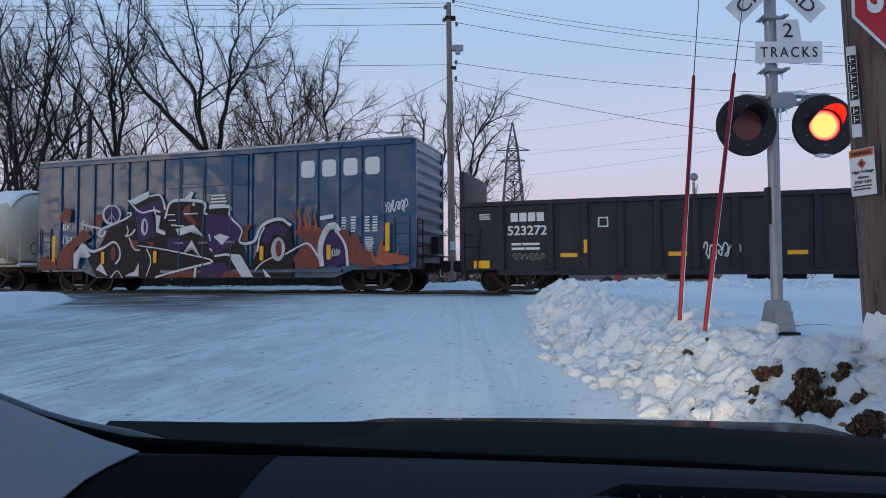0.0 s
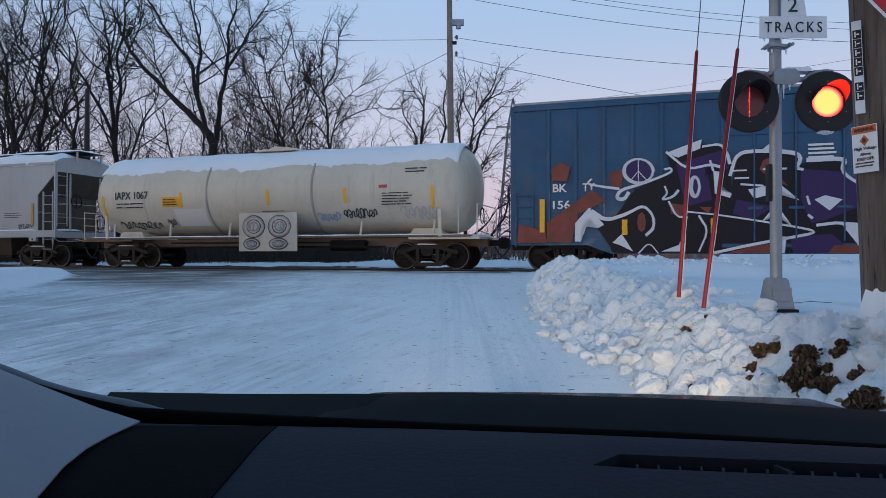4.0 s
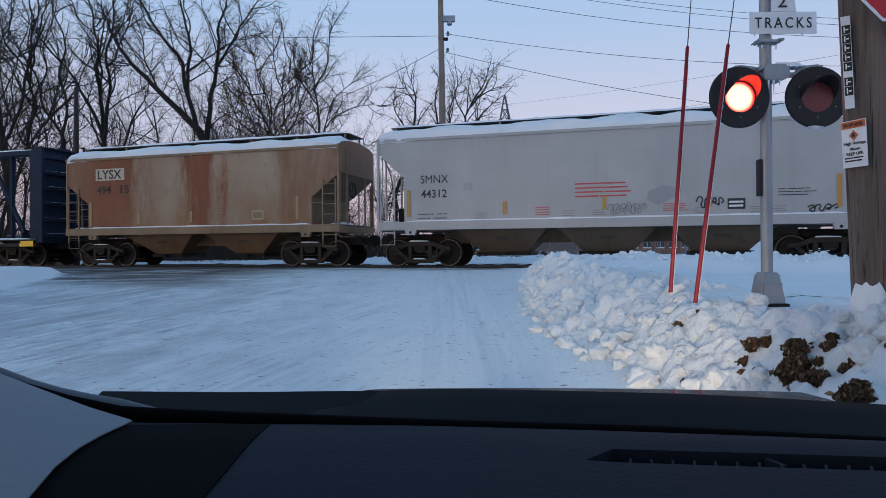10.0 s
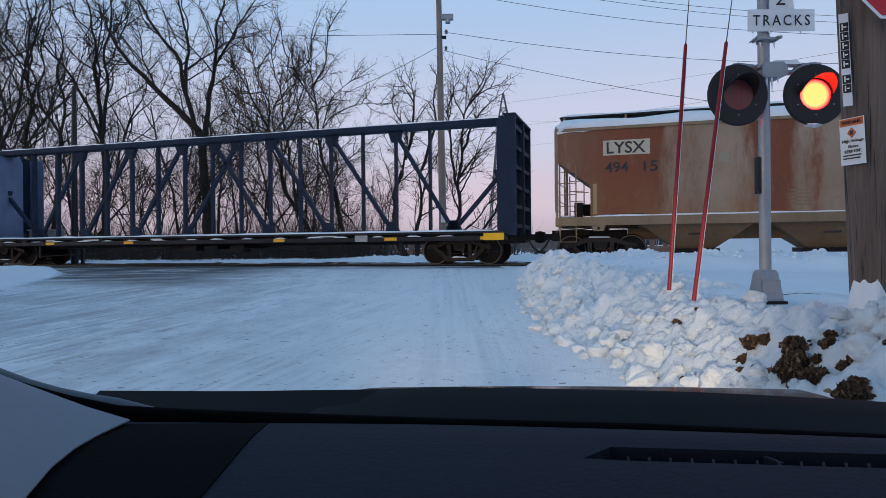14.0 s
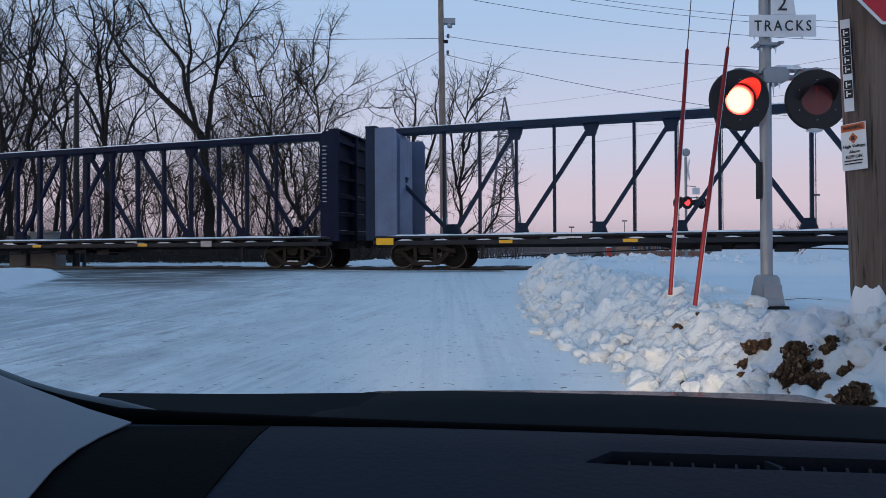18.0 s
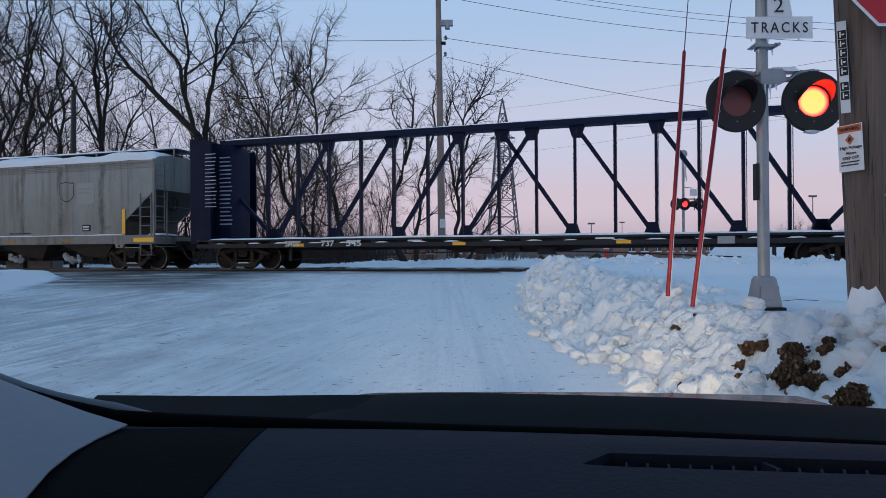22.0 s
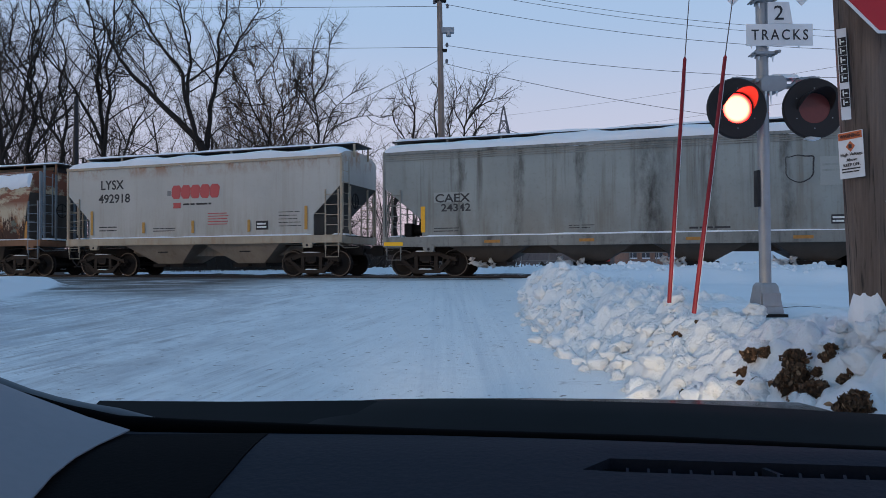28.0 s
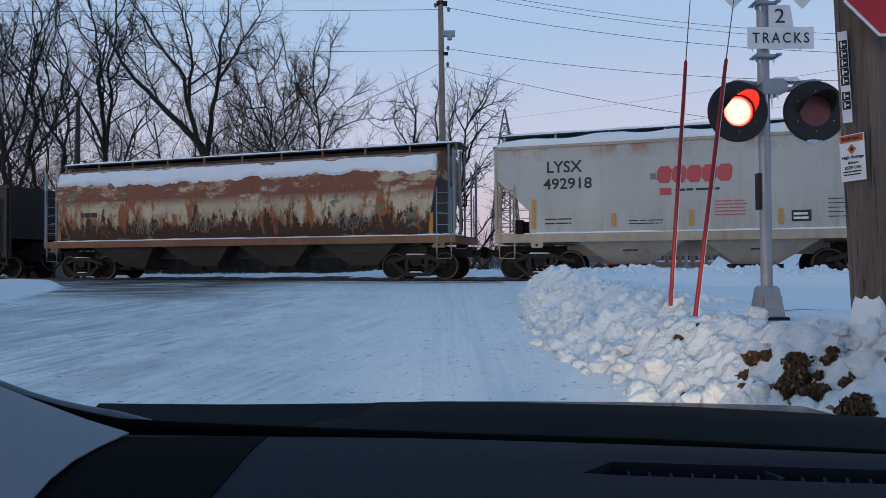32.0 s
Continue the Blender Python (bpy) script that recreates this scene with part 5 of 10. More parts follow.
    spray("white_wedge", ink[3], "white sprayed highlight", [(6.89, 3.34), (7.24, 3.64), (7.34, 3.57), (7.19, 3.33)], yg, 0.0251)
    spray("white_wedge", ink[3], "white sprayed highlight", [(1.85, 1.41), (2.26, 1.87), (2.69, 1.36), (2.52, 1.26), (2.26, 1.59), (2.04, 1.27), (2.02, 0.87), (1.85, 0.87)], yg, 0.0254)
    spray("white_wedge", ink[3], "white sprayed highlight", [(5.67, 2.83), (5.9, 2.78), (5.8, 2.3), (6.14, 2.18), (6.1, 2.06), (5.71, 2.19)], yg, 0.0257)
    spray("white_wedge", ink[3], "white sprayed highlight", [(6.56, 2.28), (7.34, 2.42), (7.83, 1.95), (7.41, 2.21), (6.71, 2.02)], yg, 0.0260)
    for w, pts, off in ((0.1, [(4.43, 3.41), (4.99, 2.86), (5.59, 3.03), (5.88, 2.92)], 0),
                        (0.09, [(5.39, 3.52), (5.88, 3.59), (6.03, 3.3), (6.1, 3.01)], 0),
                        (0.1, [(6.1, 2.68), (6.27, 3.33), (6.94, 3.33), (7.41, 3.29), (7.8, 3.22), (7.87, 3.04), (7.74, 2.81), (7.92, 2.78)], 0),
                        (0.1, [(8.01, 3.03), (8.98, 3.04), (8.83, 2.82), (8.91, 2.59), (9.31, 2.3), (9.4, 2.12), (9.22, 1.76), (9.48, 1.67), (9.92, 1.75), (10.05, 2.19), (10.35, 2.43), (10.94, 2.56), (11.31, 2.29)], 0),
                        (0.09, [(4.38, 2.92), (4.56, 2.96), (4.59, 2.82), (3.66, 2.49), (3.14, 2.37), (3.03, 2.12), (3.26, 2.07), (3.39, 2.29)], 0),
                        (0.09, [(4.07, 2.89), (4.03, 2.73), (3.91, 2.61), (3.75, 2.55), (3.57, 2.56), (3.41, 2.63), (3.29, 2.76), (3.25, 2.91), (3.29, 3.07), (3.41, 3.19), (3.57, 3.25), (3.75, 3.24), (3.91, 3.17), (4.03, 3.04), (4.07, 2.89)], 0),
                        (0.03, [(3.66, 3.23), (3.66, 2.55)], 0),
                        (0.03, [(3.66, 2.89), (3.45, 2.64)], 0),
                        (0.03, [(3.66, 2.89), (3.89, 2.63)], 0),
                        (0.08, [(3.12, 2.4), (2.62, 2.48), (2.17, 2.58), (2.33, 2.71)], 0),
                        (0.11, [(2.33, 1.77), (2.73, 1.46), (3.37, 1.67), (3.79, 1.93), (4.06, 1.64), (4.1, 1.25), (3.87, 1.04)], 0),
                        (0.07, [(4.89, 1.71), (5.98, 1.57), (8.14, 1.16), (8.2, 1.06), (7.69, 0.96), (6.56, 0.74), (5.69, 0.53)], 0),
                        (0.08, [(4.38, 2.44), (4.47, 2.22), (4.26, 2.03), (4.61, 2.12), (4.75, 2.31)], 0),
                        (0.08, [(4.49, 2), (4.69, 1.55), (4.99, 1.53)], 0),
                        (0.1, [(5.31, 2.39), (5.28, 2.21), (5.21, 2.11), (5.13, 2.15), (5.08, 2.3), (5.08, 2.5), (5.13, 2.65), (5.21, 2.68), (5.28, 2.58), (5.31, 2.39)], 0),
                        (0.05, [(6.19, 2.81), (6.52, 2.81)], 0),
                        (0.05, [(6.23, 2.6), (6.58, 2.6)], 0),
                        (0.05, [(6.94, 2.82), (7.52, 2.82)], 0),
                        (0.07, [(8.24, 1.27), (8.87, 1.36), (9.31, 1.04)], 0),
                        (0.16, [(11.03, 1.48), (11.01, 1.31), (10.93, 1.18), (10.83, 1.13), (10.73, 1.18), (10.66, 1.31), (10.63, 1.49), (10.66, 1.66), (10.73, 1.79), (10.84, 1.84), (10.94, 1.79), (11.01, 1.66), (11.03, 1.48)], 0),
                        (0.06, [(9.91, 0.76), (10.17, 1.03), (10.61, 1.2)], 0),
                        (0.07, [(5.29, 0.57), (5.55, 1.16), (5.29, 1.58)], 0),
                        (0.09, [(10, 1.41), (10.09, 1.97), (10.28, 2.24)], 0),
                        (0.09, [(7.46, 0.96), (7.41, 0.53)], 0),
                        (0.05, [(3.66, 0.52), (3.95, 0.86), (4.2, 0.52)], 0),
                        (0.08, [(5.59, 3.12), (5.67, 2.83)], 0),
                        (0.05, [(8.01, 2.06), (8.07, 1.83)], 0),
                        (0.06, [(8.04, 1.55), (8.14, 1.46)], 0),
                        (0.04, [(7.3, 3.2), (7.41, 3.14), (7.28, 3.09), (7.37, 3.23)], 0),
                        (0.06, [(6.37, 2.43), (6.94, 2.37)], 0),
                        (0.09, [(11.1, 1.3), (11.7, 1.6), (12.0, 1.7), (12.3, 1.3), (12.5, 1.0)], 0),
                        (0.20, [(12.5, 0.9), (12.4, 1.6), (12.7, 2.2), (13.0, 2.25), (13.1, 2.05)], 0),
                        (0.08, [(13.0, 2.1), (13.4, 1.6), (13.45, 0.9)], 0),
                        (0.16, [(12.45, 2.5), (12.9, 2.55)], 0)):
        g = Mesh()
        stroke(g, pts, w, yg - 0.028 + off)
        part("white_outline", g, ink[3], car, "white sprayed outline of unreadable letters")
    squiggle(car, "sprayed_tag", 14.6, 15.55, 2.6, 3.1, y - 0.01, ink[3], 21, 6, 0.02)
    squiggle(car, "sprayed_tag", 12.75, 13.2, 1.15, 1.5, yg - 0.012, ink[3], 22, 4, 0.012)


def tank_car():
    car, sets = start_car("tank_car", "cream tank car with snow along its top and sprayed tags", -34.0, 0.2, 9.9)
    L, y = 15.9, -HW
    cream = paint("tank_cream", (0.61, 0.55, 0.45), 0.42, 0.0, (0.36, 0.30, 0.23), 0.25, 0.35, 0.7, 0.002, 0.06)
    R, zc = 1.49, 2.70
    prof = [(0.0, 0.28), (0.45, 0.31), (0.9, 0.43), (1.22, 0.62), (1.42, 0.86), (R, 1.12)] + [(R, L - 1.12), (1.42, L - 0.86), (1.22, L - 0.62), (0.9, L - 0.43), (0.45, L - 0.31), (0.0, L - 0.28)]
    part("tank_barrel", Mesh().lathe(prof, (0, 0, zc), (1, 0, 0), 56), cream, car)
    band_m = paint("tank_band", (0.40, 0.36, 0.31), 0.5, 0, (0.22, 0.18, 0.14), 0.4, 0.4)
    for x in (3.0, 5.77, 10.01, 12.8):
        part("weld_band", Mesh().lathe([(R + 0.001, -0.05), (R + (0.03 if 4 < x < 11 else 0.008), -0.03), (R + (0.03 if 4 < x < 11 else 0.008), 0.03), (R + 0.001, 0.05)], (x, 0, zc), (1, 0, 0), 56), band_m if 4 < x < 11 else cream, car)
    g = Mesh()
    n, m = 150, 15
    for i in range(n + 1):
        x = 0.75 + (L - 1.5) * i / n
        lo = 0.98 + 0.16 * noise.noise(Vector((x * 0.6, 2, 0))) + 0.09 * noise.noise(Vector((x * 2.6, 5, 0))) + 0.06 * noise.noise(Vector((x * 7.0, 5, 0)))
        for j in range(m):
            a = (j / (m - 1) * 2 - 1) * lo
            th = 0.10 * (1 - abs(j / (m - 1) * 2 - 1) ** 5) * (0.8 + 0.5 * noise.noise(Vector((x * 1.2, a * 2, 7)))) * (0 if i in (0, n) else 1)
            r = (R if 1.12 < x < L - 1.12 else R - 0.06 * (1.12 - min(x, L - x)) / 0.37) + 0.006 + th
            g.v.append((x, r * math.sin(a), zc + r * math.cos(a)))
    g.f = [(i * m + j, (i + 1) * m + j, (i + 1) * m + j + 1, i * m + j + 1) for i in range(n) for j in range(m - 1)]
    part("tank_snow", g, CARSNOW, car, "white snow cap along the tank")
    rust = paint("tank_frame", (0.20, 0.13, 0.09), 0.6, 0.1, (0.09, 0.06, 0.045), 0.6, 0.4)
    part("fill_platform", Mesh().box(7.2, 8.9, -0.6, 0.6, 4.24, 4.30).cyl((8.0, 0, 4.1), (8.0, 0, 4.42), 0.42, n=16), cream, car)
    for s in (-1, 1):
        part("side_walkway", Mesh().box(0.3, L - 0.3, min(s * 1.05, s * 1.45), max(s * 1.05, s * 1.45), 1.06, 1.12), rust, car)
        part("walkway_snow", snow_strip(0.5, L - 0.5, s * 1.46, s * 1.10, 1.122, 0.04, 5 + s), CARSNOW, car)
        part("side_rail", Mesh().pipe([(0.3, s * 1.44, 1.08), (L - 0.3, s * 1.44, 1.08)], 0.03), rust, car)
        for k in range(6):
            x = 1.6 + k * 2.55
            part("rail_stanchion", Mesh().bar((x, s * 1.42, 1.05), (x + 0.08, s * 1.44, 1.6), 0.05, 0.06), cream, car)
    part("centre_sill", Mesh().box(0.0, L, -0.3, 0.3, 0.75, 1.05), rust, car)
    part("brake_piping", Mesh().pipe([(3.0, -0.9, 0.75), (12.5, -0.9, 0.75)], 0.04).pipe([(3.6, -0.7, 0.92), (11.8, -0.7, 0.9)], 0.03), STEEL_DARK, car)
    part("brake_reservoir", Mesh().cyl((10.3, -0.5, 0.8), (11.6, -0.5, 0.8), 0.2, n=14), STEEL_DARK, car)
    for x, s in ((0.0, 1), (L, -1)):
        part("end_platform", Mesh().box(min(x, x + s * 2.4), max(x, x + s * 2.4), -1.40, 1.40, 0.98, 1.05), cream if s < 0 else rust, car)
        part("platform_snow", snow_strip(min(x + s * 0.05, x + s * 1.1), max(x + s * 0.05, x + s * 1.1), -1.35, 0.8, 1.052, 0.12, 70 + x, 0.12), CARSNOW, car)
        part("saddle", Mesh().prism([(x + s * 1.3, 1.05), (x + s * 2.6, 1.05), (x + s * 2.4, 1.36), (x + s * 1.5, 1.36)], -0.9, 0.9), cream, car)
        part("end_handrail", Mesh().pipe([(x + s * 0.1, -1.35, 1.05), (x + s * 0.1, -1.35, 2.1), (x + s * 0.1, 1.35, 2.1), (x + s * 0.1, 1.35, 1.05)], 0.02).pipe([(x + s * 0.1, -1.35, 1.6), (x + s * 0.1, 1.35, 1.6)], 0.018).pipe([(x + s * 0.7, -1.40, 1.05), (x + s * 0.7, -1.40, 2.0)], 0.02), cream, car)
        part("brake_wheel", Mesh().lathe([(0.25, -0.02), (0.28, 0.0), (0.25, 0.02)], (x + s * 0.12, -0.6, 1.75), (1, 0, 0), 18), STEEL_DARK, car)
        part("bracing_rod", Mesh().bar((x + s * 1.3, -1.44, 1.06), (x + s * 1.3, -1.50, 1.95), 0.05, 0.12), cream, car)
        coupler(car, x, -s)
        truck(car, x + s * 1.85, sets)
    yd = lambda z: -math.sqrt(max(0.01, R * R - (z - zc) ** 2)) - 0.02

    def curved(name, x0, x1, z0, z1, material, label=""):
        """A thin plate or painted field that follows the barrel."""
        g = Mesh()
        n = 6
        for k in range(n + 1):
            z = z0 + (z1 - z0) * k / n
            g.v += [(x0, yd(z) + 0.008, z), (x1, yd(z) + 0.008, z), (x0, yd(z) + 0.03, z), (x1, yd(z) + 0.03, z)]
        for k in range(n):
            q = 4 * k
            g.f += [(q, q + 1, q + 5, q + 4), (q, q + 4, q + 6, q + 2), (q + 1, q + 3, q + 7, q + 5)]
        part(name, g, material, car, label)

    letters("car_number", "IAPX 1067", 0.27, 1.72, yd(2.8), 2.56, BLACK_PAINT, car, 1.5, "black reporting mark and number", 0.006)
    bars(car, "small_writing", 1.75, 3.1, 2.20, 2.47, 2, yd(2.35), BLACK_PAINT, 31, 0.45, 4)
    curved("yellow_label", 3.83, 4.62, 2.24, 2.60, YELLOW)
    bars(car, "label_writing", 3.90, 4.55, 2.28, 2.56, 3, yd(2.5) - 0.008, BLACK_PAINT, 32, 0.5, 3)
    for x, z0, z1 in ((1.08, 1.88, 2.7), (4.6, 2.2, 2.75), (8.22, 2.22, 2.75), (11.2, 2.22, 2.72), (14.3, 2.0, 2.7)):
        curved("reflector", x, x + 0.11, z0, z1, YELLOW)
    curved("white_patch", 4.3, 5.65, 1.55, 2.15, plain("fresh_white", (0.70, 0.67, 0.62), 0.5))
    part("sprayed_panel", Mesh().box(7.2, 9.5, y - 0.06, y - 0.02, 0.60, 1.93), paint("panel_cream", (0.52, 0.49, 0.43), 0.5, 0, (0.2, 0.18, 0.16), 0.3, 0.3), car, "cream square panel covered in black tags", 0.01)
    # two balloon-shaped letters, outlined in black with grey scribble inside
    grey = plain("grey_spray", (0.26, 0.28, 0.32))
    for cx, cz, rx, rz in ((7.80, 1.46, 0.46, 0.40), (8.82, 1.46, 0.46, 0.40), (7.72, 0.86, 0.34, 0.20), (8.78, 0.86, 0.38, 0.20)):
        for q, w, ink_ in ((1.0, 0.035, BLACK_PAINT), (0.88, 0.03, grey), (0.62, 0.03, BLACK_PAINT), (0.4, 0.05, grey)):
            g = Mesh()
            stroke(g, [(cx + rx * q * math.cos(k * 0.63), cz + rz * q * math.sin(k * 0.63)) for k in range(11)], w, y - 0.064 - 0.003 * q)
            part("sprayed_tag", g, ink_, car)
        squiggle(car, "sprayed_tag", cx - rx * 0.7, cx + rx * 0.7, cz - rz * 0.6, cz + rz * 0.6, y - 0.062, grey, int(cx * 10), 4, 0.016)
    squiggle(car, "sprayed_tag", 1.6, 3.5, 1.42, 1.76, yd, BLACK_PAINT, 51, 8, 0.022)
    squiggle(car, "sprayed_tag", 3.8, 4.2, 1.5, 1.85, yd, BLACK_PAINT, 52, 3, 0.015)
    squiggle(car, "sprayed_tag", 10.1, 11.0, 1.6, 1.95, yd, plain("blue_spray", (0.2, 0.3, 0.45)), 53, 5, 0.018)
    squiggle(car, "sprayed_tag", 11.1, 12.35, 1.66, 2.05, yd, BLACK_PAINT, 54, 8, 0.02)
    squiggle(car, "sprayed_tag", 13.2, 14.6, 1.6, 2.1, yd, plain("grey_spray", (0.4, 0.42, 0.45)), 55, 6, 0.014)
    bars(car, "small_writing", 12.6, 13.7, 2.1, 2.65, 6, yd(2.4), BLACK_PAINT, 33, 0.5, 4)
    bars(car, "small_writing", 13.4, 14.2, 2.95, 3.35, 4, yd(3.2), BLACK_PAINT, 34, 0.5, 3)
    bars(car, "small_writing", 8.0, 8.9, 1.98, 2.10, 2, yd(2.0), BLACK_PAINT, 35, 0.5, 3)
    plate(car, "red_placard", 12.5, 12.8, 2.68, 2.78, yd(2.7), RED_PAINT)


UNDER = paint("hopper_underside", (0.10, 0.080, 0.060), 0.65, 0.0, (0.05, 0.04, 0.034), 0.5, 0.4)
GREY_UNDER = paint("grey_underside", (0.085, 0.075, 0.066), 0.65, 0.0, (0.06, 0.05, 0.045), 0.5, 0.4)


AMBER = plain("old_amber_reflector", (0.50, 0.26, 0.06), 0.5, 0, 0.25, 10)


def reflectors(car, yf, rows):
    for x, z0, z1 in rows:
        plate(car, "reflector", x, x + 0.11, z0, z1, yf((z0 + z1) / 2) - 0.02, AMBER)


def white_hopper():
    coat = paint("hopper_white", (0.40, 0.40, 0.405), 0.5, 0, (0.33, 0.30, 0.275), 0.25, 0.3, 0.6, 0.002, 0.06)

    def marks(car, yf):
        letters("reporting_mark", "SMNX", 0.26, 1.52, yf(2.8), 2.66, BLACK_PAINT, car, 0.92, "faded black reporting mark", 0.0)
        letters("car_number", "44312", 0.25, 1.53, yf(2.3), 2.20, BLACK_PAINT, car, 0.86, "faded black car number", 0.004)
        bars(car, "small_writing", 1.4, 2.5, 1.50, 1.76, 2, yf(1.6), plain("worn_lettering", (0.14, 0.14, 0.145)), 61, 0.35, 6)
        bars(car, "red_notice", 6.4, 8.1, 2.05, 2.55, 4, yf(2.2), RED_PAINT, 62, 0.45, 2)
        bars(car, "red_notice", 5.2, 5.7, 1.55, 1.85, 4, yf(1.7), RED_PAINT, 63, 0.45, 1)
        bars(car, "red_notice", 8.9, 9.6, 1.6, 1.85, 4, yf(1.7), RED_PAINT, 64, 0.45, 1)
        g = Mesh()
        blob(g, [(8.45, 1.95), (8.5, 2.2), (8.9, 2.35), (9.4, 2.25), (9.35, 2.1), (9.0, 1.9), (8.75, 1.78)], yf(2.0))
        part("paint_patch", g, plain("grey_patch", (0.30, 0.31, 0.33)), car, "grey overpainted patch")
        squiggle(car, "sprayed_tag", 7.3, 8.45, 1.48, 1.92, yf(1.7), plain("grey_tag", (0.17, 0.17, 0.18)), 65, 6, 0.009)
        squiggle(car, "sprayed_tag", 7.34, 8.42, 1.5, 1.9, yf(1.7) - 0.002, plain("grey_tag", (0.17, 0.17, 0.18)), 66, 5, 0.007)
        squiggle(car, "sprayed_tag", 9.8, 10.55, 1.65, 2.05, yf(1.8), BLACK_PAINT, 66, 4, 0.02)
        squiggle(car, "sprayed_tag", 12.6, 13.4, 1.5, 1.72, yf(1.6), BLACK_PAINT, 67, 4, 0.02)
        plate(car, "data_plate", 10.62, 11.08, 1.62, 1.92, yf(1.8), BLACK_PAINT)
        bars(car, "data_writing", 10.66, 11.04, 1.66, 1.88, 2, yf(1.8) - 0.007, WHITE_PAINT, 68, 0.7, 2)
        bars(car, "small_writing", 11.9, 12.9, 1.95, 2.2, 3, yf(2.0), BLACK_PAINT, 69, 0.35, 3)
        faint = plain("faint_lettering", (0.22, 0.22, 0.225), 0.6, 0, 0.2, 14)
        for k, x in enumerate((3.3, 6.0, 6.9, 9.75, 11.2, 11.75)):
            bars(car, "small_writing", x, x + 0.42, 1.52, 1.72, 3, yf(1.6), faint, 170 + k, 0.35, 1)
        plate(car, "stencil_frame", 2.94, 3.2, 2.40, 2.65, yf(2.5), plain("grey_stencil", (0.36, 0.36, 0.37)))
        reflectors(car, yf, ((1.05, 1.6, 2.45), (4.2, 1.62, 2.02), (7.2, 1.7, 2.1), (10.1, 1.7, 2.1), (13.35, 1.62, 2.52)))
        squiggle(car, "sprayed_tag", 6.6, 7.0, 3.0, 3.2, yf(3.1), plain("grey_spray", (0.45, 0.44, 0.43)), 71, 3, 0.008)

    covered_hopper("covered_hopper", "off-white covered hopper car with snow on its roof and small tags", -49.81, 14.6, 3.2, 13.2, coat, coat,
                   dict(z=(1.42, 2.85, 3.75, 4.12, 4.42, 4.66), inset=0.95, bays=3, sill=0.25, under=UNDER, curve=0.03, snow=(-0.08, 0.85), depth=0.22, bay_in=1.5, foot=0.75, board=(0.2, 14.9)), marks)


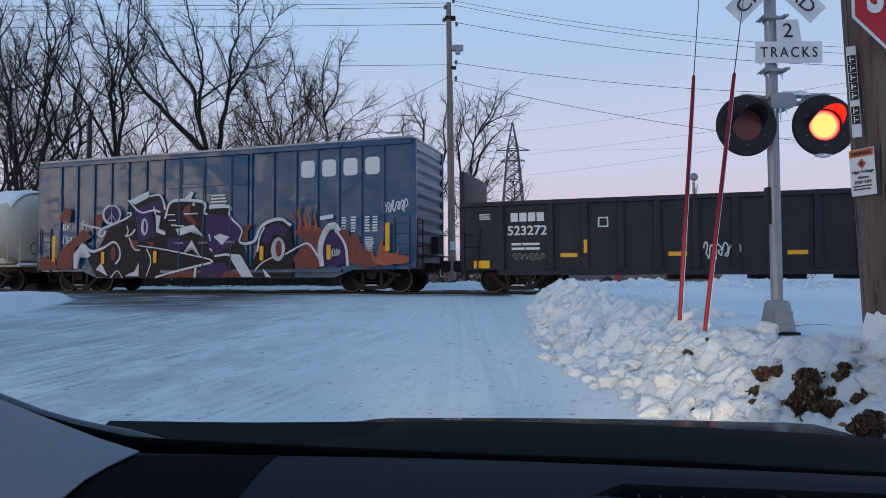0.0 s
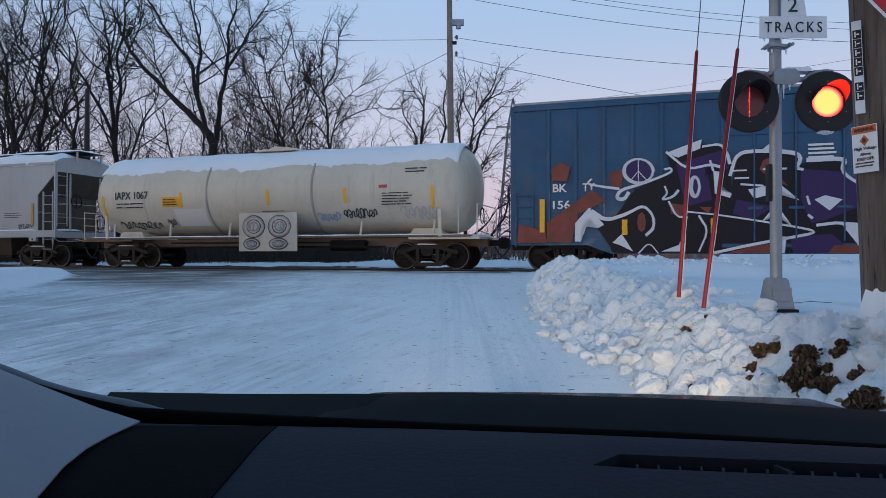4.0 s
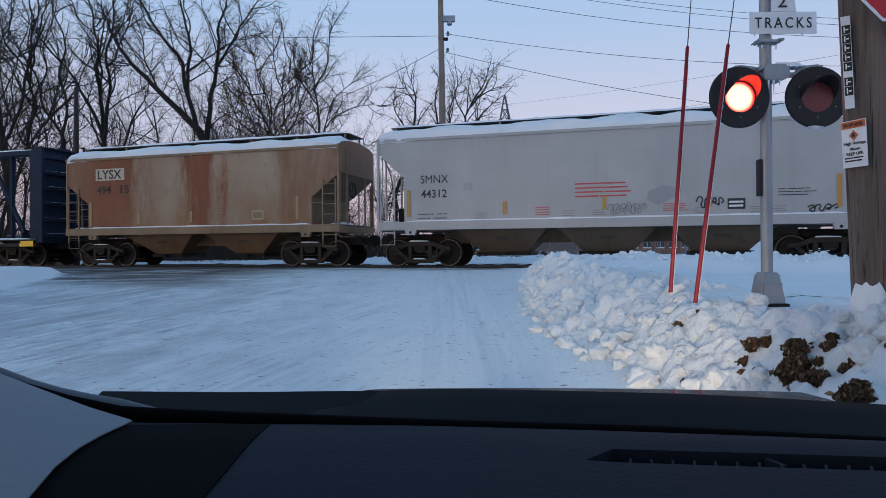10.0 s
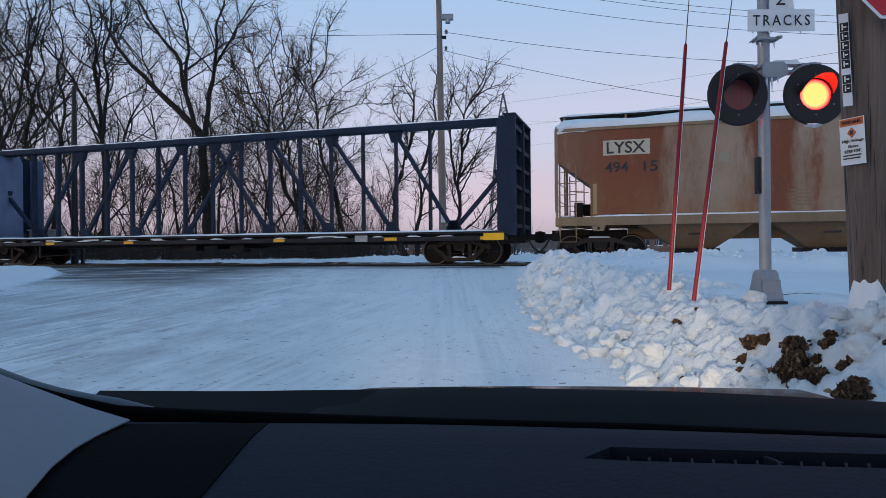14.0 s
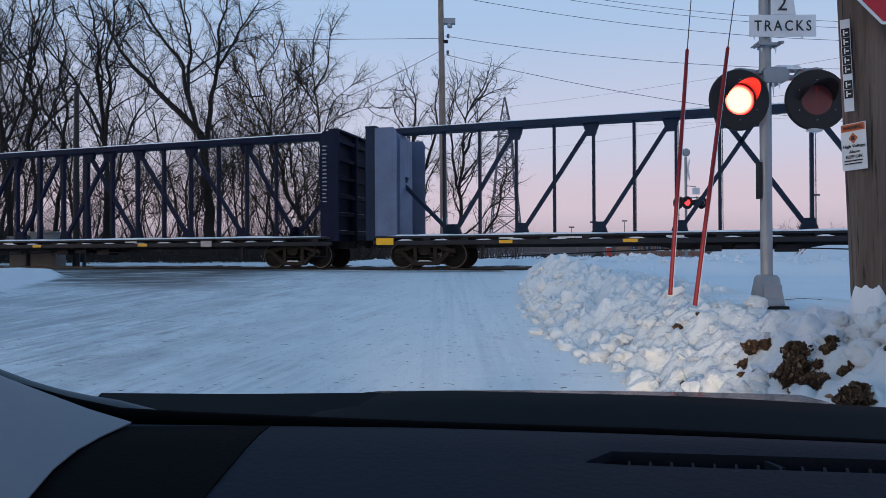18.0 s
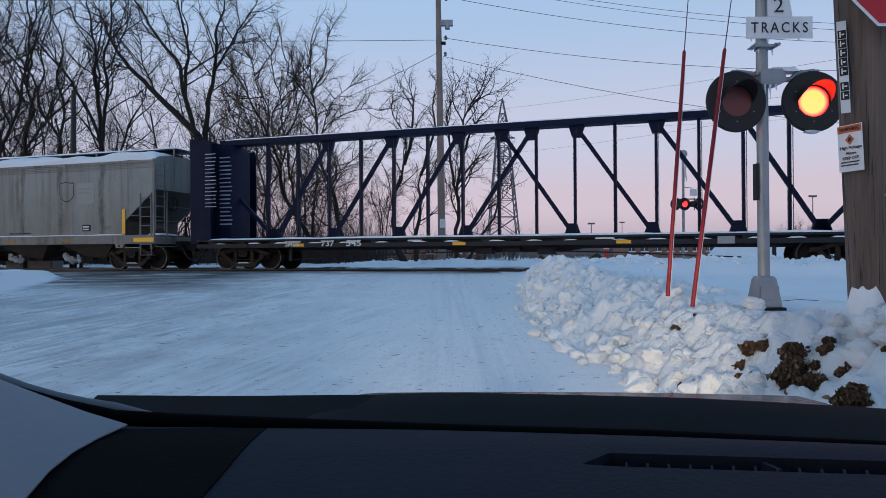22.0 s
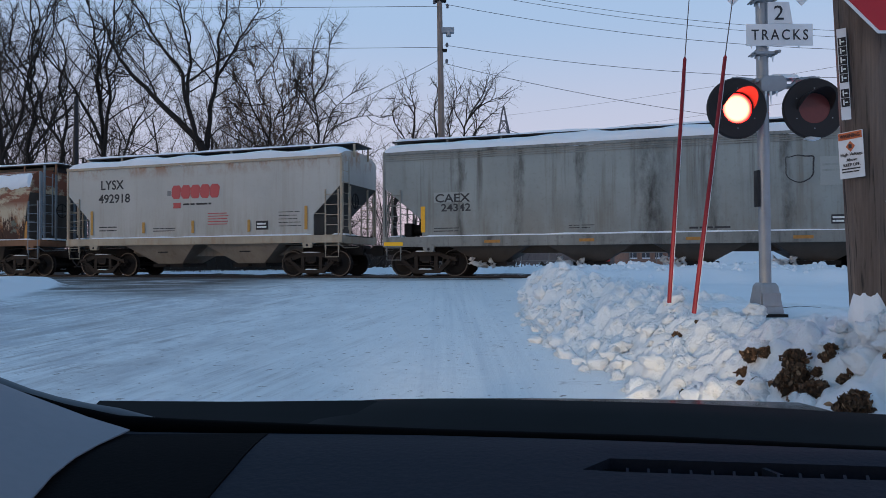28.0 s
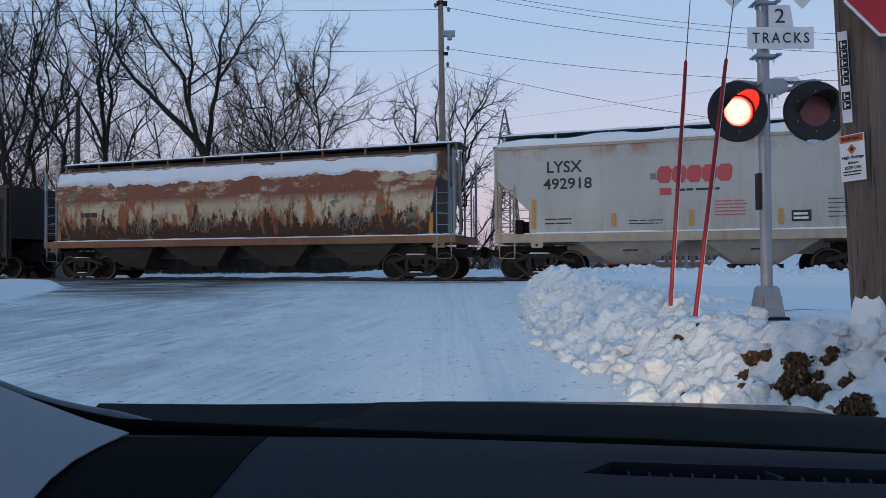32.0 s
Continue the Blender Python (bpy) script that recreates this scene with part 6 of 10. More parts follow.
def tan_hopper():
    m, n, l, b = shader("hopper_tan_rusted")
    c = mix_rgb(n, l, ramp(n, l, noise_out(n, l, 0.5, 5), 0.35, 0.65), (0.34, 0.27, 0.19), (0.44, 0.375, 0.28))
    # rust that runs down in broad bands, heaviest at one end
    co, sp, ad = n.new("ShaderNodeTexCoord"), n.new("ShaderNodeSeparateXYZ"), n.new("ShaderNodeMath")
    l.new(co.outputs["Object"], sp.inputs[0])
    ad.operation = "MULTIPLY_ADD"
    l.new(noise_out(n, l, 1.0, 8, (2.0, 1, 0.45), 0.7), ad.inputs[0])
    ad.inputs[1].default_value = 2.6
    l.new(sp.outputs["X"], ad.inputs[2])
    wide = n.new("ShaderNodeValToRGB")
    stops = ((0.0, 0.75), (0.19, 0.9), (0.24, 1.0), (0.33, 1.0), (0.39, 0.42), (0.50, 0.30), (0.545, 1.0), (0.59, 1.0), (0.64, 0.32), (0.80, 0.18), (0.86, 0.75), (0.93, 0.35), (0.985, 0.8))
    while len(wide.color_ramp.elements) < len(stops):
        wide.color_ramp.elements.new(0.5)
    for e, (p, v) in zip(wide.color_ramp.elements, stops):
        e.position, e.color = p, (v, v, v, 1)
    dv = n.new("ShaderNodeMath")
    dv.operation = "DIVIDE"
    dv.inputs[1].default_value = 12.9
    l.new(ad.outputs[0], dv.inputs[0])
    l.new(dv.outputs[0], wide.inputs[0])
    band = wide.outputs[0]
    tear = ramp(n, l, noise_out(n, l, 1.1, 9, (2.2, 1, 0.5), 0.7), 0.02, 0.42)
    k = n.new("ShaderNodeMath")
    k.operation = "MULTIPLY"
    l.new(band, k.inputs[0])
    l.new(tear, k.inputs[1])
    c = mix_rgb(n, l, k.outputs[0], c, (0.165, 0.042, 0.013))
    low = n.new("ShaderNodeMath")
    low.operation = "MULTIPLY"
    l.new(ramp(n, l, sp.outputs["Z"], 2.7, 1.5), low.inputs[0])
    l.new(ramp(n, l, noise_out(n, l, 1.0, 6, (0.7, 1, 0.5), 0.6, (3, 0, 7)), 0.36, 0.62), low.inputs[1])
    c = mix_rgb(n, l, low.outputs[0], c, (0.25, 0.115, 0.045))
    c = mix_rgb(n, l, ramp(n, l, noise_out(n, l, 6.0, 8, (1, 1, 0.7), 0.72), 0.56, 0.75), c, (0.20, 0.12, 0.07))
    l.new(c, b.inputs["Base Color"])
    b.inputs["Roughness"].default_value = 0.6
    bump(n, l, b, noise_out(n, l, 1.4, 2), 0.02, 0.5)
    run_stain(m, (0.20, 0.048, 0.014), [(1.9, 1.3), (6.1, 0.6), (7.0, 0.25)], 0.95, 2)
    run_stain(m, (0.17, 0.075, 0.030), [(9.4, 0.7), (3.9, 0.5), (10.5, 0.4)], 0.6, 9)
    trim = paint("tan_trim", (0.25, 0.175, 0.11), 0.6, 0, (0.20, 0.11, 0.06), 0.5, 0.5)

    def marks(car, yf):
        plate(car, "name_panel", 1.42, 2.74, 3.22, 3.66, yf(3.5), plain("stained_white", (0.52, 0.45, 0.35), 0.6, 0, 0.2, 4), "stained white panel behind the reporting mark")
        letters("reporting_mark", "LYSX", 0.33, 1.52, yf(3.5) - 0.01, 3.28, BLACK_PAINT, car, 1.1, "black reporting mark", 0.008)
        letters("car_number", "494", 0.30, 1.47, yf(2.9) - 0.005, 2.72, BLACK_PAINT, car, 0.66, "rust-stained black car number", 0.006)
        letters("car_number", "15", 0.30, 2.56, yf(2.9) - 0.005, 2.72, BLACK_PAINT, car, 0.40, "", 0.006)
        plate(car, "stencil_frame", 4.6, 4.86, 2.9, 3.15, yf(3.0), plain("grey_stencil", (0.30, 0.26, 0.21)))
        plate(car, "data_plate", 8.18, 8.64, 1.62, 1.95, yf(1.8), plain("worn_stencil", (0.36, 0.30, 0.22)))
        plate(car, "data_field", 8.24, 8.58, 1.68, 1.89, yf(1.8) - 0.007, trim)
        bars(car, "small_writing", 6.4, 7.0, 1.6, 2.1, 5, yf(1.9), trim, 81, 0.5, 2)
        bars(car, "small_writing", 1.6, 2.6, 1.42, 1.55, 1, yf(1.5), BLACK_PAINT, 82, 0.5, 4)
        faded = plain("faded_reflector", (0.36, 0.25, 0.13))
        for x, z0, z1 in ((1.12, 1.5, 2.4), (3.33, 1.55, 1.95), (5.62, 1.58, 1.98), (9.9, 1.6, 2.4)):
            plate(car, "reflector", x, x + 0.11, z0, z1, yf((z0 + z1) / 2) - 0.01, faded)

    covered_hopper("covered_hopper", "tan covered hopper car streaked with rust, snow on its roof", -62.69, 11.54, 6.3, 15.9, m, trim,
                   dict(z=(1.40, 2.35, 3.15, 4.06, 4.34, 4.60), inset=1.05, bays=2, sill=0.24, under=paint("tan_end_sheet", (0.22, 0.15, 0.10), 0.65, 0.0, (0.11, 0.07, 0.05), 0.5, 0.5), bay=paint("tan_bay", (0.20, 0.13, 0.075), 0.65, 0.0, (0.13, 0.08, 0.05), 0.5, 0.5), curve=0.0, snow=(-0.07, 0.82), depth=0.20, bay_in=1.2, foot=0.55, truck=1.3, board=(0.05, 11.5)), marks)


def centerbeam(u, t0, t1, coat, left_panel, right_panel, seed, label, number):
    car, sets = start_car("centerbeam_flatcar", label, u, t0, t1)
    L = 22.56
    dark = paint("deck_dark", (0.020, 0.021, 0.028), 0.6, 0.1, (0.05, 0.04, 0.034), 0.5, 0.3)
    for s in (-1, 1):
        part("side_sill", Mesh().box(0.1, L - 0.1, min(s * HW, s * (HW - 0.12)), max(s * HW, s * (HW - 0.12)), 0.76, 0.90), dark, car, "", 0.01)
        part("deck_edge", Mesh().box(0.1, L - 0.1, min(s * (HW + 0.03), s * (HW - 0.3)), max(s * (HW + 0.03), s * (HW - 0.3)), 0.99, 1.05), dark, car)
        for k in range(18):
            x = 0.7 + k * (L - 1.4) / 17
            part("stake_pocket", Mesh().box(x - 0.12, x + 0.12, min(s * (HW - 0.02), s * (HW - 0.2)), max(s * (HW - 0.02), s * (HW - 0.2)), 0.902, 0.988), dark, car)
        part("deck_snow", snow_strip(0.6, L - 0.6, s * (HW + 0.02), s * 0.4, 1.052, 0.07, u + s * 3 + seed, 0.2), CARSNOW, car)
        for k in range(17):
            x = 0.9 + k * (L - 1.9) / 17
            w = 0.25 + 0.35 * abs(noise.noise(Vector((x, seed, s))))
            x += 0.5 * noise.noise(Vector((x * 1.3, seed, s + 4)))
            part("ledge_snow", snow_strip(x, x + w + 0.2, s * (HW + 0.02), s * (HW - 0.13), 0.905, 0.035 + 0.05 * w, x + seed, 0.12), CARSNOW, car)
        part("strap_winch", Mesh().box(2, 2.2, s * (HW + 0.01), s * (HW + 0.05), 0.8, 0.88) if s > 0 else Mesh().box(2, 2.2, -HW - 0.05, -HW - 0.01, 0.8, 0.88), dark, car)
    part("deck", Mesh().box(0.1, L - 0.1, -HW + 0.3, HW - 0.3, 0.92, 1.04), dark, car)
    part("centre_sill", Mesh().prism([(0.0, 0.66), (0.0, 0.92), (L, 0.92), (L, 0.66), (L - 3.6, 0.66), (L - 5.0, 0.67), (L - 9.0, 0.67), (L - 9.6, 0.56), (9.6, 0.56), (9.0, 0.67), (5.0, 0.67), (3.6, 0.66)], -0.33, 0.33), dark, car)
    for x, s in ((3.7, 1), (L - 3.7, -1)):
        part("rod_hanger", Mesh().box(x - 0.05, x + 0.05, -1.24, -1.16, 0.30, 0.76), dark, car)
        part("brake_rod", Mesh().pipe([(x, -1.2, 0.34), (x + s * 4.0, -1.2, 0.52), (x + s * 6.5, -0.9, 0.60)], 0.022), dark, car)
    for x, h in ((10.2, 0.50), (11.1, 0.56), (12.2, 0.48)):
        part("brake_equipment", Mesh().box(x, x + 0.55, -0.95, -0.45, h, 0.70), dark, car, "", 0.02)
    part("top_chord", Mesh().prism([(0.2, 4.60), (L - 0.2, 4.60), (L - 0.2, 4.80), (0.2, 4.80)], -0.26, 0.26), coat, car, "heavy top chord of the centre truss", 0.02)
    part("chord_snow", snow_strip(0.3, L - 0.3, -0.24, 0.24, 4.80, 0.05, seed + 77, 0.4), CARSNOW, car)
    for k in range(15):
        x = 2.1 + k * 1.243
        part("truss_post", Mesh().box(x - 0.045, x + 0.045, -0.08, 0.08, 1.04, 4.60), coat, car)
        part("strap_rail", Mesh().bar((x + 0.06, -0.2, 1.1), (x + 0.06, -0.2, 4.5), 0.02, 0.02), dark, car)
    di = [((2.35, 1.15), (0.5, 3.0)), ((2.45, 1.15), (4.55, 4.55)), ((4.75, 1.15), (7.0, 4.55)), ((7.25, 1.15), (9.42, 4.55)), ((9.65, 1.15), (11.9, 4.55)),
          ((10.9, 4.55), (13.2, 1.15)), ((13.35, 4.55), (15.65, 1.15)), ((15.8, 4.55), (18.1, 1.15)), ((18.25, 4.55), (20.3, 1.15)), ((20.35, 1.15), (22.0, 3.0))]
    for (xa, za), (xb, zb) in di:
        part("truss_diagonal", Mesh().bar((xa, 0, za), (xb, 0, zb), 0.13, 0.13), coat, car)
        for x, z in ((xa, za), (xb, zb)):
            d = 1 if z < 2 else -1
            q = Mesh().prism([(x - 0.28, z - d * 0.12), (x + 0.28, z - d * 0.12), (x + 0.14, z + d * 0.32), (x - 0.14, z + d * 0.32)], -0.09, 0.09)
            part("gusset_plate", q, coat, car)
    for x0, s, (w, wing, pm) in ((0.0, 1, left_panel), (L, -1, right_panel)):
        a, b_ = min(x0, x0 + s * 0.16), max(x0, x0 + s * 0.16)
        part("end_bulkhead", Mesh().box(a, b_, -HW + 0.02, HW - 0.02, 0.92, 4.62), coat, car, "", 0.01)
        for k in range(6):
            z = 1.15 + k * 0.62
            part("bulkhead_rib", Mesh().box(min(x0 - s * 0.002, x0 - s * 0.13), max(x0 - s * 0.002, x0 - s * 0.13), -HW + 0.15, HW - 0.15, z, z + 0.13), coat, car)
            part("rib_snow", snow_strip(min(x0 - s * 0.01, x0 - s * 0.12), max(x0 - s * 0.01, x0 - s * 0.12), -HW + 0.2, HW - 0.2, z + 0.131, 0.02, z + x0, 0.05), CARSNOW, car)
        for yy in (-HW + 0.02, 0.0, HW - 0.14):
            part("bulkhead_post", Mesh().box(min(x0 - s * 0.003, x0 - s * 0.17), max(x0 - s * 0.003, x0 - s * 0.17), yy, yy + 0.12, 0.92, 4.62), coat, car)
        part("bulkhead_cap", Mesh().box(min(x0 - s * 0.18, x0 + s * 0.2), max(x0 - s * 0.18, x0 + s * 0.2), -HW, HW, 4.622, 4.68), coat, car)
        for yy in (-HW + 0.02, HW - 0.06):
            part("side_wing", Mesh().prism([(x0 + s * 0.162, 1.06), (x0 + s * wing, 1.06), (x0 + s * wing, 4.45), (x0 + s * (wing - 0.1), 4.61), (x0 + s * 0.162, 4.61)], yy, yy + 0.04), pm, car)
        # solid end panel of the truss
        part("end_panel", Mesh().prism([(x0 + s * 0.165, 1.06), (x0 + s * w, 1.06), (x0 + s * w, 4.35), (x0 + s * (w - 0.12), 4.59), (x0 + s * 0.165, 4.59)], -0.62, 0.62), pm, car, "solid steel panel at the end of the truss", 0.01)
        part("draft_sill", Mesh().box(min(x0 - s * 0.25, x0 + s * 2), max(x0 - s * 0.25, x0 + s * 2), -0.3, 0.3, 0.68, 0.915), STEEL_DARK, car)
        coupler(car, x0 - s * 0.15, -s)
        truck(car, x0 + s * 1.75, sets)
        part("end_step", Mesh().pipe([(x0 + s * 0.25, -HW, 0.78), (x0 + s * 0.25, -HW, 0.4), (x0 + s * 0.7, -HW, 0.4), (x0 + s * 0.7, -HW, 0.78)], 0.018), dark, car)
    if seed == 2:
        for word, x, wd in (("SMW", 3.66, 0.55), ("737", 5.03, 0.47), ("545", 5.94, 0.54)):
            letters("car_number", word, 0.19, x, -HW - 0.012, 0.80, WHITE_PAINT, car, wd, "white car number", 0.004)
        dull = plain("dull_lettering", (0.40, 0.42, 0.47), 0.6, 0, 0.2, 8)
        for k in range(2):
            x = 0.45 if k == 0 else 21.7
            bars(car, "panel_writing", x, x + 0.55, 1.6, 4.2, 17, -0.625, dull, 90 + k, 0.42, 1)
            bars(car, "panel_writing", 0.45 if k == 0 else 22.15, 0.95 if k == 0 else 22.32, 2.2, 4.2, 15, -HW + 0.018, dull, 95 + k, 0.3, 2)
    for k, (x, w) in enumerate(number):
        bars(car, "small_writing", x, x + w, 0.915, 0.985, 1, -HW + 0.012, WHITE_PAINT, 100 + k + seed, 0.95, 1)
    for x in ((0.25, 4.3, 8.0, 14.3, 18.4, 21.6) if seed == 1 else (3.95, 9.6, 14.6)):
        plate(car, "reflector", x, x + 0.42, 0.79, 0.89, -HW - 0.002, YELLOW)
    for x in ((0.22,) if seed == 1 else ()):
        plate(car, "bright_reflector", x, x + 0.6, 0.77, 0.99, -HW - 0.035, BRIGHTYELLOW, "bright yellow reflective plate")
        plate(car, "bright_reflector", L - 0.85, L - 0.2, 0.77, 0.99, -HW - 0.035, BRIGHTYELLOW, "bright yellow reflective plate")
    plate(car, "data_plate", L - 5.2, L - 4.75, 0.76, 0.97, -HW - 0.03, GALV)


LUMPS = [clod_mesh(k * 5.1 + 2, 1.0, 1.6) for k in range(3)]


def grey_hopper():
    coat = paint("hopper_grey", (0.255, 0.28, 0.275), 0.52, 0, (0.125, 0.105, 0.08), 0.45, 0.55, 0.6, 0.003, 0.10)
    stain(coat, (0.15, 0.105, 0.07), 3.0, 1.5, (1.6, 1.6, 0.5), 0.36, 0.6, 0.38, 4)
    stain(coat, (0.07, 0.06, 0.055), 1.4, 3.4, (3.2, 3.2, 0.12), 0.55, 0.66, 0.7, 8)
    run_stain(coat, (0.055, 0.05, 0.045), [(x, 0.20) for x in (2.6, 4.5, 6.35, 10.05, 11.95, 13.9)], 0.75, 3)
    run_stain(coat, (0.030, 0.028, 0.026), [(8.35, 0.62)], 0.9, 6)
    trim = paint("grey_trim", (0.215, 0.22, 0.21), 0.55, 0, (0.055, 0.05, 0.045), 0.75, 0.7)
    run_stain(trim, (0.030, 0.028, 0.026), [(8.35, 0.7), (3.6, 0.4), (11.0, 0.5)], 0.9, 6)

    def marks(car, yf):
        letters("reporting_mark", "CAEX", 0.26, 1.80, yf(2.5) - 0.008, 2.37, BLACK_PAINT, car, 1.15, "black reporting mark", 0.006)
        letters("car_number", "24342", 0.23, 1.99, yf(2.2), 2.08, BLACK_PAINT, car, 0.97, "black car number", 0.006)
        pale = plain("repainted_grey", (0.29, 0.31, 0.305))
        plate(car, "repainted_patch", 12.75, 13.55, 2.5, 3.28, yf(2.9), pale)
        plate(car, "repainted_patch", 1.75, 3.0, 2.36, 2.68, yf(2.5) + 0.003, pale)
        g = Mesh()
        stroke(g, [(12.0, 3.3), (12.2, 3.36), (12.4, 3.3), (12.62, 3.32), (12.58, 3.1), (12.6, 2.75), (12.25, 2.55), (11.9, 2.75), (11.92, 3.1), (11.9, 3.32), (12.0, 3.3)], 0.035, yf(2.9), 0.005)
        part("shield_outline", g, BLACK_PAINT, car, "faint outline of a painted-out shield")
        bars(car, "small_writing", 12.8, 13.5, 2.85, 3.15, 2, yf(2.9) - 0.008, coat, 111, 0.5, 3)
        bars(car, "small_writing", 1.75, 2.7, 1.42, 1.6, 2, yf(1.5), BLACK_PAINT, 112, 0.4, 3)
        bars(car, "small_writing", 6.0, 6.8, 1.45, 1.6, 2, yf(1.5), BLACK_PAINT, 113, 0.4, 2)
        bars(car, "small_writing", 9.4, 10.6, 1.36, 1.48, 1, yf(1.4), BLACK_PAINT, 114, 0.6, 3)
        plate(car, "data_plate", 13.0, 13.4, 1.45, 1.7, yf(1.6), BLACK_PAINT)
        bars(car, "data_writing", 13.03, 13.37, 1.48, 1.67, 2, yf(1.6) - 0.007, WHITE_PAINT, 115, 0.7, 2)
        bars(car, "small_writing", 14.0, 14.4, 1.5, 1.65, 2, yf(1.6), BLACK_PAINT, 116, 0.4, 2)
        dirty = plain("dirty_reflector", (0.38, 0.18, 0.045), 0.5, 0, 0.5, 12)
        for x, w in ((12.06, 0.5), (9.3, 0.4), (6.3, 0.45), (3.4, 0.5)):
            plate(car, "reflector", x, x + w, 1.06, 1.15, -HW - 0.002, dirty)
        plate(car, "bright_reflector", 15.38, 16.28, 1.03, 1.18, -HW - 0.002, BRIGHTYELLOW, "bright yellow reflective plate")
        plate(car, "bright_reflector", 0.05, 0.7, 1.0, 1.12, -HW - 0.002, BRIGHTYELLOW, "bright yellow reflective plate")
        plate(car, "reflector", 14.86, 15.0, 1.32, 2.25, yf(1.8) - 0.02, YELLOW)
        plate(car, "reflector", 1.32, 1.46, 1.42, 2.25, yf(1.8) - 0.02, YELLOW)
        for k in range(4):
            for q, (d, r, z) in enumerate(((-0.30, 0.10, 0.44), (-0.12, 0.13, 0.40), (0.10, 0.10, 0.37), (0.24, 0.07, 0.50), (-0.36, 0.06, 0.56), (0.33, 0.08, 0.34))):
                x = 3.2 + k * 2.9 + d + 0.14 * noise.noise(Vector((k * 3.3, d * 9, 1)))
                lump = part("gate_snow", LUMPS[(q + k) % 3], None, car)
                lump.matrix_basis = pose(x, -0.86, z, 20 * q, 15 * k, 50 * q) @ Matrix.Diagonal((r * 1.3, r, r * 0.8, 1))

    covered_hopper("covered_hopper", "grey covered hopper car with dark oil runs, snowy roof", -128.53, 16.3, 19.7, 30.6, coat, trim,
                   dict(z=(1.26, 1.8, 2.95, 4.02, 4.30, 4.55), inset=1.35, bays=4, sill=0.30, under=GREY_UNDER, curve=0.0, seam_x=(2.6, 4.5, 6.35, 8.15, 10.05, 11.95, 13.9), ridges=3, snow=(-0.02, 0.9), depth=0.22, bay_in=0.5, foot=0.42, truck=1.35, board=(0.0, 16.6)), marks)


def pale_hopper():
    coat = paint("hopper_pale", (0.445, 0.44, 0.415), 0.5, 0, (0.30, 0.23, 0.16), 0.25, 0.3, 0.6, 0.002, 0.06)
    stain(coat, (0.30, 0.13, 0.05), 3.55, 4.0, (1.3, 1.3, 0.7), 0.48, 0.62, 0.8, 3)
    stain(coat, (0.27, 0.22, 0.16), 2.6, 1.4, (4.0, 4.0, 0.4), 0.45, 0.62, 0.45, 6)
    rim = paint("pale_rim", (0.40, 0.34, 0.26), 0.55, 0, (0.30, 0.15, 0.07), 0.5, 0.5)

    def marks(car, yf):
        letters("reporting_mark", "LYSX", 0.34, 1.63, yf(3.4), 3.25, BLACK_PAINT, car, 1.05, "black reporting mark", 0.008)
        letters("car_number", "492918", 0.32, 1.51, yf(2.9), 2.75, BLACK_PAINT, car, 1.45, "black car number", 0.008)
        # the red company name as plain rounded shapes
        for k in range(5):
            x = 4.80 + k * 0.405
            part("red_mark_shape", Mesh().prism([(x + 0.10, 2.80), (x + 0.33, 2.80), (x + 0.38, 2.90), (x + 0.42, 3.18), (x + 0.34, 3.29), (x + 0.10, 3.29), (x + 0.02, 3.18), (x, 2.92)], yf(3.0) - 0.005, yf(3.0)), RED_PAINT, car, "red rounded shape of the company mark")
        bars(car, "small_writing", 5.3, 6.7, 2.54, 2.66, 1, yf(2.6), BLACK_PAINT, 131, 0.7, 5)
        plate(car, "flag_mark", 4.88, 5.2, 2.46, 2.66, yf(2.6), RED_PAINT)
        plate(car, "stencil_frame", 4.62, 4.78, 2.92, 3.1, yf(3.0), plain("grey_stencil", (0.2, 0.2, 0.2)))
        bars(car, "small_writing", 1.55, 2.4, 1.66, 1.92, 2, yf(1.8), BLACK_PAINT, 132, 0.4, 3)
        bars(car, "red_notice", 6.35, 7.25, 1.82, 2.3, 5, yf(2.0), RED_PAINT, 133, 0.4, 2)
        bars(car, "small_writing", 4.0, 5.0, 1.62, 1.8, 2, yf(1.7), BLACK_PAINT, 134, 0.4, 3)
        bars(car, "small_writing", 9.2, 10.1, 1.7, 2.3, 5, yf(2.0), BLACK_PAINT, 135, 0.25, 3)
        plate(car, "data_plate", 8.31, 8.79, 1.62, 1.93, yf(1.8), BLACK_PAINT)
        bars(car, "data_writing", 8.35, 8.75, 1.66, 1.89, 2, yf(1.8) - 0.007, WHITE_PAINT, 136, 0.7, 2)
        reflectors(car, yf, ((1.16, 1.55, 2.45), (3.53, 1.58, 1.98), (5.67, 1.55, 2.0), (7.98, 1.56, 1.98), (10.2, 1.6, 2.4)))

    # pale_bay is the body colour with the shade underneath put into it
    covered_hopper("covered_hopper", "pale grey covered hopper car with red mark, snowy roof", -141.58, 11.6, 23.3, 32.0, coat, rim,
                   dict(z=(1.38, 2.1, 3.15, 4.08, 4.34, 4.60), inset=1.08, bays=2, sill=0.24, under=GREY_UNDER, bay=paint("pale_bay", (0.36, 0.33, 0.28), 0.6, 0.0, (0.20, 0.16, 0.12), 0.4, 0.5), curve=0.0, snow=(-0.04, 0.8), depth=0.18, bay_in=1.2, foot=0.55, truck=1.35, board=(0.0, 11.8)), marks)


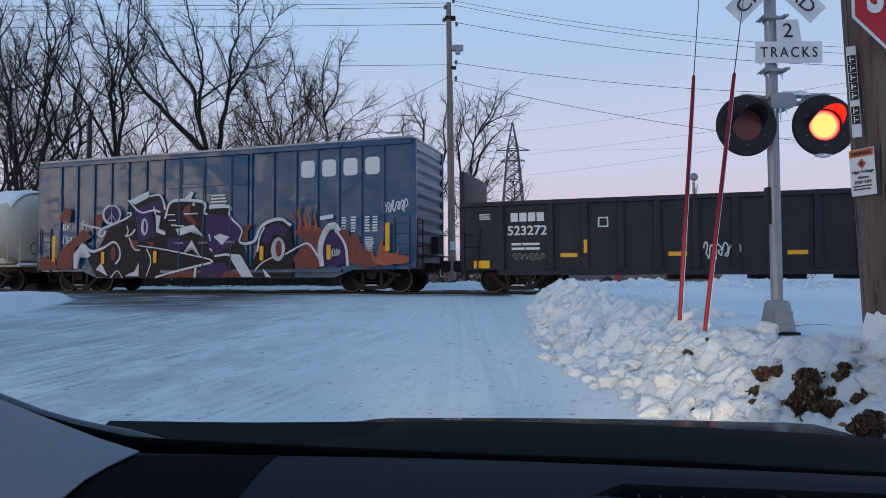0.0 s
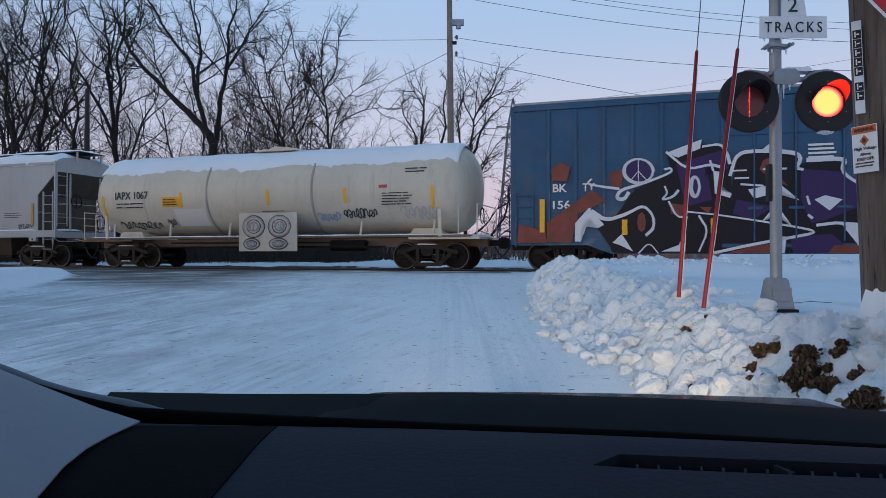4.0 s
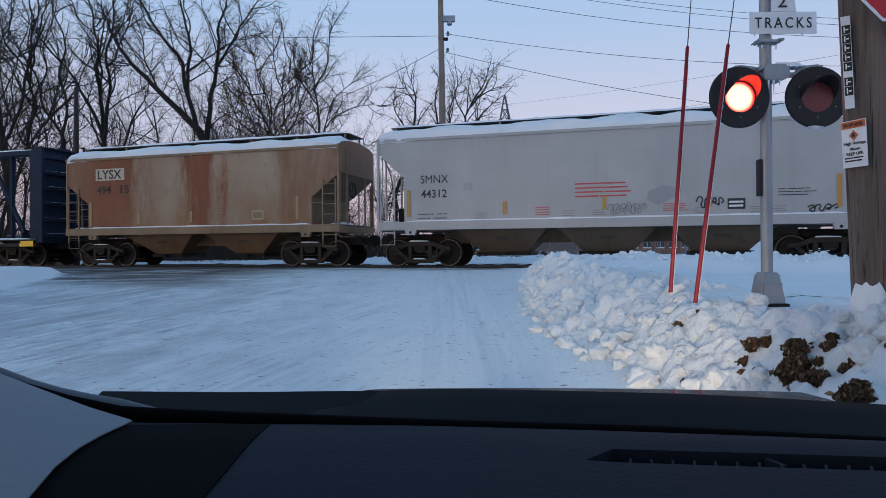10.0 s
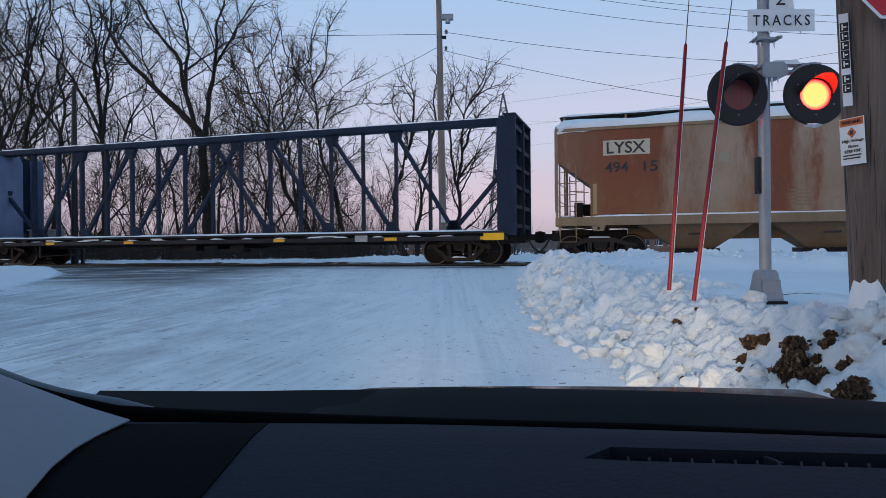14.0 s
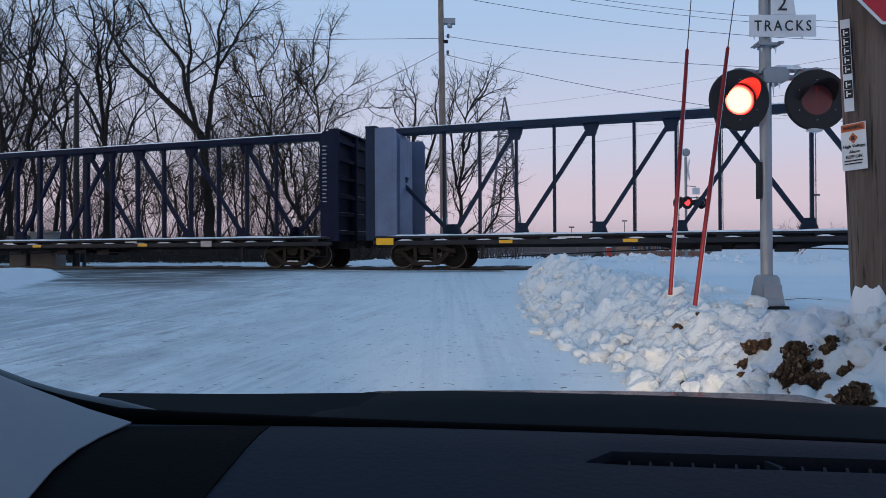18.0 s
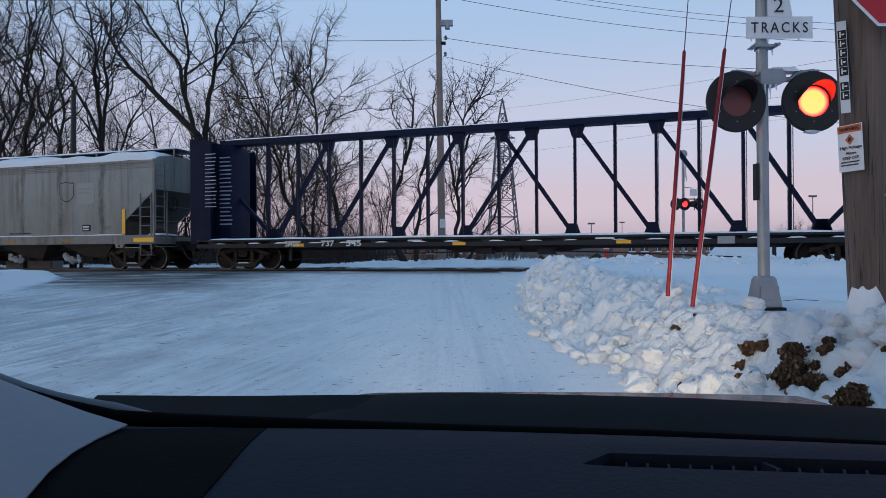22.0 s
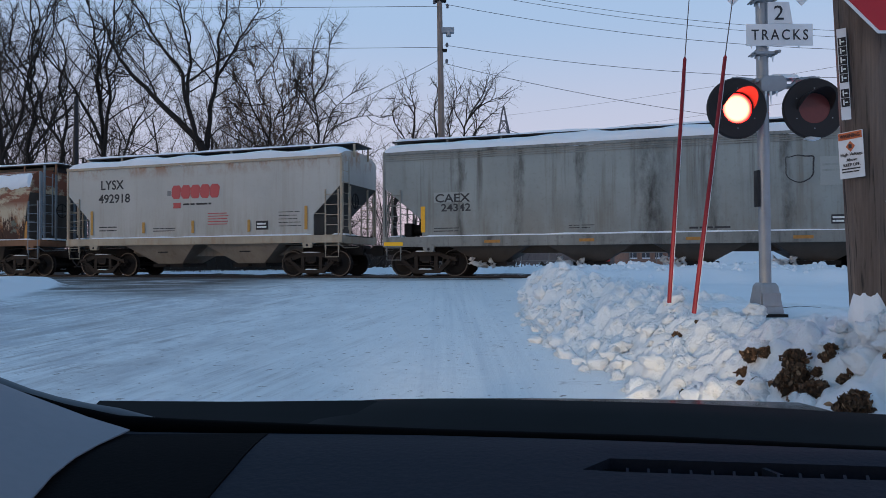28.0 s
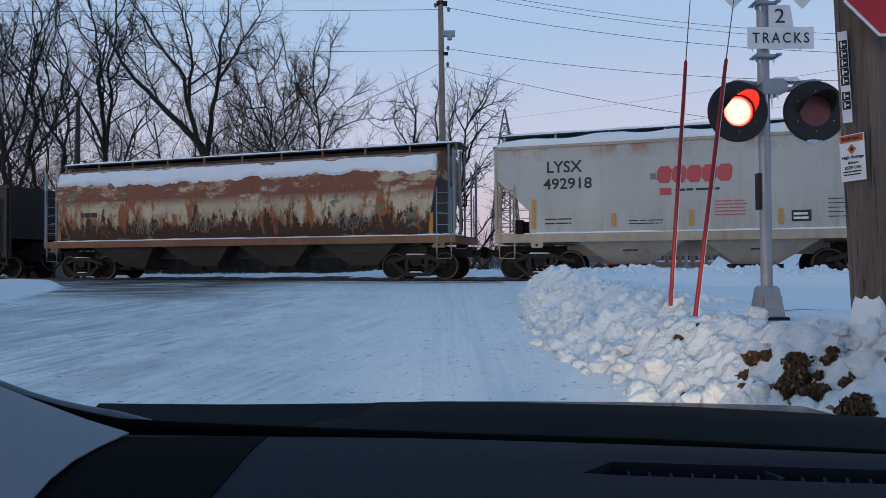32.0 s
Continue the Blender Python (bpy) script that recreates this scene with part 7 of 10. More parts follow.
def rusty_hopper():
    m, n, l, b = shader("hopper_flaking_rust")
    c = mix_rgb(n, l, ramp(n, l, noise_out(n, l, 0.7, 5), 0.35, 0.65), (0.43, 0.35, 0.235), (0.58, 0.50, 0.375))
    c = mix_rgb(n, l, ramp(n, l, noise_out(n, l, 1.0, 7, (1.2, 1, 0.5), 0.7, (5, 0, 0)), 0.505, 0.565), c, (0.29, 0.098, 0.036))
    co, sp = n.new("ShaderNodeTexCoord"), n.new("ShaderNodeSeparateXYZ")
    l.new(co.outputs["Object"], sp.inputs[0])

    def sinking(noise_v, middle, slope, lo, hi):
        """A stain that closes up towards the sill and breaks into drips above."""
        h = n.new("ShaderNodeMath")
        h.operation = "MULTIPLY_ADD"
        l.new(sp.outputs["Z"], h.inputs[0])
        h.inputs[1].default_value, h.inputs[2].default_value = -slope, slope * middle
        a = n.new("ShaderNodeMath")
        a.operation = "ADD"
        l.new(noise_v, a.inputs[0])
        l.new(h.outputs[0], a.inputs[1])
        return ramp(n, l, a.outputs[0], lo, hi)

    # red-brown patches along the upper side
    k2 = n.new("ShaderNodeMath")
    k2.operation = "MULTIPLY"
    l.new(ramp(n, l, noise_out(n, l, 1.0, 9, (0.55, 1, 1.3), 0.72, (9, 0, 3)), 0.40, 0.47), k2.inputs[0])
    l.new(ramp(n, l, sp.outputs["Z"], 2.62, 2.95), k2.inputs[1])
    c = mix_rgb(n, l, k2.outputs[0], c, (0.215, 0.075, 0.042))
    # orange halo, then the dark scabs themselves
    c = mix_rgb(n, l, sinking(noise_out(n, l, 1.0, 9, (2.2, 2.2, 0.6), 0.75, (4, 0, 1)), 2.15, 0.24, 0.46, 0.58), c, (0.27, 0.105, 0.042))
    run = sinking(noise_out(n, l, 1.0, 9, (3.6, 3.6, 1.1), 0.76), 2.02, 0.20, 0.475, 0.51)
    c = mix_rgb(n, l, run, c, (0.052, 0.019, 0.011))
    c = mix_rgb(n, l, ramp(n, l, noise_out(n, l, 1.0, 8, (1.1, 1.1, 1.6), 0.7, (1, 3, 8)), 0.585, 0.63), c, (0.15, 0.16, 0.13))
    l.new(c, b.inputs["Base Color"])
    b.inputs["Roughness"].default_value = 0.75
    bump(n, l, b, run, 0.012, 0.6)
    trim = paint("rust_trim", (0.23, 0.12, 0.07), 0.7, 0, (0.16, 0.07, 0.035), 0.7, 0.5)
    sheet = paint("end_sheet_blue_grey", (0.20, 0.235, 0.265), 0.6, 0, (0.10, 0.09, 0.09), 0.4, 0.5)

    def marks(car, yf):
        bars(car, "reporting_mark", 1.80, 2.6, 2.28, 2.56, 1, yf(2.4), BLACK_PAINT, 141, 0.8, 3)
        letters("car_number", "46031", 0.26, 1.75, yf(1.95), 1.88, BLACK_PAINT, car, 0.85, "flaking black car number", 0.006)
        bars(car, "small_writing", 1.9, 2.6, 1.55, 1.75, 2, yf(1.7), BLACK_PAINT, 142, 0.4, 2)
        for k, x in enumerate((4.2, 6.6, 12.4)):
            squiggle(car, "sprayed_tag", x, x + 1.1, 1.6, 2.2, yf(1.9) - 0.02, plain("green_grey_spray", (0.15, 0.17, 0.145)), 143 + k, 5, 0.018)
        for x in (0.62, 15.75):
            plate(car, "reflector", x, x + 0.13, 1.42, 2.15, yf(1.8) - 0.01, plain("old_orange", (0.5, 0.22, 0.05)))
        for x0, s in ((0.5, 1), (16.0, -1)):
            part("end_sheet", Mesh().prism([(x0 - s * 0.01, 3.9), (x0 + s * 0.02, 3.9), (x0 + s * 0.34, 1.42), (x0 + s * 0.31, 1.42)], -1.15, 1.15), sheet, car, "blue-grey end sheet")
            for yy in (-1.0, -0.45, 0.45, 1.0):
                part("end_frame_post", Mesh().bar((x0 - s * 0.3, yy, 1.4), (x0 - s * 0.3, yy, 4.4), 0.06, 0.06), sheet, car)

    covered_hopper("covered_hopper", "old covered hopper car flaking with rust, snow along its curved side", -159.5, 16.65, 27.6, 32.0, m, trim,
                   dict(z=(1.40, 1.6, 3.3, 4.05, 4.30, 4.52), inset=0.32, bays=4, posts=sheet, sill=0.22, under=GREY_UNDER, curve=0.24, seams=9, snow=(-0.52, 0.05), depth=0.12, ragged=2.6, bay_in=1.6, foot=0.5, truck=1.45, ends=(0.48, 16.02), board=(0.0, 16.6)), marks)


def coal_car():
    car, sets = start_car("open_hopper_car", "black open hopper car with ribbed sides", -161.2 - 14.5, 30.2, 32.0)
    L = 14.5
    coat = paint("coal_black", (0.028, 0.026, 0.027), 0.55, 0.1, (0.06, 0.045, 0.04), 0.5, 0.3)
    for s in (-1, 1):
        part("side_panel", Mesh().box(0, L, min(s * HW, s * (HW - 0.06)), max(s * HW, s * (HW - 0.06)), 1.05, 3.6), coat, car)
        part("top_chord", Mesh().box(0, L, min(s * (HW + 0.07), s * (HW - 0.08)), max(s * (HW + 0.07), s * (HW - 0.08)), 3.602, 3.74), coat, car)
        part("side_sill", Mesh().box(0, L, min(s * (HW + 0.02), s * (HW - 0.1)), max(s * (HW + 0.02), s * (HW - 0.1)), 0.85, 1.048), coat, car)
        for k in range(12):
            x = 0.1 + k * (L - 0.3) / 11
            part("side_rib", Mesh().box(x, x + 0.1, min(s * (HW + 0.002), s * (HW + 0.09)), max(s * (HW + 0.002), s * (HW + 0.09)), 1.05, 3.6), coat, car)
    for x, s in ((0.0, 1), (L, -1)):
        part("end_wall", Mesh().box(min(x, x + s * 0.06), max(x, x + s * 0.06), -HW + 0.062, HW - 0.062, 1.6, 3.7), coat, car)
        part("slope_sheet", Mesh().prism([(x + s * 0.062, 2.4), (x + s * 0.12, 2.4), (x + s * 2.6, 0.9), (x + s * 2.5, 0.9)], -HW + 0.062, HW - 0.062), coat, car)
        ladder(car, x + s * 0.1, x + s * 0.5, -HW - 0.05, 0.6, 3.2, 7, coat)
        part("draft_sill", Mesh().box(min(x - s * 0.2, x + s * 3), max(x - s * 0.2, x + s * 3), -0.33, 0.33, 0.70, 1.0), STEEL_DARK, car)
        coupler(car, x - s * 0.1, -s)
        truck(car, x + s * 1.6, sets)
    for k in range(3):
        part("hopper_bay", Mesh().loft([(0.4, 4.0 + k * 3 - 0.4, 4.0 + k * 3 + 0.4, 0.7), (1.0, 4.0 + k * 3 - 1.4, 4.0 + k * 3 + 1.4, 1.3)]), coat, car)


gondola()
boxcar()
tank_car()
white_hopper()
tan_hopper()
BEAM_BLUE = paint("beam_blue_grey", (0.018, 0.030, 0.056), 0.6, 0.0, (0.03, 0.03, 0.04), 0.4, 0.3)
BEAM_NAVY = paint("beam_navy", (0.008, 0.012, 0.034), 0.6, 0.0, (0.018, 0.018, 0.025), 0.4, 0.3)
for m_ in (BEAM_BLUE, BEAM_NAVY):
    m_.node_tree.nodes["Principled BSDF"].inputs["Specular IOR Level"].default_value = 0.12
PANEL_BLUE = paint("panel_faded_blue", (0.13, 0.17, 0.27), 0.55, 0.0, (0.09, 0.10, 0.14), 0.4, 0.5)
centerbeam(-86.62, 10.6, 22.4, BEAM_BLUE, (0.72, 0.92, PANEL_BLUE), (0.5, 0.42, BEAM_BLUE), 1, "blue-grey centerbeam flatcar, empty, with snow on its deck", ((4.3, 0.5), (6.1, 0.9), (9.2, 0.5), (16.0, 0.7)))
centerbeam(-110.51, 15.8, 28.3, BEAM_NAVY, (0.92, 0.66, BEAM_NAVY), (0.8, 0.5, BEAM_NAVY), 2, "navy centerbeam flatcar, empty, with snow on its deck", ((3.8, 0.55), (5.0, 0.4), (6.0, 0.45), (8.1, 0.5), (14.0, 0.6)))
grey_hopper()
pale_hopper()
rusty_hopper()
coal_car()


# ---- ploughed snow bank ----
def lumps(x, y, s, seed=0.0):
    d, p = noise.voronoi(Vector((x * s, y * s, seed)))
    c = p[0]
    k = 0.35 + 0.65 * abs(math.sin(c.x * 12.9898 + c.y * 78.233 + seed))
    return k * max(0.0, 1.0 - (d[0] * 1.15) ** 2)


def bank_height(x, y):
    e = bank_edge(y) + 0.14 * noise.noise(Vector((0, y * 1.7, 5)))
    base = ground_height(x, y)
    q = x - e
    crest = 0.03 + 0.30 * step(y, 9.0, 13.8) + 0.20 * (1 - step(y, 4.35, 4.85)) - 0.10 * step(y, 5.0, 5.6) * (1 - step(y, 8.0, 9.5))
    cw = 1.2 - 0.6 * step(y, 9.5, 14.0)
    low = road_height(y)
    if q < 0:
        h = low - 0.05
    elif q < cw:
        h = low - 0.03 + (crest - low + 0.03) * (0.75 * q / cw + 0.25 * step(q, 0, cw))
    else:
        h = crest + (base - crest) * step(q, cw, cw + 1.2)
    amp = step(q, 0.0, 0.25) * (1 - 0.85 * (step(q, 2.0, 3.0) if y < 4.6 or y > 8.5 else step(q, 1.05, 1.6))) * (1 - step(y, 15.2, 16.0))
    h += amp * (0.15 * lumps(x, y, 2.5) + 0.13 * lumps(x + 3, y, 4.6, 2) + 0.085 * lumps(x, y, 8.2, 4) + 0.03 * lumps(x, y, 15.0, 7) + 0.05 * noise.noise(Vector((x * 2, y * 2, 6))) + 0.05 * noise.noise(Vector((x * 6, y * 6, 6))) + 0.022 * noise.noise(Vector((x * 17, y * 17, 3))) - 0.14)
    end = step(y, 15.0, 16.2)
    return h + (base - 0.08 - h) * max(end, step(q, 2.6, 2.9), step(y, 3.6, 3.0))


bx = [0.9 + 0.03 * i for i in range(114)]
bx += [4.3 + 0.08 * i for i in range(8)]
by = [3.0 + 0.03 * j for j in range(201)] + [9.03 + 0.045 * j for j in range(162)]
g = Mesh()
g.v = [(x + 0.02 * noise.noise(Vector((x * 9, y * 9, 1))), y + 0.02 * noise.noise(Vector((x * 9, y * 9, 2))), bank_height(x, y)) for y in by for x in bx]
w_ = len(bx)
g.f = [(j * w_ + i, j * w_ + i + 1, (j + 1) * w_ + i + 1, (j + 1) * w_ + i) for j in range(len(by) - 1) for i in range(w_ - 1)]
snow_bank = tagged(new("snow_bank", to_mesh("snow_bank", g, BANK, 0, 60)), "lumpy bank of ploughed snow along the roadside", "snow bank")


CLODS = [clod_mesh(k * 7.3, 0.08) for k in range(9)]
rnd = random.Random(11)


def clod_pose(x, y, r, sink):
    h = bank_height(x, y) if x > bank_edge(y) + 0.05 else road_height(y)
    return pose(x, y, h + r * sink, rnd.uniform(-40, 40), rnd.uniform(-40, 40), rnd.uniform(0, 360)) @ Matrix.Diagonal((r / 0.08 * rnd.uniform(0.8, 1.25), r / 0.08, r / 0.08 * rnd.uniform(0.75, 1.05), 1))


# lumps that lie free on the road at the foot of the bank
spots = [(1.30, 8.9, 0.10), (1.50, 7.9, 0.12), (1.72, 7.3, 0.13), (1.90, 7.0, 0.11), (1.85, 6.2, 0.12)]
for k in range(26):
    y = rnd.uniform(4.6, 13.5)
    spots.append((bank_edge(y) + rnd.uniform(-0.16, 0.10), y, rnd.uniform(0.03, 0.075)))
for k, (x, y, r) in enumerate(spots):
    c = new("snow_clod", CLODS[k % 9])
    c.matrix_basis = clod_pose(x, y, r, 0.2)
    tagged(c, "lump of snow fallen from the ploughed bank", "snow clod", "clods along the snow bank")
# lumps that are packed into the bank itself
for k in range(240):
    y = 4.3 + 10.2 * rnd.random() ** 1.2
    q = rnd.random() ** 1.9 * (1.7 if y > 8.2 else 1.4)
    r = (0.035 + 0.095 * rnd.random() ** 2.2) * (1.15 if q < 0.4 else 0.9) * (0.8 + 0.03 * y)
    c = part("snow_clod", CLODS[k % 9], None, snow_bank)
    c.matrix_basis = clod_pose(bank_edge(y) + 0.02 + q, y, r, rnd.uniform(-0.55, 0.0))

for k in range(36):
    x, y = rnd.uniform(2.55, 3.25), rnd.uniform(3.7, 4.55)
    c = part("snow_clod", CLODS[k % 9], None, snow_bank)
    c.matrix_basis = clod_pose(x, y, 0.03 + 0.07 * rnd.random() ** 2, rnd.uniform(-0.4, 0.1))

# crumbs too small to tell apart
g = Mesh()
for k in range(1100):
    y = 4.2 + 9.5 * rnd.random() ** 1.5
    x = bank_edge(y) + (rnd.gauss(-0.02, 0.13) if k < 420 else rnd.uniform(0.05, 1.6))
    r = rnd.uniform(0.006, 0.022)
    z = (bank_height(x, y) if x > bank_edge(y) + 0.05 else road_height(y)) + r * 0.3
    q = [(x + r * math.cos(a) * rnd.uniform(0.7, 1.2), y + r * math.sin(a) * rnd.uniform(0.7, 1.2), z - r * 0.2) for a in (0, 1.26, 2.51, 3.77, 5.03)]
    g.add(q + [(x + rnd.uniform(-0.4, 0.4) * r, y, z + r * rnd.uniform(0.5, 0.9))], [(j, (j + 1) % 5, 5) for j in range(5)])
tagged(new("snow_crumbs", to_mesh("snow_crumbs", g, BANK, 0, 60)), "small crumbs of snow along the foot of the ploughed bank", "snow crumbs", kind="stuff")

g = Mesh()
for k in range(1500):
    far_side = k % 3 > 0
    u, d = rnd.uniform(-22, 26) if far_side else rnd.uniform(3.0, 16.0), rnd.gauss(8.3, 0.8) if far_side else rnd.gauss(-2.9, 0.4)
    p = ORIGIN + ALONG * u + ACROSS * d
    if p.x < 2.2 and not far_side:
        continue
    r = rnd.uniform(0.03, 0.10) * rnd.uniform(0.5, 1.2)
    z = ground_height(p.x, p.y)
    n = 6
    ring = [(p.x + r * rnd.uniform(0.7, 1.3) * math.cos(1.047 * i), p.y + r * rnd.uniform(0.7, 1.3) * math.sin(1.047 * i)) for i in range(n)]
    g.add([(a, b, z - 0.02) for a, b in ring] + [(p.x + (a - p.x) * 0.62, p.y + (b - p.y) * 0.62, z + r * rnd.uniform(0.35, 0.6)) for a, b in ring] + [(p.x, p.y, z + r * rnd.uniform(0.6, 0.9))],
          [(i, (i + 1) % n, n + (i + 1) % n, n + i) for i in range(n)] + [(n + i, n + (i + 1) % n, 2 * n) for i in range(n)])
tagged(new("snow_rubble", to_mesh("snow_rubble", g, SNOW, 0, 60)), "lumps of snow thrown up along the rails", "snow rubble", kind="stuff")

def leaf_mat():
    m, n, l, b = shader("dead_leaves")
    geo = n.new("ShaderNodeNewGeometry")
    one = geo.outputs["Random Per Island"]
    c = mix_rgb(n, l, ramp(n, l, one, 0.1, 0.8), (0.048, 0.030, 0.020), (0.175, 0.100, 0.060))
    c = mix_rgb(n, l, ramp(n, l, one, 0.86, 0.98), c, (0.30, 0.20, 0.125))
    l.new(mix_rgb(n, l, ramp(n, l, noise_out(n, l, 60.0, 4), 0.45, 0.65), c, (0.05, 0.033, 0.023)), b.inputs["Base Color"])
    b.inputs["Roughness"].default_value = 0.85
    b.inputs["Specular IOR Level"].default_value = 0.25
    return m


LEAF = leaf_mat()
SOIL = plain("frozen_soil", (0.055, 0.036, 0.024), 0.9, 0, 0.5, 18.0, 0.02)


def leaf_clump(lobes, seed, label):
    """Dead leaves frozen to lumps of soil; lobes of (x, y, size, leaves)."""
    rnd = random.Random(seed)
    x0, y0 = lobes[0][:2]
    t = thing("leaf_clump", pose(x0, y0, bank_height(x0, y0)), label, "leaf clump", "leaf litter in the snow bank")
    for k, (x, y, size, count) in enumerate(lobes):
        c = Vector((x - x0, y - y0, bank_height(x, y) - bank_height(x0, y0)))
        core = part("soil_core", clod_mesh(seed * 3.1 + k * 1.7, 1.0, 1.5), None, t)
        core.data.materials.clear()
        core.data.materials.append(SOIL)
        core.matrix_basis = Matrix.Translation(c - Vector((0, 0, 0.25 * size))) @ Matrix.Diagonal((size * 0.85, size * 0.75, size * 0.72, 1))
        g = Mesh()
        for _ in range(count * 3):
            a, b = rnd.uniform(0, 6.283), math.acos(rnd.uniform(-0.8, 1))
            d = Vector((math.sin(b) * math.cos(a), math.sin(b) * math.sin(a) * 0.85, math.cos(b) * 0.8))
            p = d * size * rnd.uniform(0.6, 1.08)
            if rnd.random() < 0.12:
                p *= rnd.uniform(1.15, 1.7)
                p.z *= 0.4
            r = rnd.uniform(0.006, 0.024)
            m = Matrix.Translation(c + p) @ Euler((rnd.uniform(0, 6), rnd.uniform(0, 6), rnd.uniform(0, 6))).to_matrix().to_4x4()
            cup = rnd.uniform(0.1, 0.6)
            vs = [m @ Vector(q) for q in ((-r, 0, r * cup), (-r * 0.35, -r * 0.6, r * cup * 0.8), (r * 0.4, -r * 0.45, r * cup * 0.5), (r * 1.1, 0, r * 0.3), (r * 0.35, r * 0.5, r * cup * 0.6), (-r * 0.4, r * 0.6, r * cup), (0, 0, 0))]
            g.add(vs, [(i, (i + 1) % 6, 6) for i in range(6)])
        tagged(part("leaves", g, LEAF, t), kind="stuff")


leaf_clump([(2.34, 4.40, 0.095, 300), (2.37, 4.26, 0.095, 300), (2.37, 4.15, 0.08, 220), (2.385, 4.42, 0.085, 200), (2.40, 4.33, 0.07, 140), (2.42, 4.50, 0.075, 180), (2.46, 4.58, 0.06, 120), (2.54, 4.70, 0.05, 90), (2.63, 4.78, 0.05, 90), (2.45, 4.62, 0.045, 70)], 1, "large brown clump of dead leaves and frozen soil in the snow")
leaf_clump([(2.28, 3.64, 0.085, 260), (2.33, 3.67, 0.06, 130)], 2, "dark clump of dead leaves in the snow")
leaf_clump([(2.47, 5.22, 0.07, 170), (2.42, 5.25, 0.055, 110), (2.52, 5.10, 0.05, 90)], 3, "small brown clump of dead leaves in the snow")
leaf_clump([(2.54, 4.30, 0.045, 110), (2.58, 4.35, 0.03, 50)], 4, "small brown clump of dead leaves in the snow")
SMALL = "small scatter of dead leaves in the snow"
for k, (x, y, size) in enumerate(((2.27, 4.72, 0.042), (2.27, 4.98, 0.022), (2.47, 4.30, 0.035), (2.50, 4.07, 0.038), (2.54, 4.05, 0.03), (2.62, 3.85, 0.022), (2.20, 4.40, 0.02), (2.42, 6.75, 0.04), (2.62, 6.68, 0.025), (1.95, 6.05, 0.02), (2.05, 5.6, 0.02), (2.02, 4.25, 0.025))):
    leaf_clump([(x, y, size, int(size * 1800))], 10 + k, SMALL)

# ---- crossing signal beside the road ----
SX, SY = 3.285, 6.65
SIGNWHITE = paint("sign_white", (0.70, 0.71, 0.74), 0.4, 0, (0.4, 0.4, 0.42), 0.15, 0.15, 2, 0)
LAMPBLACK = plain("lamp_black", (0.018, 0.016, 0.018), 0.55)


def lamp_glow(name, core):
    """A lit lens: a white-hot middle that falls off to red."""
    m, n, l, b = shader(name)
    co, ln = n.new("ShaderNodeTexCoord"), n.new("ShaderNodeVectorMath")
    mp = n.new("ShaderNodeMapping")
    mp.inputs["Scale"].default_value = (1, 0, 1)
    l.new(co.outputs["Object"], mp.inputs[0])
    l.new(mp.outputs[0], ln.inputs[0])
    ln.operation = "LENGTH"
    hot = ramp(n, l, ln.outputs["Value"], 0.155, 0.11)
    c = mix_rgb(n, l, hot, (1.0, 0.012, 0.014), core)
    st = n.new("ShaderNodeMapRange")
    l.new(hot, st.inputs["Value"])
    st.inputs["To Min"].default_value, st.inputs["To Max"].default_value = 1.6, 36.0
    b.inputs["Base Color"].default_value = (0.3, 0.01, 0.02, 1)
    l.new(c, b.inputs["Emission Color"])
    l.new(st.outputs[0], b.inputs["Emission Strength"])
    return m


LIT = [lamp_glow("lit_red_straight_on", (1.0, 0.046, 0.024)), lamp_glow("lit_red_aside", (1.0, 0.024, 0.006))]
AFTERGLOW = glow("fading_red", (1.0, 0.012, 0.03), 0.85)
DIM = plain("unlit_red_lens", (0.15, 0.04, 0.04), 0.3)
SHUTTERS = []


def fit_text(body, height, width, material, name, parent, m, label="", bold=0.0, space=1.0):
    me = text_mesh(body, height, material, width, bold, space)
    zs = [v.co.z for v in me.vertices]
    for v in me.vertices:
        v.co.x -= width / 2
        v.co.z -= (max(zs) + min(zs)) / 2
    o = part(name, me, None, parent, label)
    o.matrix_basis = m
    return o


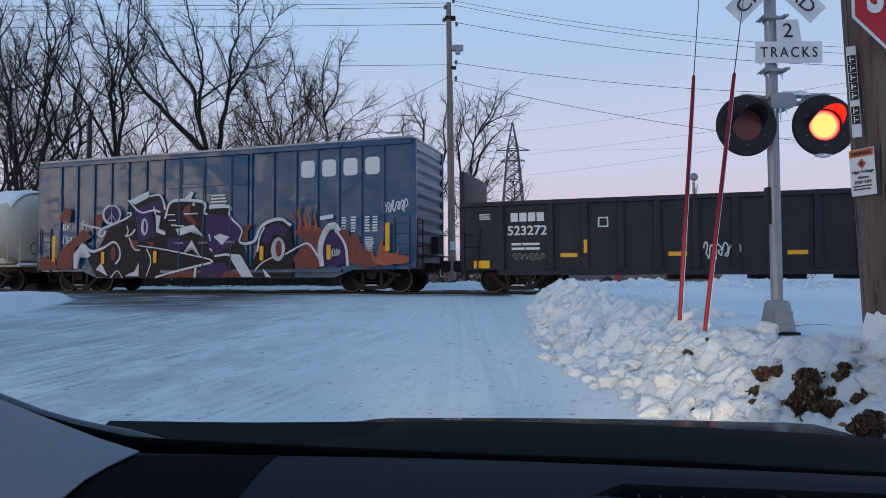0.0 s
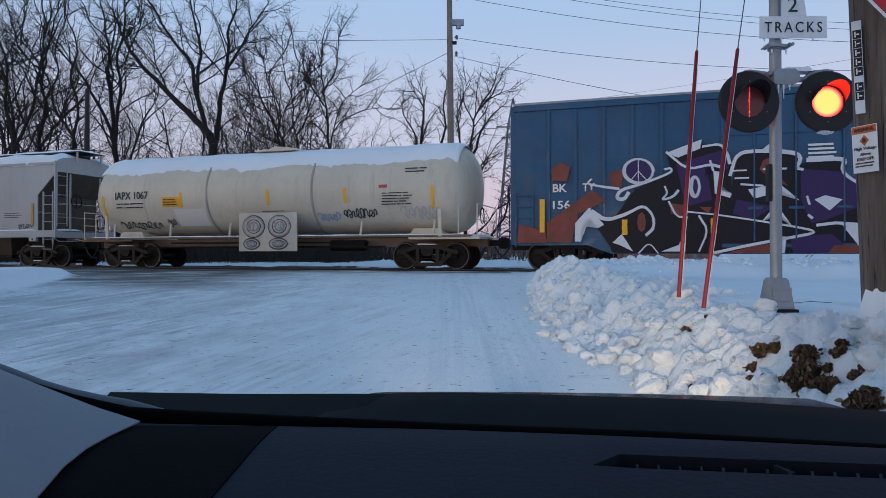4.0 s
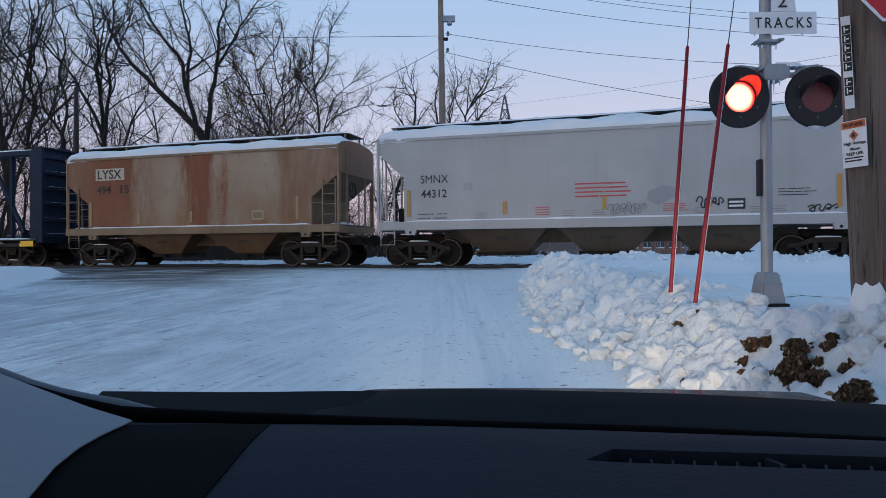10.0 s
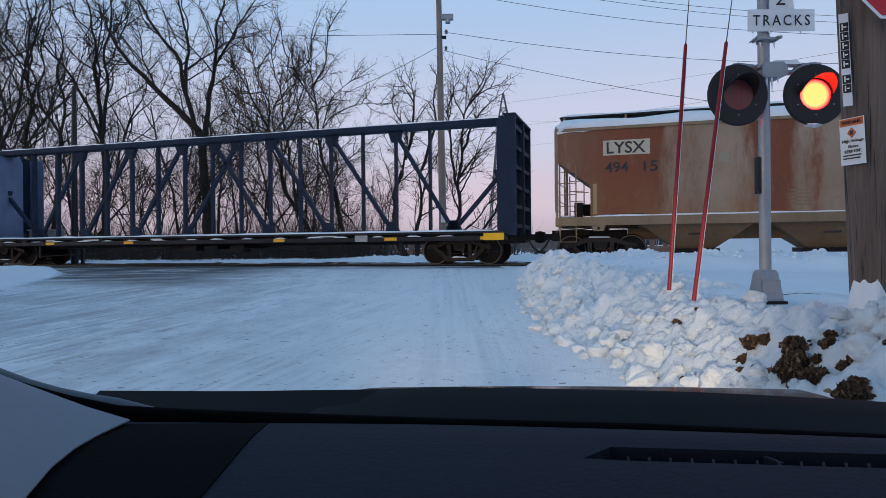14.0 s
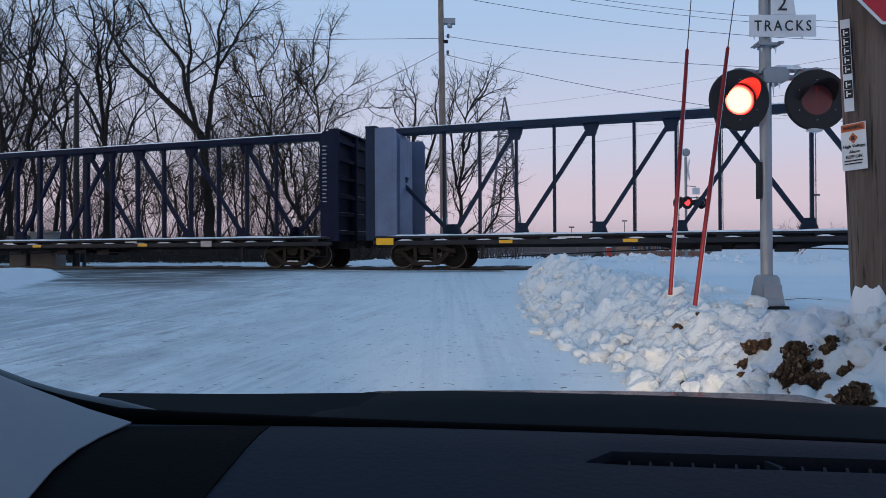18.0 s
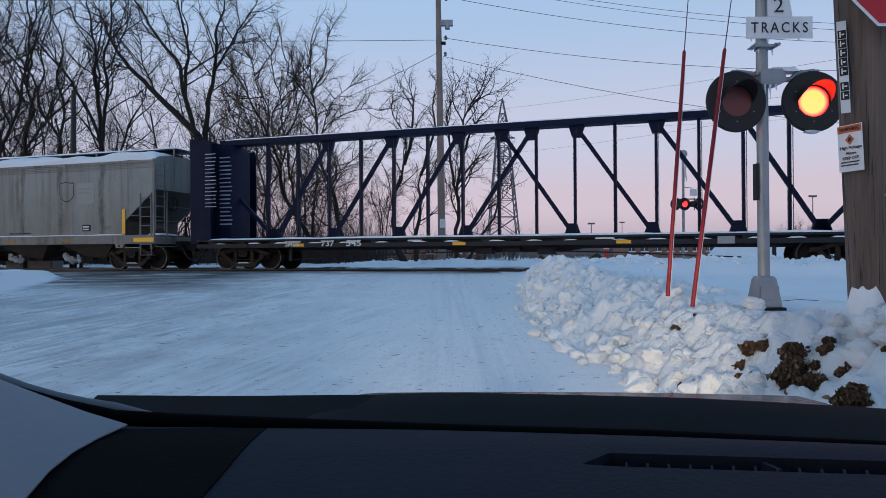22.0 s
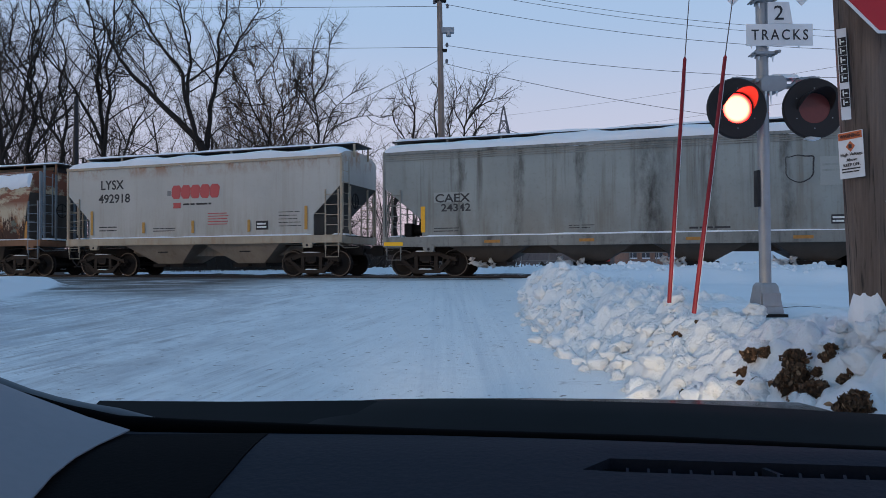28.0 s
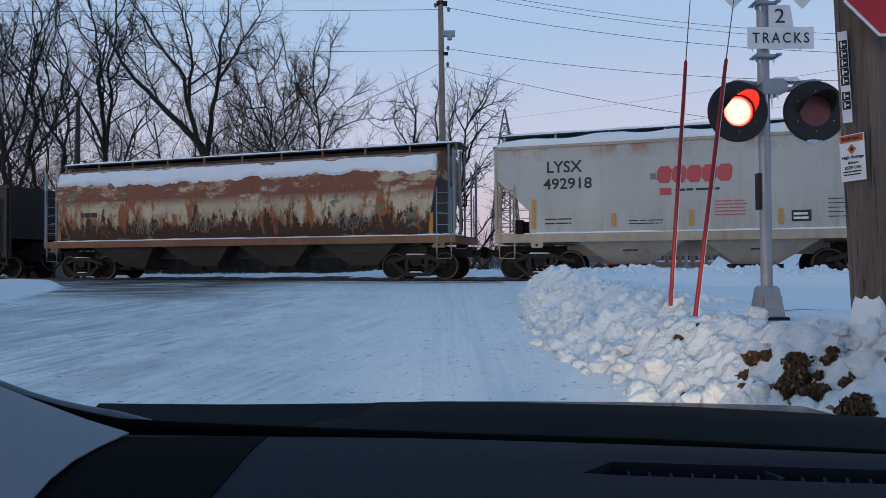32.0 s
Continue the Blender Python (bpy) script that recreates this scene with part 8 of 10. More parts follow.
def flasher(signal, x, z, turn=0.0, size=0.305, y0=-0.10, shutter=True):
    """A round black background with a hooded red lamp in its middle."""
    f = part("lamp_background", Mesh().lathe([(size * 0.495, 0.0), (size * 0.97, -0.004), (size * 1.01, 0.012), (size * 1.01, 0.03), (size, 0.03), (size, 0.004), (size * 0.495, 0.003)], (0, 0, 0), (0, 1, 0), 48), LAMPBLACK, signal, "round black lamp background")
    f.matrix_basis = pose(x, y0, z, 0, 0, turn)
    part("lamp_housing", Mesh().lathe([(size * 0.53, 0.022), (size * 0.5, 0.10), (size * 0.42, 0.2), (0.0, 0.24)], (0, 0, 0), (0, 1, 0), 28), LAMPBLACK, f)
    part("lit_lens", Mesh().lathe([(0.0, 0.010), (size * 0.30, 0.013), (size * 0.52, 0.021)], (0, 0, 0), (0, 1, 0), 32), LIT[0 if x < 0 else 1] if shutter else DIM, f, "bright red signal lens" if shutter else "dark red signal lens")
    n = 28
    hood = Mesh()
    r = size * 0.53
    for k in range(n + 1):
        a = radians(-4 + 188 * k / n)
        ln = -(0.012 + 0.22 * max(0.0, math.sin(a)) ** 0.8) * size / 0.305
        for rr, yy in ((r, -0.001), (r, ln), (r + 0.006, ln), (r + 0.006, -0.001)):
            hood.v.append((rr * math.cos(a), yy, rr * math.sin(a)))
    for k in range(n):
        hood.f += [(4 * k + i, 4 * k + (i + 1) % 4, 4 * k + 4 + (i + 1) % 4, 4 * k + 4 + i) for i in range(4)]
    part("hood", hood, LAMPBLACK, f, "half-round hood over the lens")
    bolts = 6 if shutter else 0
    for k in range(bolts):
        a = radians(30 + 60 * k)
        part("bolt", Mesh().cyl((size * 0.66 * math.cos(a), -0.006, size * 0.66 * math.sin(a)), (size * 0.66 * math.cos(a), 0.02, size * 0.66 * math.sin(a)), 0.006, n=6), GALV, f)
    if shutter:
        # added halves slide before the always-lit lens to make the lamp blink
        halves = []
        for s in (-1, 1):
            r = size * 0.51
            poly = [(0.0, -r)] + [(s * r * math.cos(radians(a)), r * math.sin(radians(a))) for a in range(-80, 90, 10)] + [(0.0, r)]
            h = part("shutter", Mesh().prism(poly, 0.005, 0.008), DIM, f, "added dark red half that hides the lit lens so the lamp blinks")
            e = part("afterglow_half", Mesh().prism(poly, 0.0084, 0.0094), AFTERGLOW, f, "added red glowing half that stands in for the fading lamp")
            halves.append((h, e, s))
        SHUTTERS.append((halves, size))
    return f


signal = thing("crossing_signal", pose(SX, SY, 0.0), "galvanised crossing signal mast with two red lamps and white signs", "crossing signal")
part("mast", Mesh().cyl((0, 0, 0.25), (0, 0, 4.3), 0.057, n=20), GALV, signal)
part("mast_cap", Mesh().lathe([(0.06, 0.0), (0.065, 0.04), (0.0, 0.07)], (0, 0, 4.3), (0, 0, 1), 16), GALV, signal)
part("base_box", Mesh().loft([(-0.03, -0.125, 0.125, 0.125), (0.02, -0.12, 0.12, 0.12), (0.25, -0.088, 0.088, 0.088), (0.28, -0.07, 0.07, 0.07)]), GALV, signal, "flared cast base box", 0.012)
part("base_door", Mesh().box(-0.09, 0.09, -0.128, -0.118, 0.05, 0.18), GALV, signal)
part("base_plate", Mesh().box(-0.14, 0.15, -0.15, 0.14, -0.06, -0.03), STEEL_DARK, signal)
part("base_snow", clod_mesh(6.1, 0.09), None, signal, "lump of snow against the base").matrix_basis = pose(-0.17, -0.14, 0.0)
for k, (x, y_, ln, a) in enumerate(((0.12, -0.22, 0.34, -8), (0.20, -0.05, 0.26, 12), (-0.62, 0.30, 0.42, 4), (-0.50, 0.42, 0.34, -6), (-0.40, 0.20, 0.28, 10), (0.34, 0.35, 0.40, -5))):
    stalk = tagged(new("dry_stalk", to_mesh("dry_stalk", Mesh().pipe([(0, 0, 0), (ln * 0.5, 0.02, 0.018), (ln, 0.0, 0.006)], 0.0028, 5), TWIG)), "dry grass stalk lying on the snow", "grass stalk", "stalks by the signal")
    stalk.matrix_basis = pose(SX + x, SY + y_, ground_height(SX + x, SY + y_) + 0.008, 0, 0, a)
for k, z in enumerate((2.60, 3.14, 2.32)):
    part("clamp", Mesh().lathe([(0.058, -0.03), (0.072, -0.025), (0.072, 0.025), (0.058, 0.03)], (0, 0, z), (0, 0, 1), 18).box(-0.10, 0.10, -0.085, -0.06, z - 0.012, z + 0.012).box(-0.11, -0.09, -0.1, 0.02, z - 0.02, z + 0.02).box(0.09, 0.11, -0.1, 0.02, z - 0.02, z + 0.02), GALV, signal)
part("junction_box", Mesh().prism([(-0.05, 2.20), (0.13, 2.20), (0.19, 2.23), (0.19, 2.31), (0.15, 2.36), (-0.03, 2.36), (-0.07, 2.32), (-0.07, 2.22)], -0.115, 0.07), GALV, signal, "", 0.012)
ICE = plain("ice", (0.72, 0.78, 0.85), 0.15, 0, 0.05)
for x, y_, z, ln in ((-0.02, -0.10, 2.20, 0.09), (0.03, -0.10, 2.20, 0.14), (0.09, -0.10, 2.20, 0.06), (0.30, -0.03, 2.25, 0.06), (-0.22, -0.03, 2.32, 0.05), (-0.15, -0.085, 2.667, 0.03), (0.02, -0.085, 2.667, 0.045), (0.33, -0.085, 2.667, 0.03), (-0.06, -0.07, 3.10, 0.05), (0.07, -0.07, 2.56, 0.06), (-0.07, -0.07, 2.56, 0.04)):
    part("icicle", Mesh().cyl((x, y_, z), (x + 0.004, y_, z - ln), 0.011, 0.002, 7), ICE, signal, "small clear icicle")
part("cross_arm", Mesh().pipe([(0.1, -0.02, 2.27), (0.28, -0.02, 2.27), (0.34, -0.02, 2.33), (0.52, -0.02, 2.35)], 0.028, 10).pipe([(-0.02, -0.02, 2.3), (-0.12, -0.02, 2.33), (-0.28, -0.02, 2.35)], 0.026, 10), GALV, signal, "pipe arm that carries the lamps")
for x in (-0.28, 0.5):
    part("lamp_bracket", Mesh().cyl((x, -0.02, 2.36), (x, -0.02, 2.22), 0.03, n=10).box(x - 0.05, x + 0.05, -0.06, 0.06, 2.30, 2.36), GALV, signal)
part("arm_snow", snow_strip(0.05, 0.36, -0.07, 0.07, 2.345, 0.07, 5, 0.05), CARSNOW, signal)
part("lamp_ice", clod_mesh(2.2, 0.05), None, signal, "frozen snow under the lamp background").matrix_basis = pose(3.72 - SX, -0.09, 1.725) @ Matrix.Diagonal((1.5, 0.7, 0.5, 1))
for k, z in enumerate((3.14, 2.60)):
    for x in (-0.115, 0.115):
        part("clamp_bolt", Mesh().cyl((x, -0.11, z), (x, 0.05, z), 0.009, n=6).cyl((x, -0.125, z), (x, -0.105, z), 0.017, n=6), GALV, signal)
flasher(signal, 2.982 - SX, 2.034, 3)
flasher(signal, 3.754 - SX, 2.030, -3)
board = part("tracks_sign", Mesh().box(-0.198, 0.472, -0.088, -0.080, 2.667, 2.887), SIGNWHITE, signal, "white sign that reads TRACKS", 0.002)
fit_text("TRACKS", 0.105, 0.57, BLACK_PAINT, "lettering", board, pose(0.137, -0.091, 2.777), "", 0.0005, 1.35)
top = part("number_sign", Mesh().prism([(0.022, 2.890), (0.270, 2.890), (0.235, 3.11), (0.022, 3.11)], -0.088, -0.080), SIGNWHITE, signal, "white sign with the figure 2")
fit_text("2", 0.145, 0.095, BLACK_PAINT, "lettering", top, pose(0.130, -0.091, 3.0))
for k, (word, a, yy) in enumerate((("CROSSING", -45, -0.105), ("RAILROAD", 45, -0.090))):
    blade = part("crossbuck_blade", Mesh().box(-0.61, 0.61, -0.004, 0.004, -0.114, 0.114), SIGNWHITE, signal, "white crossbuck blade with black lettering", 0.002)
    blade.matrix_basis = pose(0.01, yy, 3.58, 0, a, 0)
    fit_text(word, 0.135, 1.06, BLACK_PAINT, "lettering", blade, pose(0, -0.007, 0))
part("relay_box", Mesh().box(-0.085, -0.058, -0.04, 0.04, 1.05, 1.42), LAMPBLACK, signal, "", 0.006)

# ---- utility pole with the stop sign ----
def wood_mat():
    m, n, l, b = shader("weathered_pole_wood")
    g1 = noise_out(n, l, 1.0, 8, (14, 14, 0.5), 0.7)
    c = mix_rgb(n, l, ramp(n, l, g1, 0.3, 0.7), (0.060, 0.045, 0.038), (0.20, 0.15, 0.125))
    c = mix_rgb(n, l, ramp(n, l, noise_out(n, l, 1.0, 5, (40, 40, 1.0), 0.6), 0.56, 0.64), c, (0.022, 0.017, 0.015))
    l.new(c, b.inputs["Base Color"])
    b.inputs["Roughness"].default_value = 0.85
    bump(n, l, b, g1, 0.02)
    return m


WOOD = wood_mat()
LEAN = (2.90 - 3.01) / 2.21
PX, PY = 3.032, 4.5
pole = thing("utility_pole", pose(PX, PY, -0.75), "weathered wooden utility pole leaning slightly, snow at its foot", "utility pole")
g = Mesh()
n_ = 22
for k in range(26):
    z = k * 0.4
    for i in range(n_):
        a = 2 * math.pi * i / n_
        r = (0.190 - 0.004 * k) * (1 + 0.02 * noise.noise(Vector((math.cos(a) * 3, math.sin(a) * 3, z * 0.3))))
        g.v.append((LEAN * (z - 0.5) + r * math.cos(a), r * math.sin(a), z))
g.f = [(k * n_ + i, k * n_ + (i + 1) % n_, (k + 1) * n_ + (i + 1) % n_, (k + 1) * n_ + i) for k in range(25) for i in range(n_)]
part("shaft", g, WOOD, pole)
g = Mesh()
for i in range(31):
    deg = 148 + 170 * i / 30
    a = radians(deg)
    top = 0.86 + 0.17 * step(deg, 158, 184) * (1 - step(deg, 228, 268)) + 0.05 * noise.noise(Vector((i * 0.30, 2.3, 0))) + 0.014 * noise.noise(Vector((i * 0.8, 7.4, 0)))
    for k in range(15):
        q = k / 14
        z = 0.35 + (top - 0.35) * q
        r = 0.186 - 0.01 * z + 0.060 * (1 - q ** 6) * (0.75 + 0.5 * noise.noise(Vector((i * 0.25, z * 5, 3)))) + 0.035 * noise.noise(Vector((i * 0.4, z * 9, 8))) * (1 - q ** 4) + 0.04 * (1 - step(z, 0.35, 0.65))
        r *= 1 if 0 < i < 30 else 0.97
        g.v.append((LEAN * (z - 0.5) + r * math.cos(a), r * math.sin(a), z))
g.f = [(i * 15 + k, (i + 1) * 15 + k, (i + 1) * 15 + k + 1, i * 15 + k + 1) for i in range(30) for k in range(14)]
part("foot_snow", g, CARSNOW, pole, "snow crusted on the foot of the pole")
for k, z in enumerate((1.65, 2.9, 3.7)):
    part("pole_bolt", Mesh().cyl((LEAN * (z - 0.5) - 0.02, -0.20, z), (LEAN * (z - 0.5) - 0.02, -0.15, z), 0.012, n=8), GALV, pole)


def pole_x(z):
    return PX + LEAN * (z + 0.25)


# number strip: black tabs with plain white bars, on a white holder
strip = thing("pole_number_strip", pose(pole_x(1.75) - 0.185, PY - 0.085, 1.46, 0, -2.6, 0) @ pose(0, 0, 0, 0, 0, -28), "white strip with black number tabs nailed to the pole", "pole tag")
part("holder", Mesh().box(-0.028, 0.028, -0.006, 0.0, 0.0, 0.62), SIGNWHITE, strip, "", 0.002)
for k in range(7):
    z = 0.50 - k * 0.062 - (0.04 if k > 4 else 0)
    tab = part("number_tab", Mesh().box(-0.024, 0.024, -0.010, -0.007, z, z + 0.058), LAMPBLACK, strip)
    part("tab_bar", Mesh().box(-0.014, -0.006, -0.013, -0.011, z + 0.010, z + 0.048).box(-0.003, 0.014, -0.013, -0.011, z + 0.024, z + 0.033), WHITE_PAINT, tab)
warn = thing("warning_sign", pose(pole_x(1.25) - 0.171, PY - 0.083, 1.067, 0, -2.6, 0) @ pose(0, 0, 0, 0, 0, -64) @ Matrix.Diagonal((0.88, 1, 1, 1)), "small white high-voltage warning sign on the pole", "warning sign")
part("plate", Mesh().box(-0.095, 0.095, -0.006, 0.0, 0.0, 0.315), SIGNWHITE, warn, "", 0.003)
part("header", Mesh().box(-0.090, 0.090, -0.009, -0.0065, 0.262, 0.310), plain("sign_orange", (0.52, 0.13, 0.05)), warn, "orange header")
fit_text("WARNING", 0.026, 0.15, BLACK_PAINT, "lettering", warn, pose(0, -0.011, 0.286))
part("diamond", Mesh().prism([(0, 0.178), (0.035, 0.214), (0, 0.25), (-0.035, 0.214)], -0.010, -0.0065), plain("sign_orange_mark", (0.52, 0.13, 0.05)), warn, "orange diamond pictogram")
part("diamond_mark", Mesh().box(-0.012, 0.012, -0.0125, -0.0105, 0.200, 0.228), BLACK_PAINT, warn)
for k, (w, wd) in enumerate((("High Voltage", 0.165), ("Above", 0.08), ("KEEP OFF.", 0.13))):
    fit_text(w, 0.021, wd, BLACK_PAINT, "lettering", warn, pose(0.005, -0.009, 0.158 - k * 0.034))
bars(warn, "small_writing", -0.075, 0.08, 0.035, 0.075, 2, -0.0065, BLACK_PAINT, 7, 0.6, 3)
SRED = paint("sign_red", (0.42, 0.018, 0.03), 0.35, 0, (0.25, 0.02, 0.03), 0.1, 0.1, 2, 0)
stop = thing("stop_sign", pose(2.985, 4.20, 2.355), "red octagonal stop sign fixed to the pole", "stop sign")
oct_ = lambda r: [(r / math.cos(math.pi / 8) * math.cos(math.pi / 8 + k * math.pi / 4), r / math.cos(math.pi / 8) * math.sin(math.pi / 8 + k * math.pi / 4)) for k in range(8)]
part("border", Mesh().prism(oct_(0.381), 0.0, 0.004), SIGNWHITE, stop, "white border")
part("face", Mesh().prism(oct_(0.362), -0.004, -0.0005), SRED, stop, "red sign face")
fit_text("STOP", 0.25, 0.58, WHITE_PAINT, "lettering", stop, pose(0, -0.007, 0), "", 0.012)
part("bracket", Mesh().box(-0.06, 0.02, 0.004, 0.16, -0.06, -0.02).box(-0.06, 0.02, 0.004, 0.16, 0.1, 0.14), GALV, stop)

# ---- red marker stakes ----
STAKE = paint("stake_red", (0.23, 0.010, 0.022), 0.45, 0, (0.26, 0.06, 0.07), 0.15, 0.2, 8, 0)
WHIP = plain("whip_steel", (0.10, 0.09, 0.10), 0.5, 0.4)
for b0, b1 in (((2.22, 6.4, 0.10), (2.323, 6.19, 2.42)), ((2.345, 6.1, 0.02), (2.575, 5.89, 2.345))):
    p, q = Vector(b0), Vector(b1)
    st = thing("marker_stake", Matrix.Translation(p), "tall red marker stake with a thin whip, leaning in the snow", "marker stake", "marker stakes by the crossing")
    part("rod", Mesh().cyl((0, 0, 0), q - p, 0.020, 0.016, 10), STAKE, st)
    d = (q - p).normalized()
    part("whip", Mesh().cyl(q - p, q - p + d * 0.65 + Vector((0.005, 0, 0)), 0.005, 0.004, 6).cyl(q - p + d * 0.65 + Vector((0.005, 0, 0)), q - p + d * 1.5 + Vector((-0.03, 0, 0)), 0.004, 0.003, 6), WHIP, st)
    side = Vector((0.0185, -0.004, 0))
    # thin white line along one side of the rod
    part("white_line", Mesh().cyl((q - p) * 0.02 + side, (q - p) * 0.93 + side * 0.85, 0.0055, 0.0045, 6), CARSNOW, st, "thin white line down one side")
    part("tip", Mesh().cyl(q - p, q - p + d * 0.02, 0.017, 0.006, 8), STAKE, st)

# ---- beyond the train ----
FARWOOD = paint("far_pole_wood", (0.24, 0.19, 0.165), 0.85, 0, (0.10, 0.08, 0.07), 0.4, 0.5, 2, 0)
INSUL = plain("insulator", (0.16, 0.15, 0.16), 0.3)
WIRE = plain("wire", (0.055, 0.055, 0.065), 0.6)


def line_pole(x, y, h, label, wood=True, lean=0.0, r=0.19):
    p = thing("line_pole", pose(x, y, -0.2), label, "utility pole", "poles beyond the tracks")
    part("shaft", Mesh().cyl((0, 0, 0), (lean, 0, h), r, r * 0.62, 14), FARWOOD if wood else BLACK, p)
    return p


fp = line_pole(0.10, 30.0, 13.4, "tall grey-brown wooden line pole with insulators and a lamp", True, -0.12)
part("lamp_head", Mesh().box(-0.05, 0.55, -0.1, 0.1, 11.15, 11.4).cyl((0.3, 0, 11.15), (0.3, 0, 11.0), 0.12, n=10), GALV, fp, "small lamp on the pole")
part("transformer_bracket", Mesh().box(-0.3, 0.2, -0.12, 0.12, 12.6, 12.75).box(-0.22, 0.22, -0.1, 0.1, 10.3, 10.4), STEEL_DARK, fp)
for x, z in ((-0.28, 13.1), (0.1, 13.4), (-0.35, 12.5), (0.22, 10.5), (0.25, 12.3), (0.2, 9.75)):
    part("insulator", Mesh().lathe([(0.0, 0.0), (0.07, 0.02), (0.05, 0.08), (0.08, 0.12), (0.04, 0.2), (0.0, 0.22)], (x, 0, z), (0, 0, 1), 10), INSUL, fp)
part("pole_notice", Mesh().box(-0.1, 0.16, -0.20, -0.19, 1.9, 2.3), SIGNWHITE, fp, "small white notice on the pole")
line_pole(-17.0, 30.5, 8.4, "dark steel pole standing among the trees", False, 0.05, 0.16)
line_pole(-16.62, 30.5, 5.6, "short dark post beside the steel pole", False, 0.0, 0.08)


def wire(a, b, sag, r, label):
    pts = []
    for k in range(25):
        t = k / 24
        p = Vector(a).lerp(Vector(b), t)
        pts.append(p - Vector((0, 0, 4 * sag * t * (1 - t))))
    return tagged(new("power_line", to_mesh("power_line", Mesh().pipe(pts, r * 0.72, 5), WIRE)), label, "power line", "overhead lines")


LINES = "thin dark overhead line strung along the poles"
for z, sag, r, e in ((13.3, 1.75, 0.014, 12.0), (13.1, 1.75, 0.014, 11.6), (12.3, 1.75, 0.016, 11.3), (10.4, 1.7, 0.016, 10.6)):
    wire((0.2, 30, z), (40, 30, e), sag, r, LINES)
    wire((0.0, 30, z - 0.1), (-58, 30, z + 0.6), 0.25, r, LINES)
wire((0.2, 30, 9.55), (40, 30, 6.35), 1.7, 0.016, "thick dark overhead cable sagging from the pole")
wire((0.0, 30, 9.75), (-14, 36, 6.4), 0.6, 0.016, "thick dark overhead cable sagging from the pole")
wire((14.6, 140, 31.5), (45, 29, 13.6), 0.6, 0.022, LINES)
wire((16.5, 140, 26.5), (47, 30, 12.4), 0.6, 0.022, LINES)
wire((16.5, 140, 22.0), (49, 33, 13.0), 0.8, 0.022, LINES)
wire((17.0, 140, 27.5), (130, 110, 31), 3.0, 0.022, LINES)

tower = thing("lattice_tower", pose(13.5, 140.0, -0.4), "grey steel lattice transmission tower", "lattice tower")
TG = plain("tower_grey", (0.135, 0.135, 0.155), 0.6, 0.3)


def tower_half(z):
    return 3.3 * (1 - z / 34.0) * 0.9 + 0.55 if z < 28 else max(0.06, 1.1 * (34.0 - z) / 6.0)


zs = (0.0, 4.5, 8.6, 12.3, 15.6, 18.6, 21.3, 23.7, 25.9, 28.0, 30.6, 33.8)
for sx, sy in ((-1, -1), (1, -1), (1, 1), (-1, 1)):
    part("leg", Mesh().pipe([(sx * tower_half(a), sy * tower_half(a), a) for a in zs], 0.15, 5), TG, tower)
for a, b in zip(zs, zs[1:]):
    for s in (-1, 1):
        ha, hb = tower_half(a), tower_half(b)
        part("bracing", Mesh().bar((-ha, s * ha, a), (hb, s * hb, b), 0.15, 0.15).bar((ha, s * ha, a), (-hb, s * hb, b), 0.15, 0.15).bar((-hb, s * hb, b), (hb, s * hb, b), 0.15, 0.15), TG, tower)
        part("bracing", Mesh().bar((s * ha, -ha, a), (s * hb, hb, b), 0.15, 0.15).bar((s * ha, ha, a), (s * hb, -hb, b), 0.15, 0.15).bar((s * hb, -hb, b), (s * hb, hb, b), 0.15, 0.15), TG, tower)
for z, w in ((27.8, 3.6), (25.5, 2.6)):
    part("cross_arm", Mesh().bar((-w, 0, z), (w, 0, z), 0.25, 0.25).bar((-w, 0, z), (0, 0, z + 1.2), 0.12, 0.12).bar((w, 0, z), (0, 0, z + 1.2), 0.12, 0.12), TG, tower)

far = thing("crossing_signal", pose(11.15, 30.0, 0.0), "far crossing signal mast with a bell and turned red lamps", "crossing signal")
part("mast", Mesh().cyl((0, 0, 0), (0, 0, 4.8), 0.06, n=12), GALV, far)
part("bell", Mesh().lathe([(0.0, -0.12), (0.15, -0.10), (0.19, 0.0), (0.15, 0.1), (0.0, 0.12)], (0.02, 0, 5.02), (0, 1, 0), 18), GALV, far, "round bell on the mast top")
for a in (-45, 45):
    o = part("crossbuck_blade", Mesh().box(-0.61, 0.61, -0.005, 0.005, -0.114, 0.114), SIGNWHITE, far)
    o.matrix_basis = pose(0.12, 0.05, 4.2, 0, 0, 78) @ pose(0, 0, 0, 0, a, 0)
part("side_sign", Mesh().box(0.30, 0.62, -0.02, 0.0, 3.1, 3.4), SIGNWHITE, far)
part("sign_arm", Mesh().pipe([(0, 0, 3.5), (0.45, 0, 3.45), (0.45, 0, 3.3)], 0.02), GALV, far)
part("cross_arm", Mesh().pipe([(-0.45, 0, 2.95), (0.6, 0, 2.95)], 0.03), GALV, far)
for x, a, on in ((-0.38, -60, False), (0.05, 12, True), (0.5, 70, False), (0.72, 110, False)):
    fl = flasher(far, x, 2.72, a, 0.29, -0.05, False)
    if on:
        part("lit_glass", Mesh().disc((0, 0.005, 0), 0.142, (0, 1, 0), 20), glow("lit_red_far", (1.0, 0.03, 0.03), 3.0), fl, "lit red lens")
part("base_box", Mesh().box(-0.2, 0.2, -0.2, 0.2, -0.1, 0.3), GALV, far)

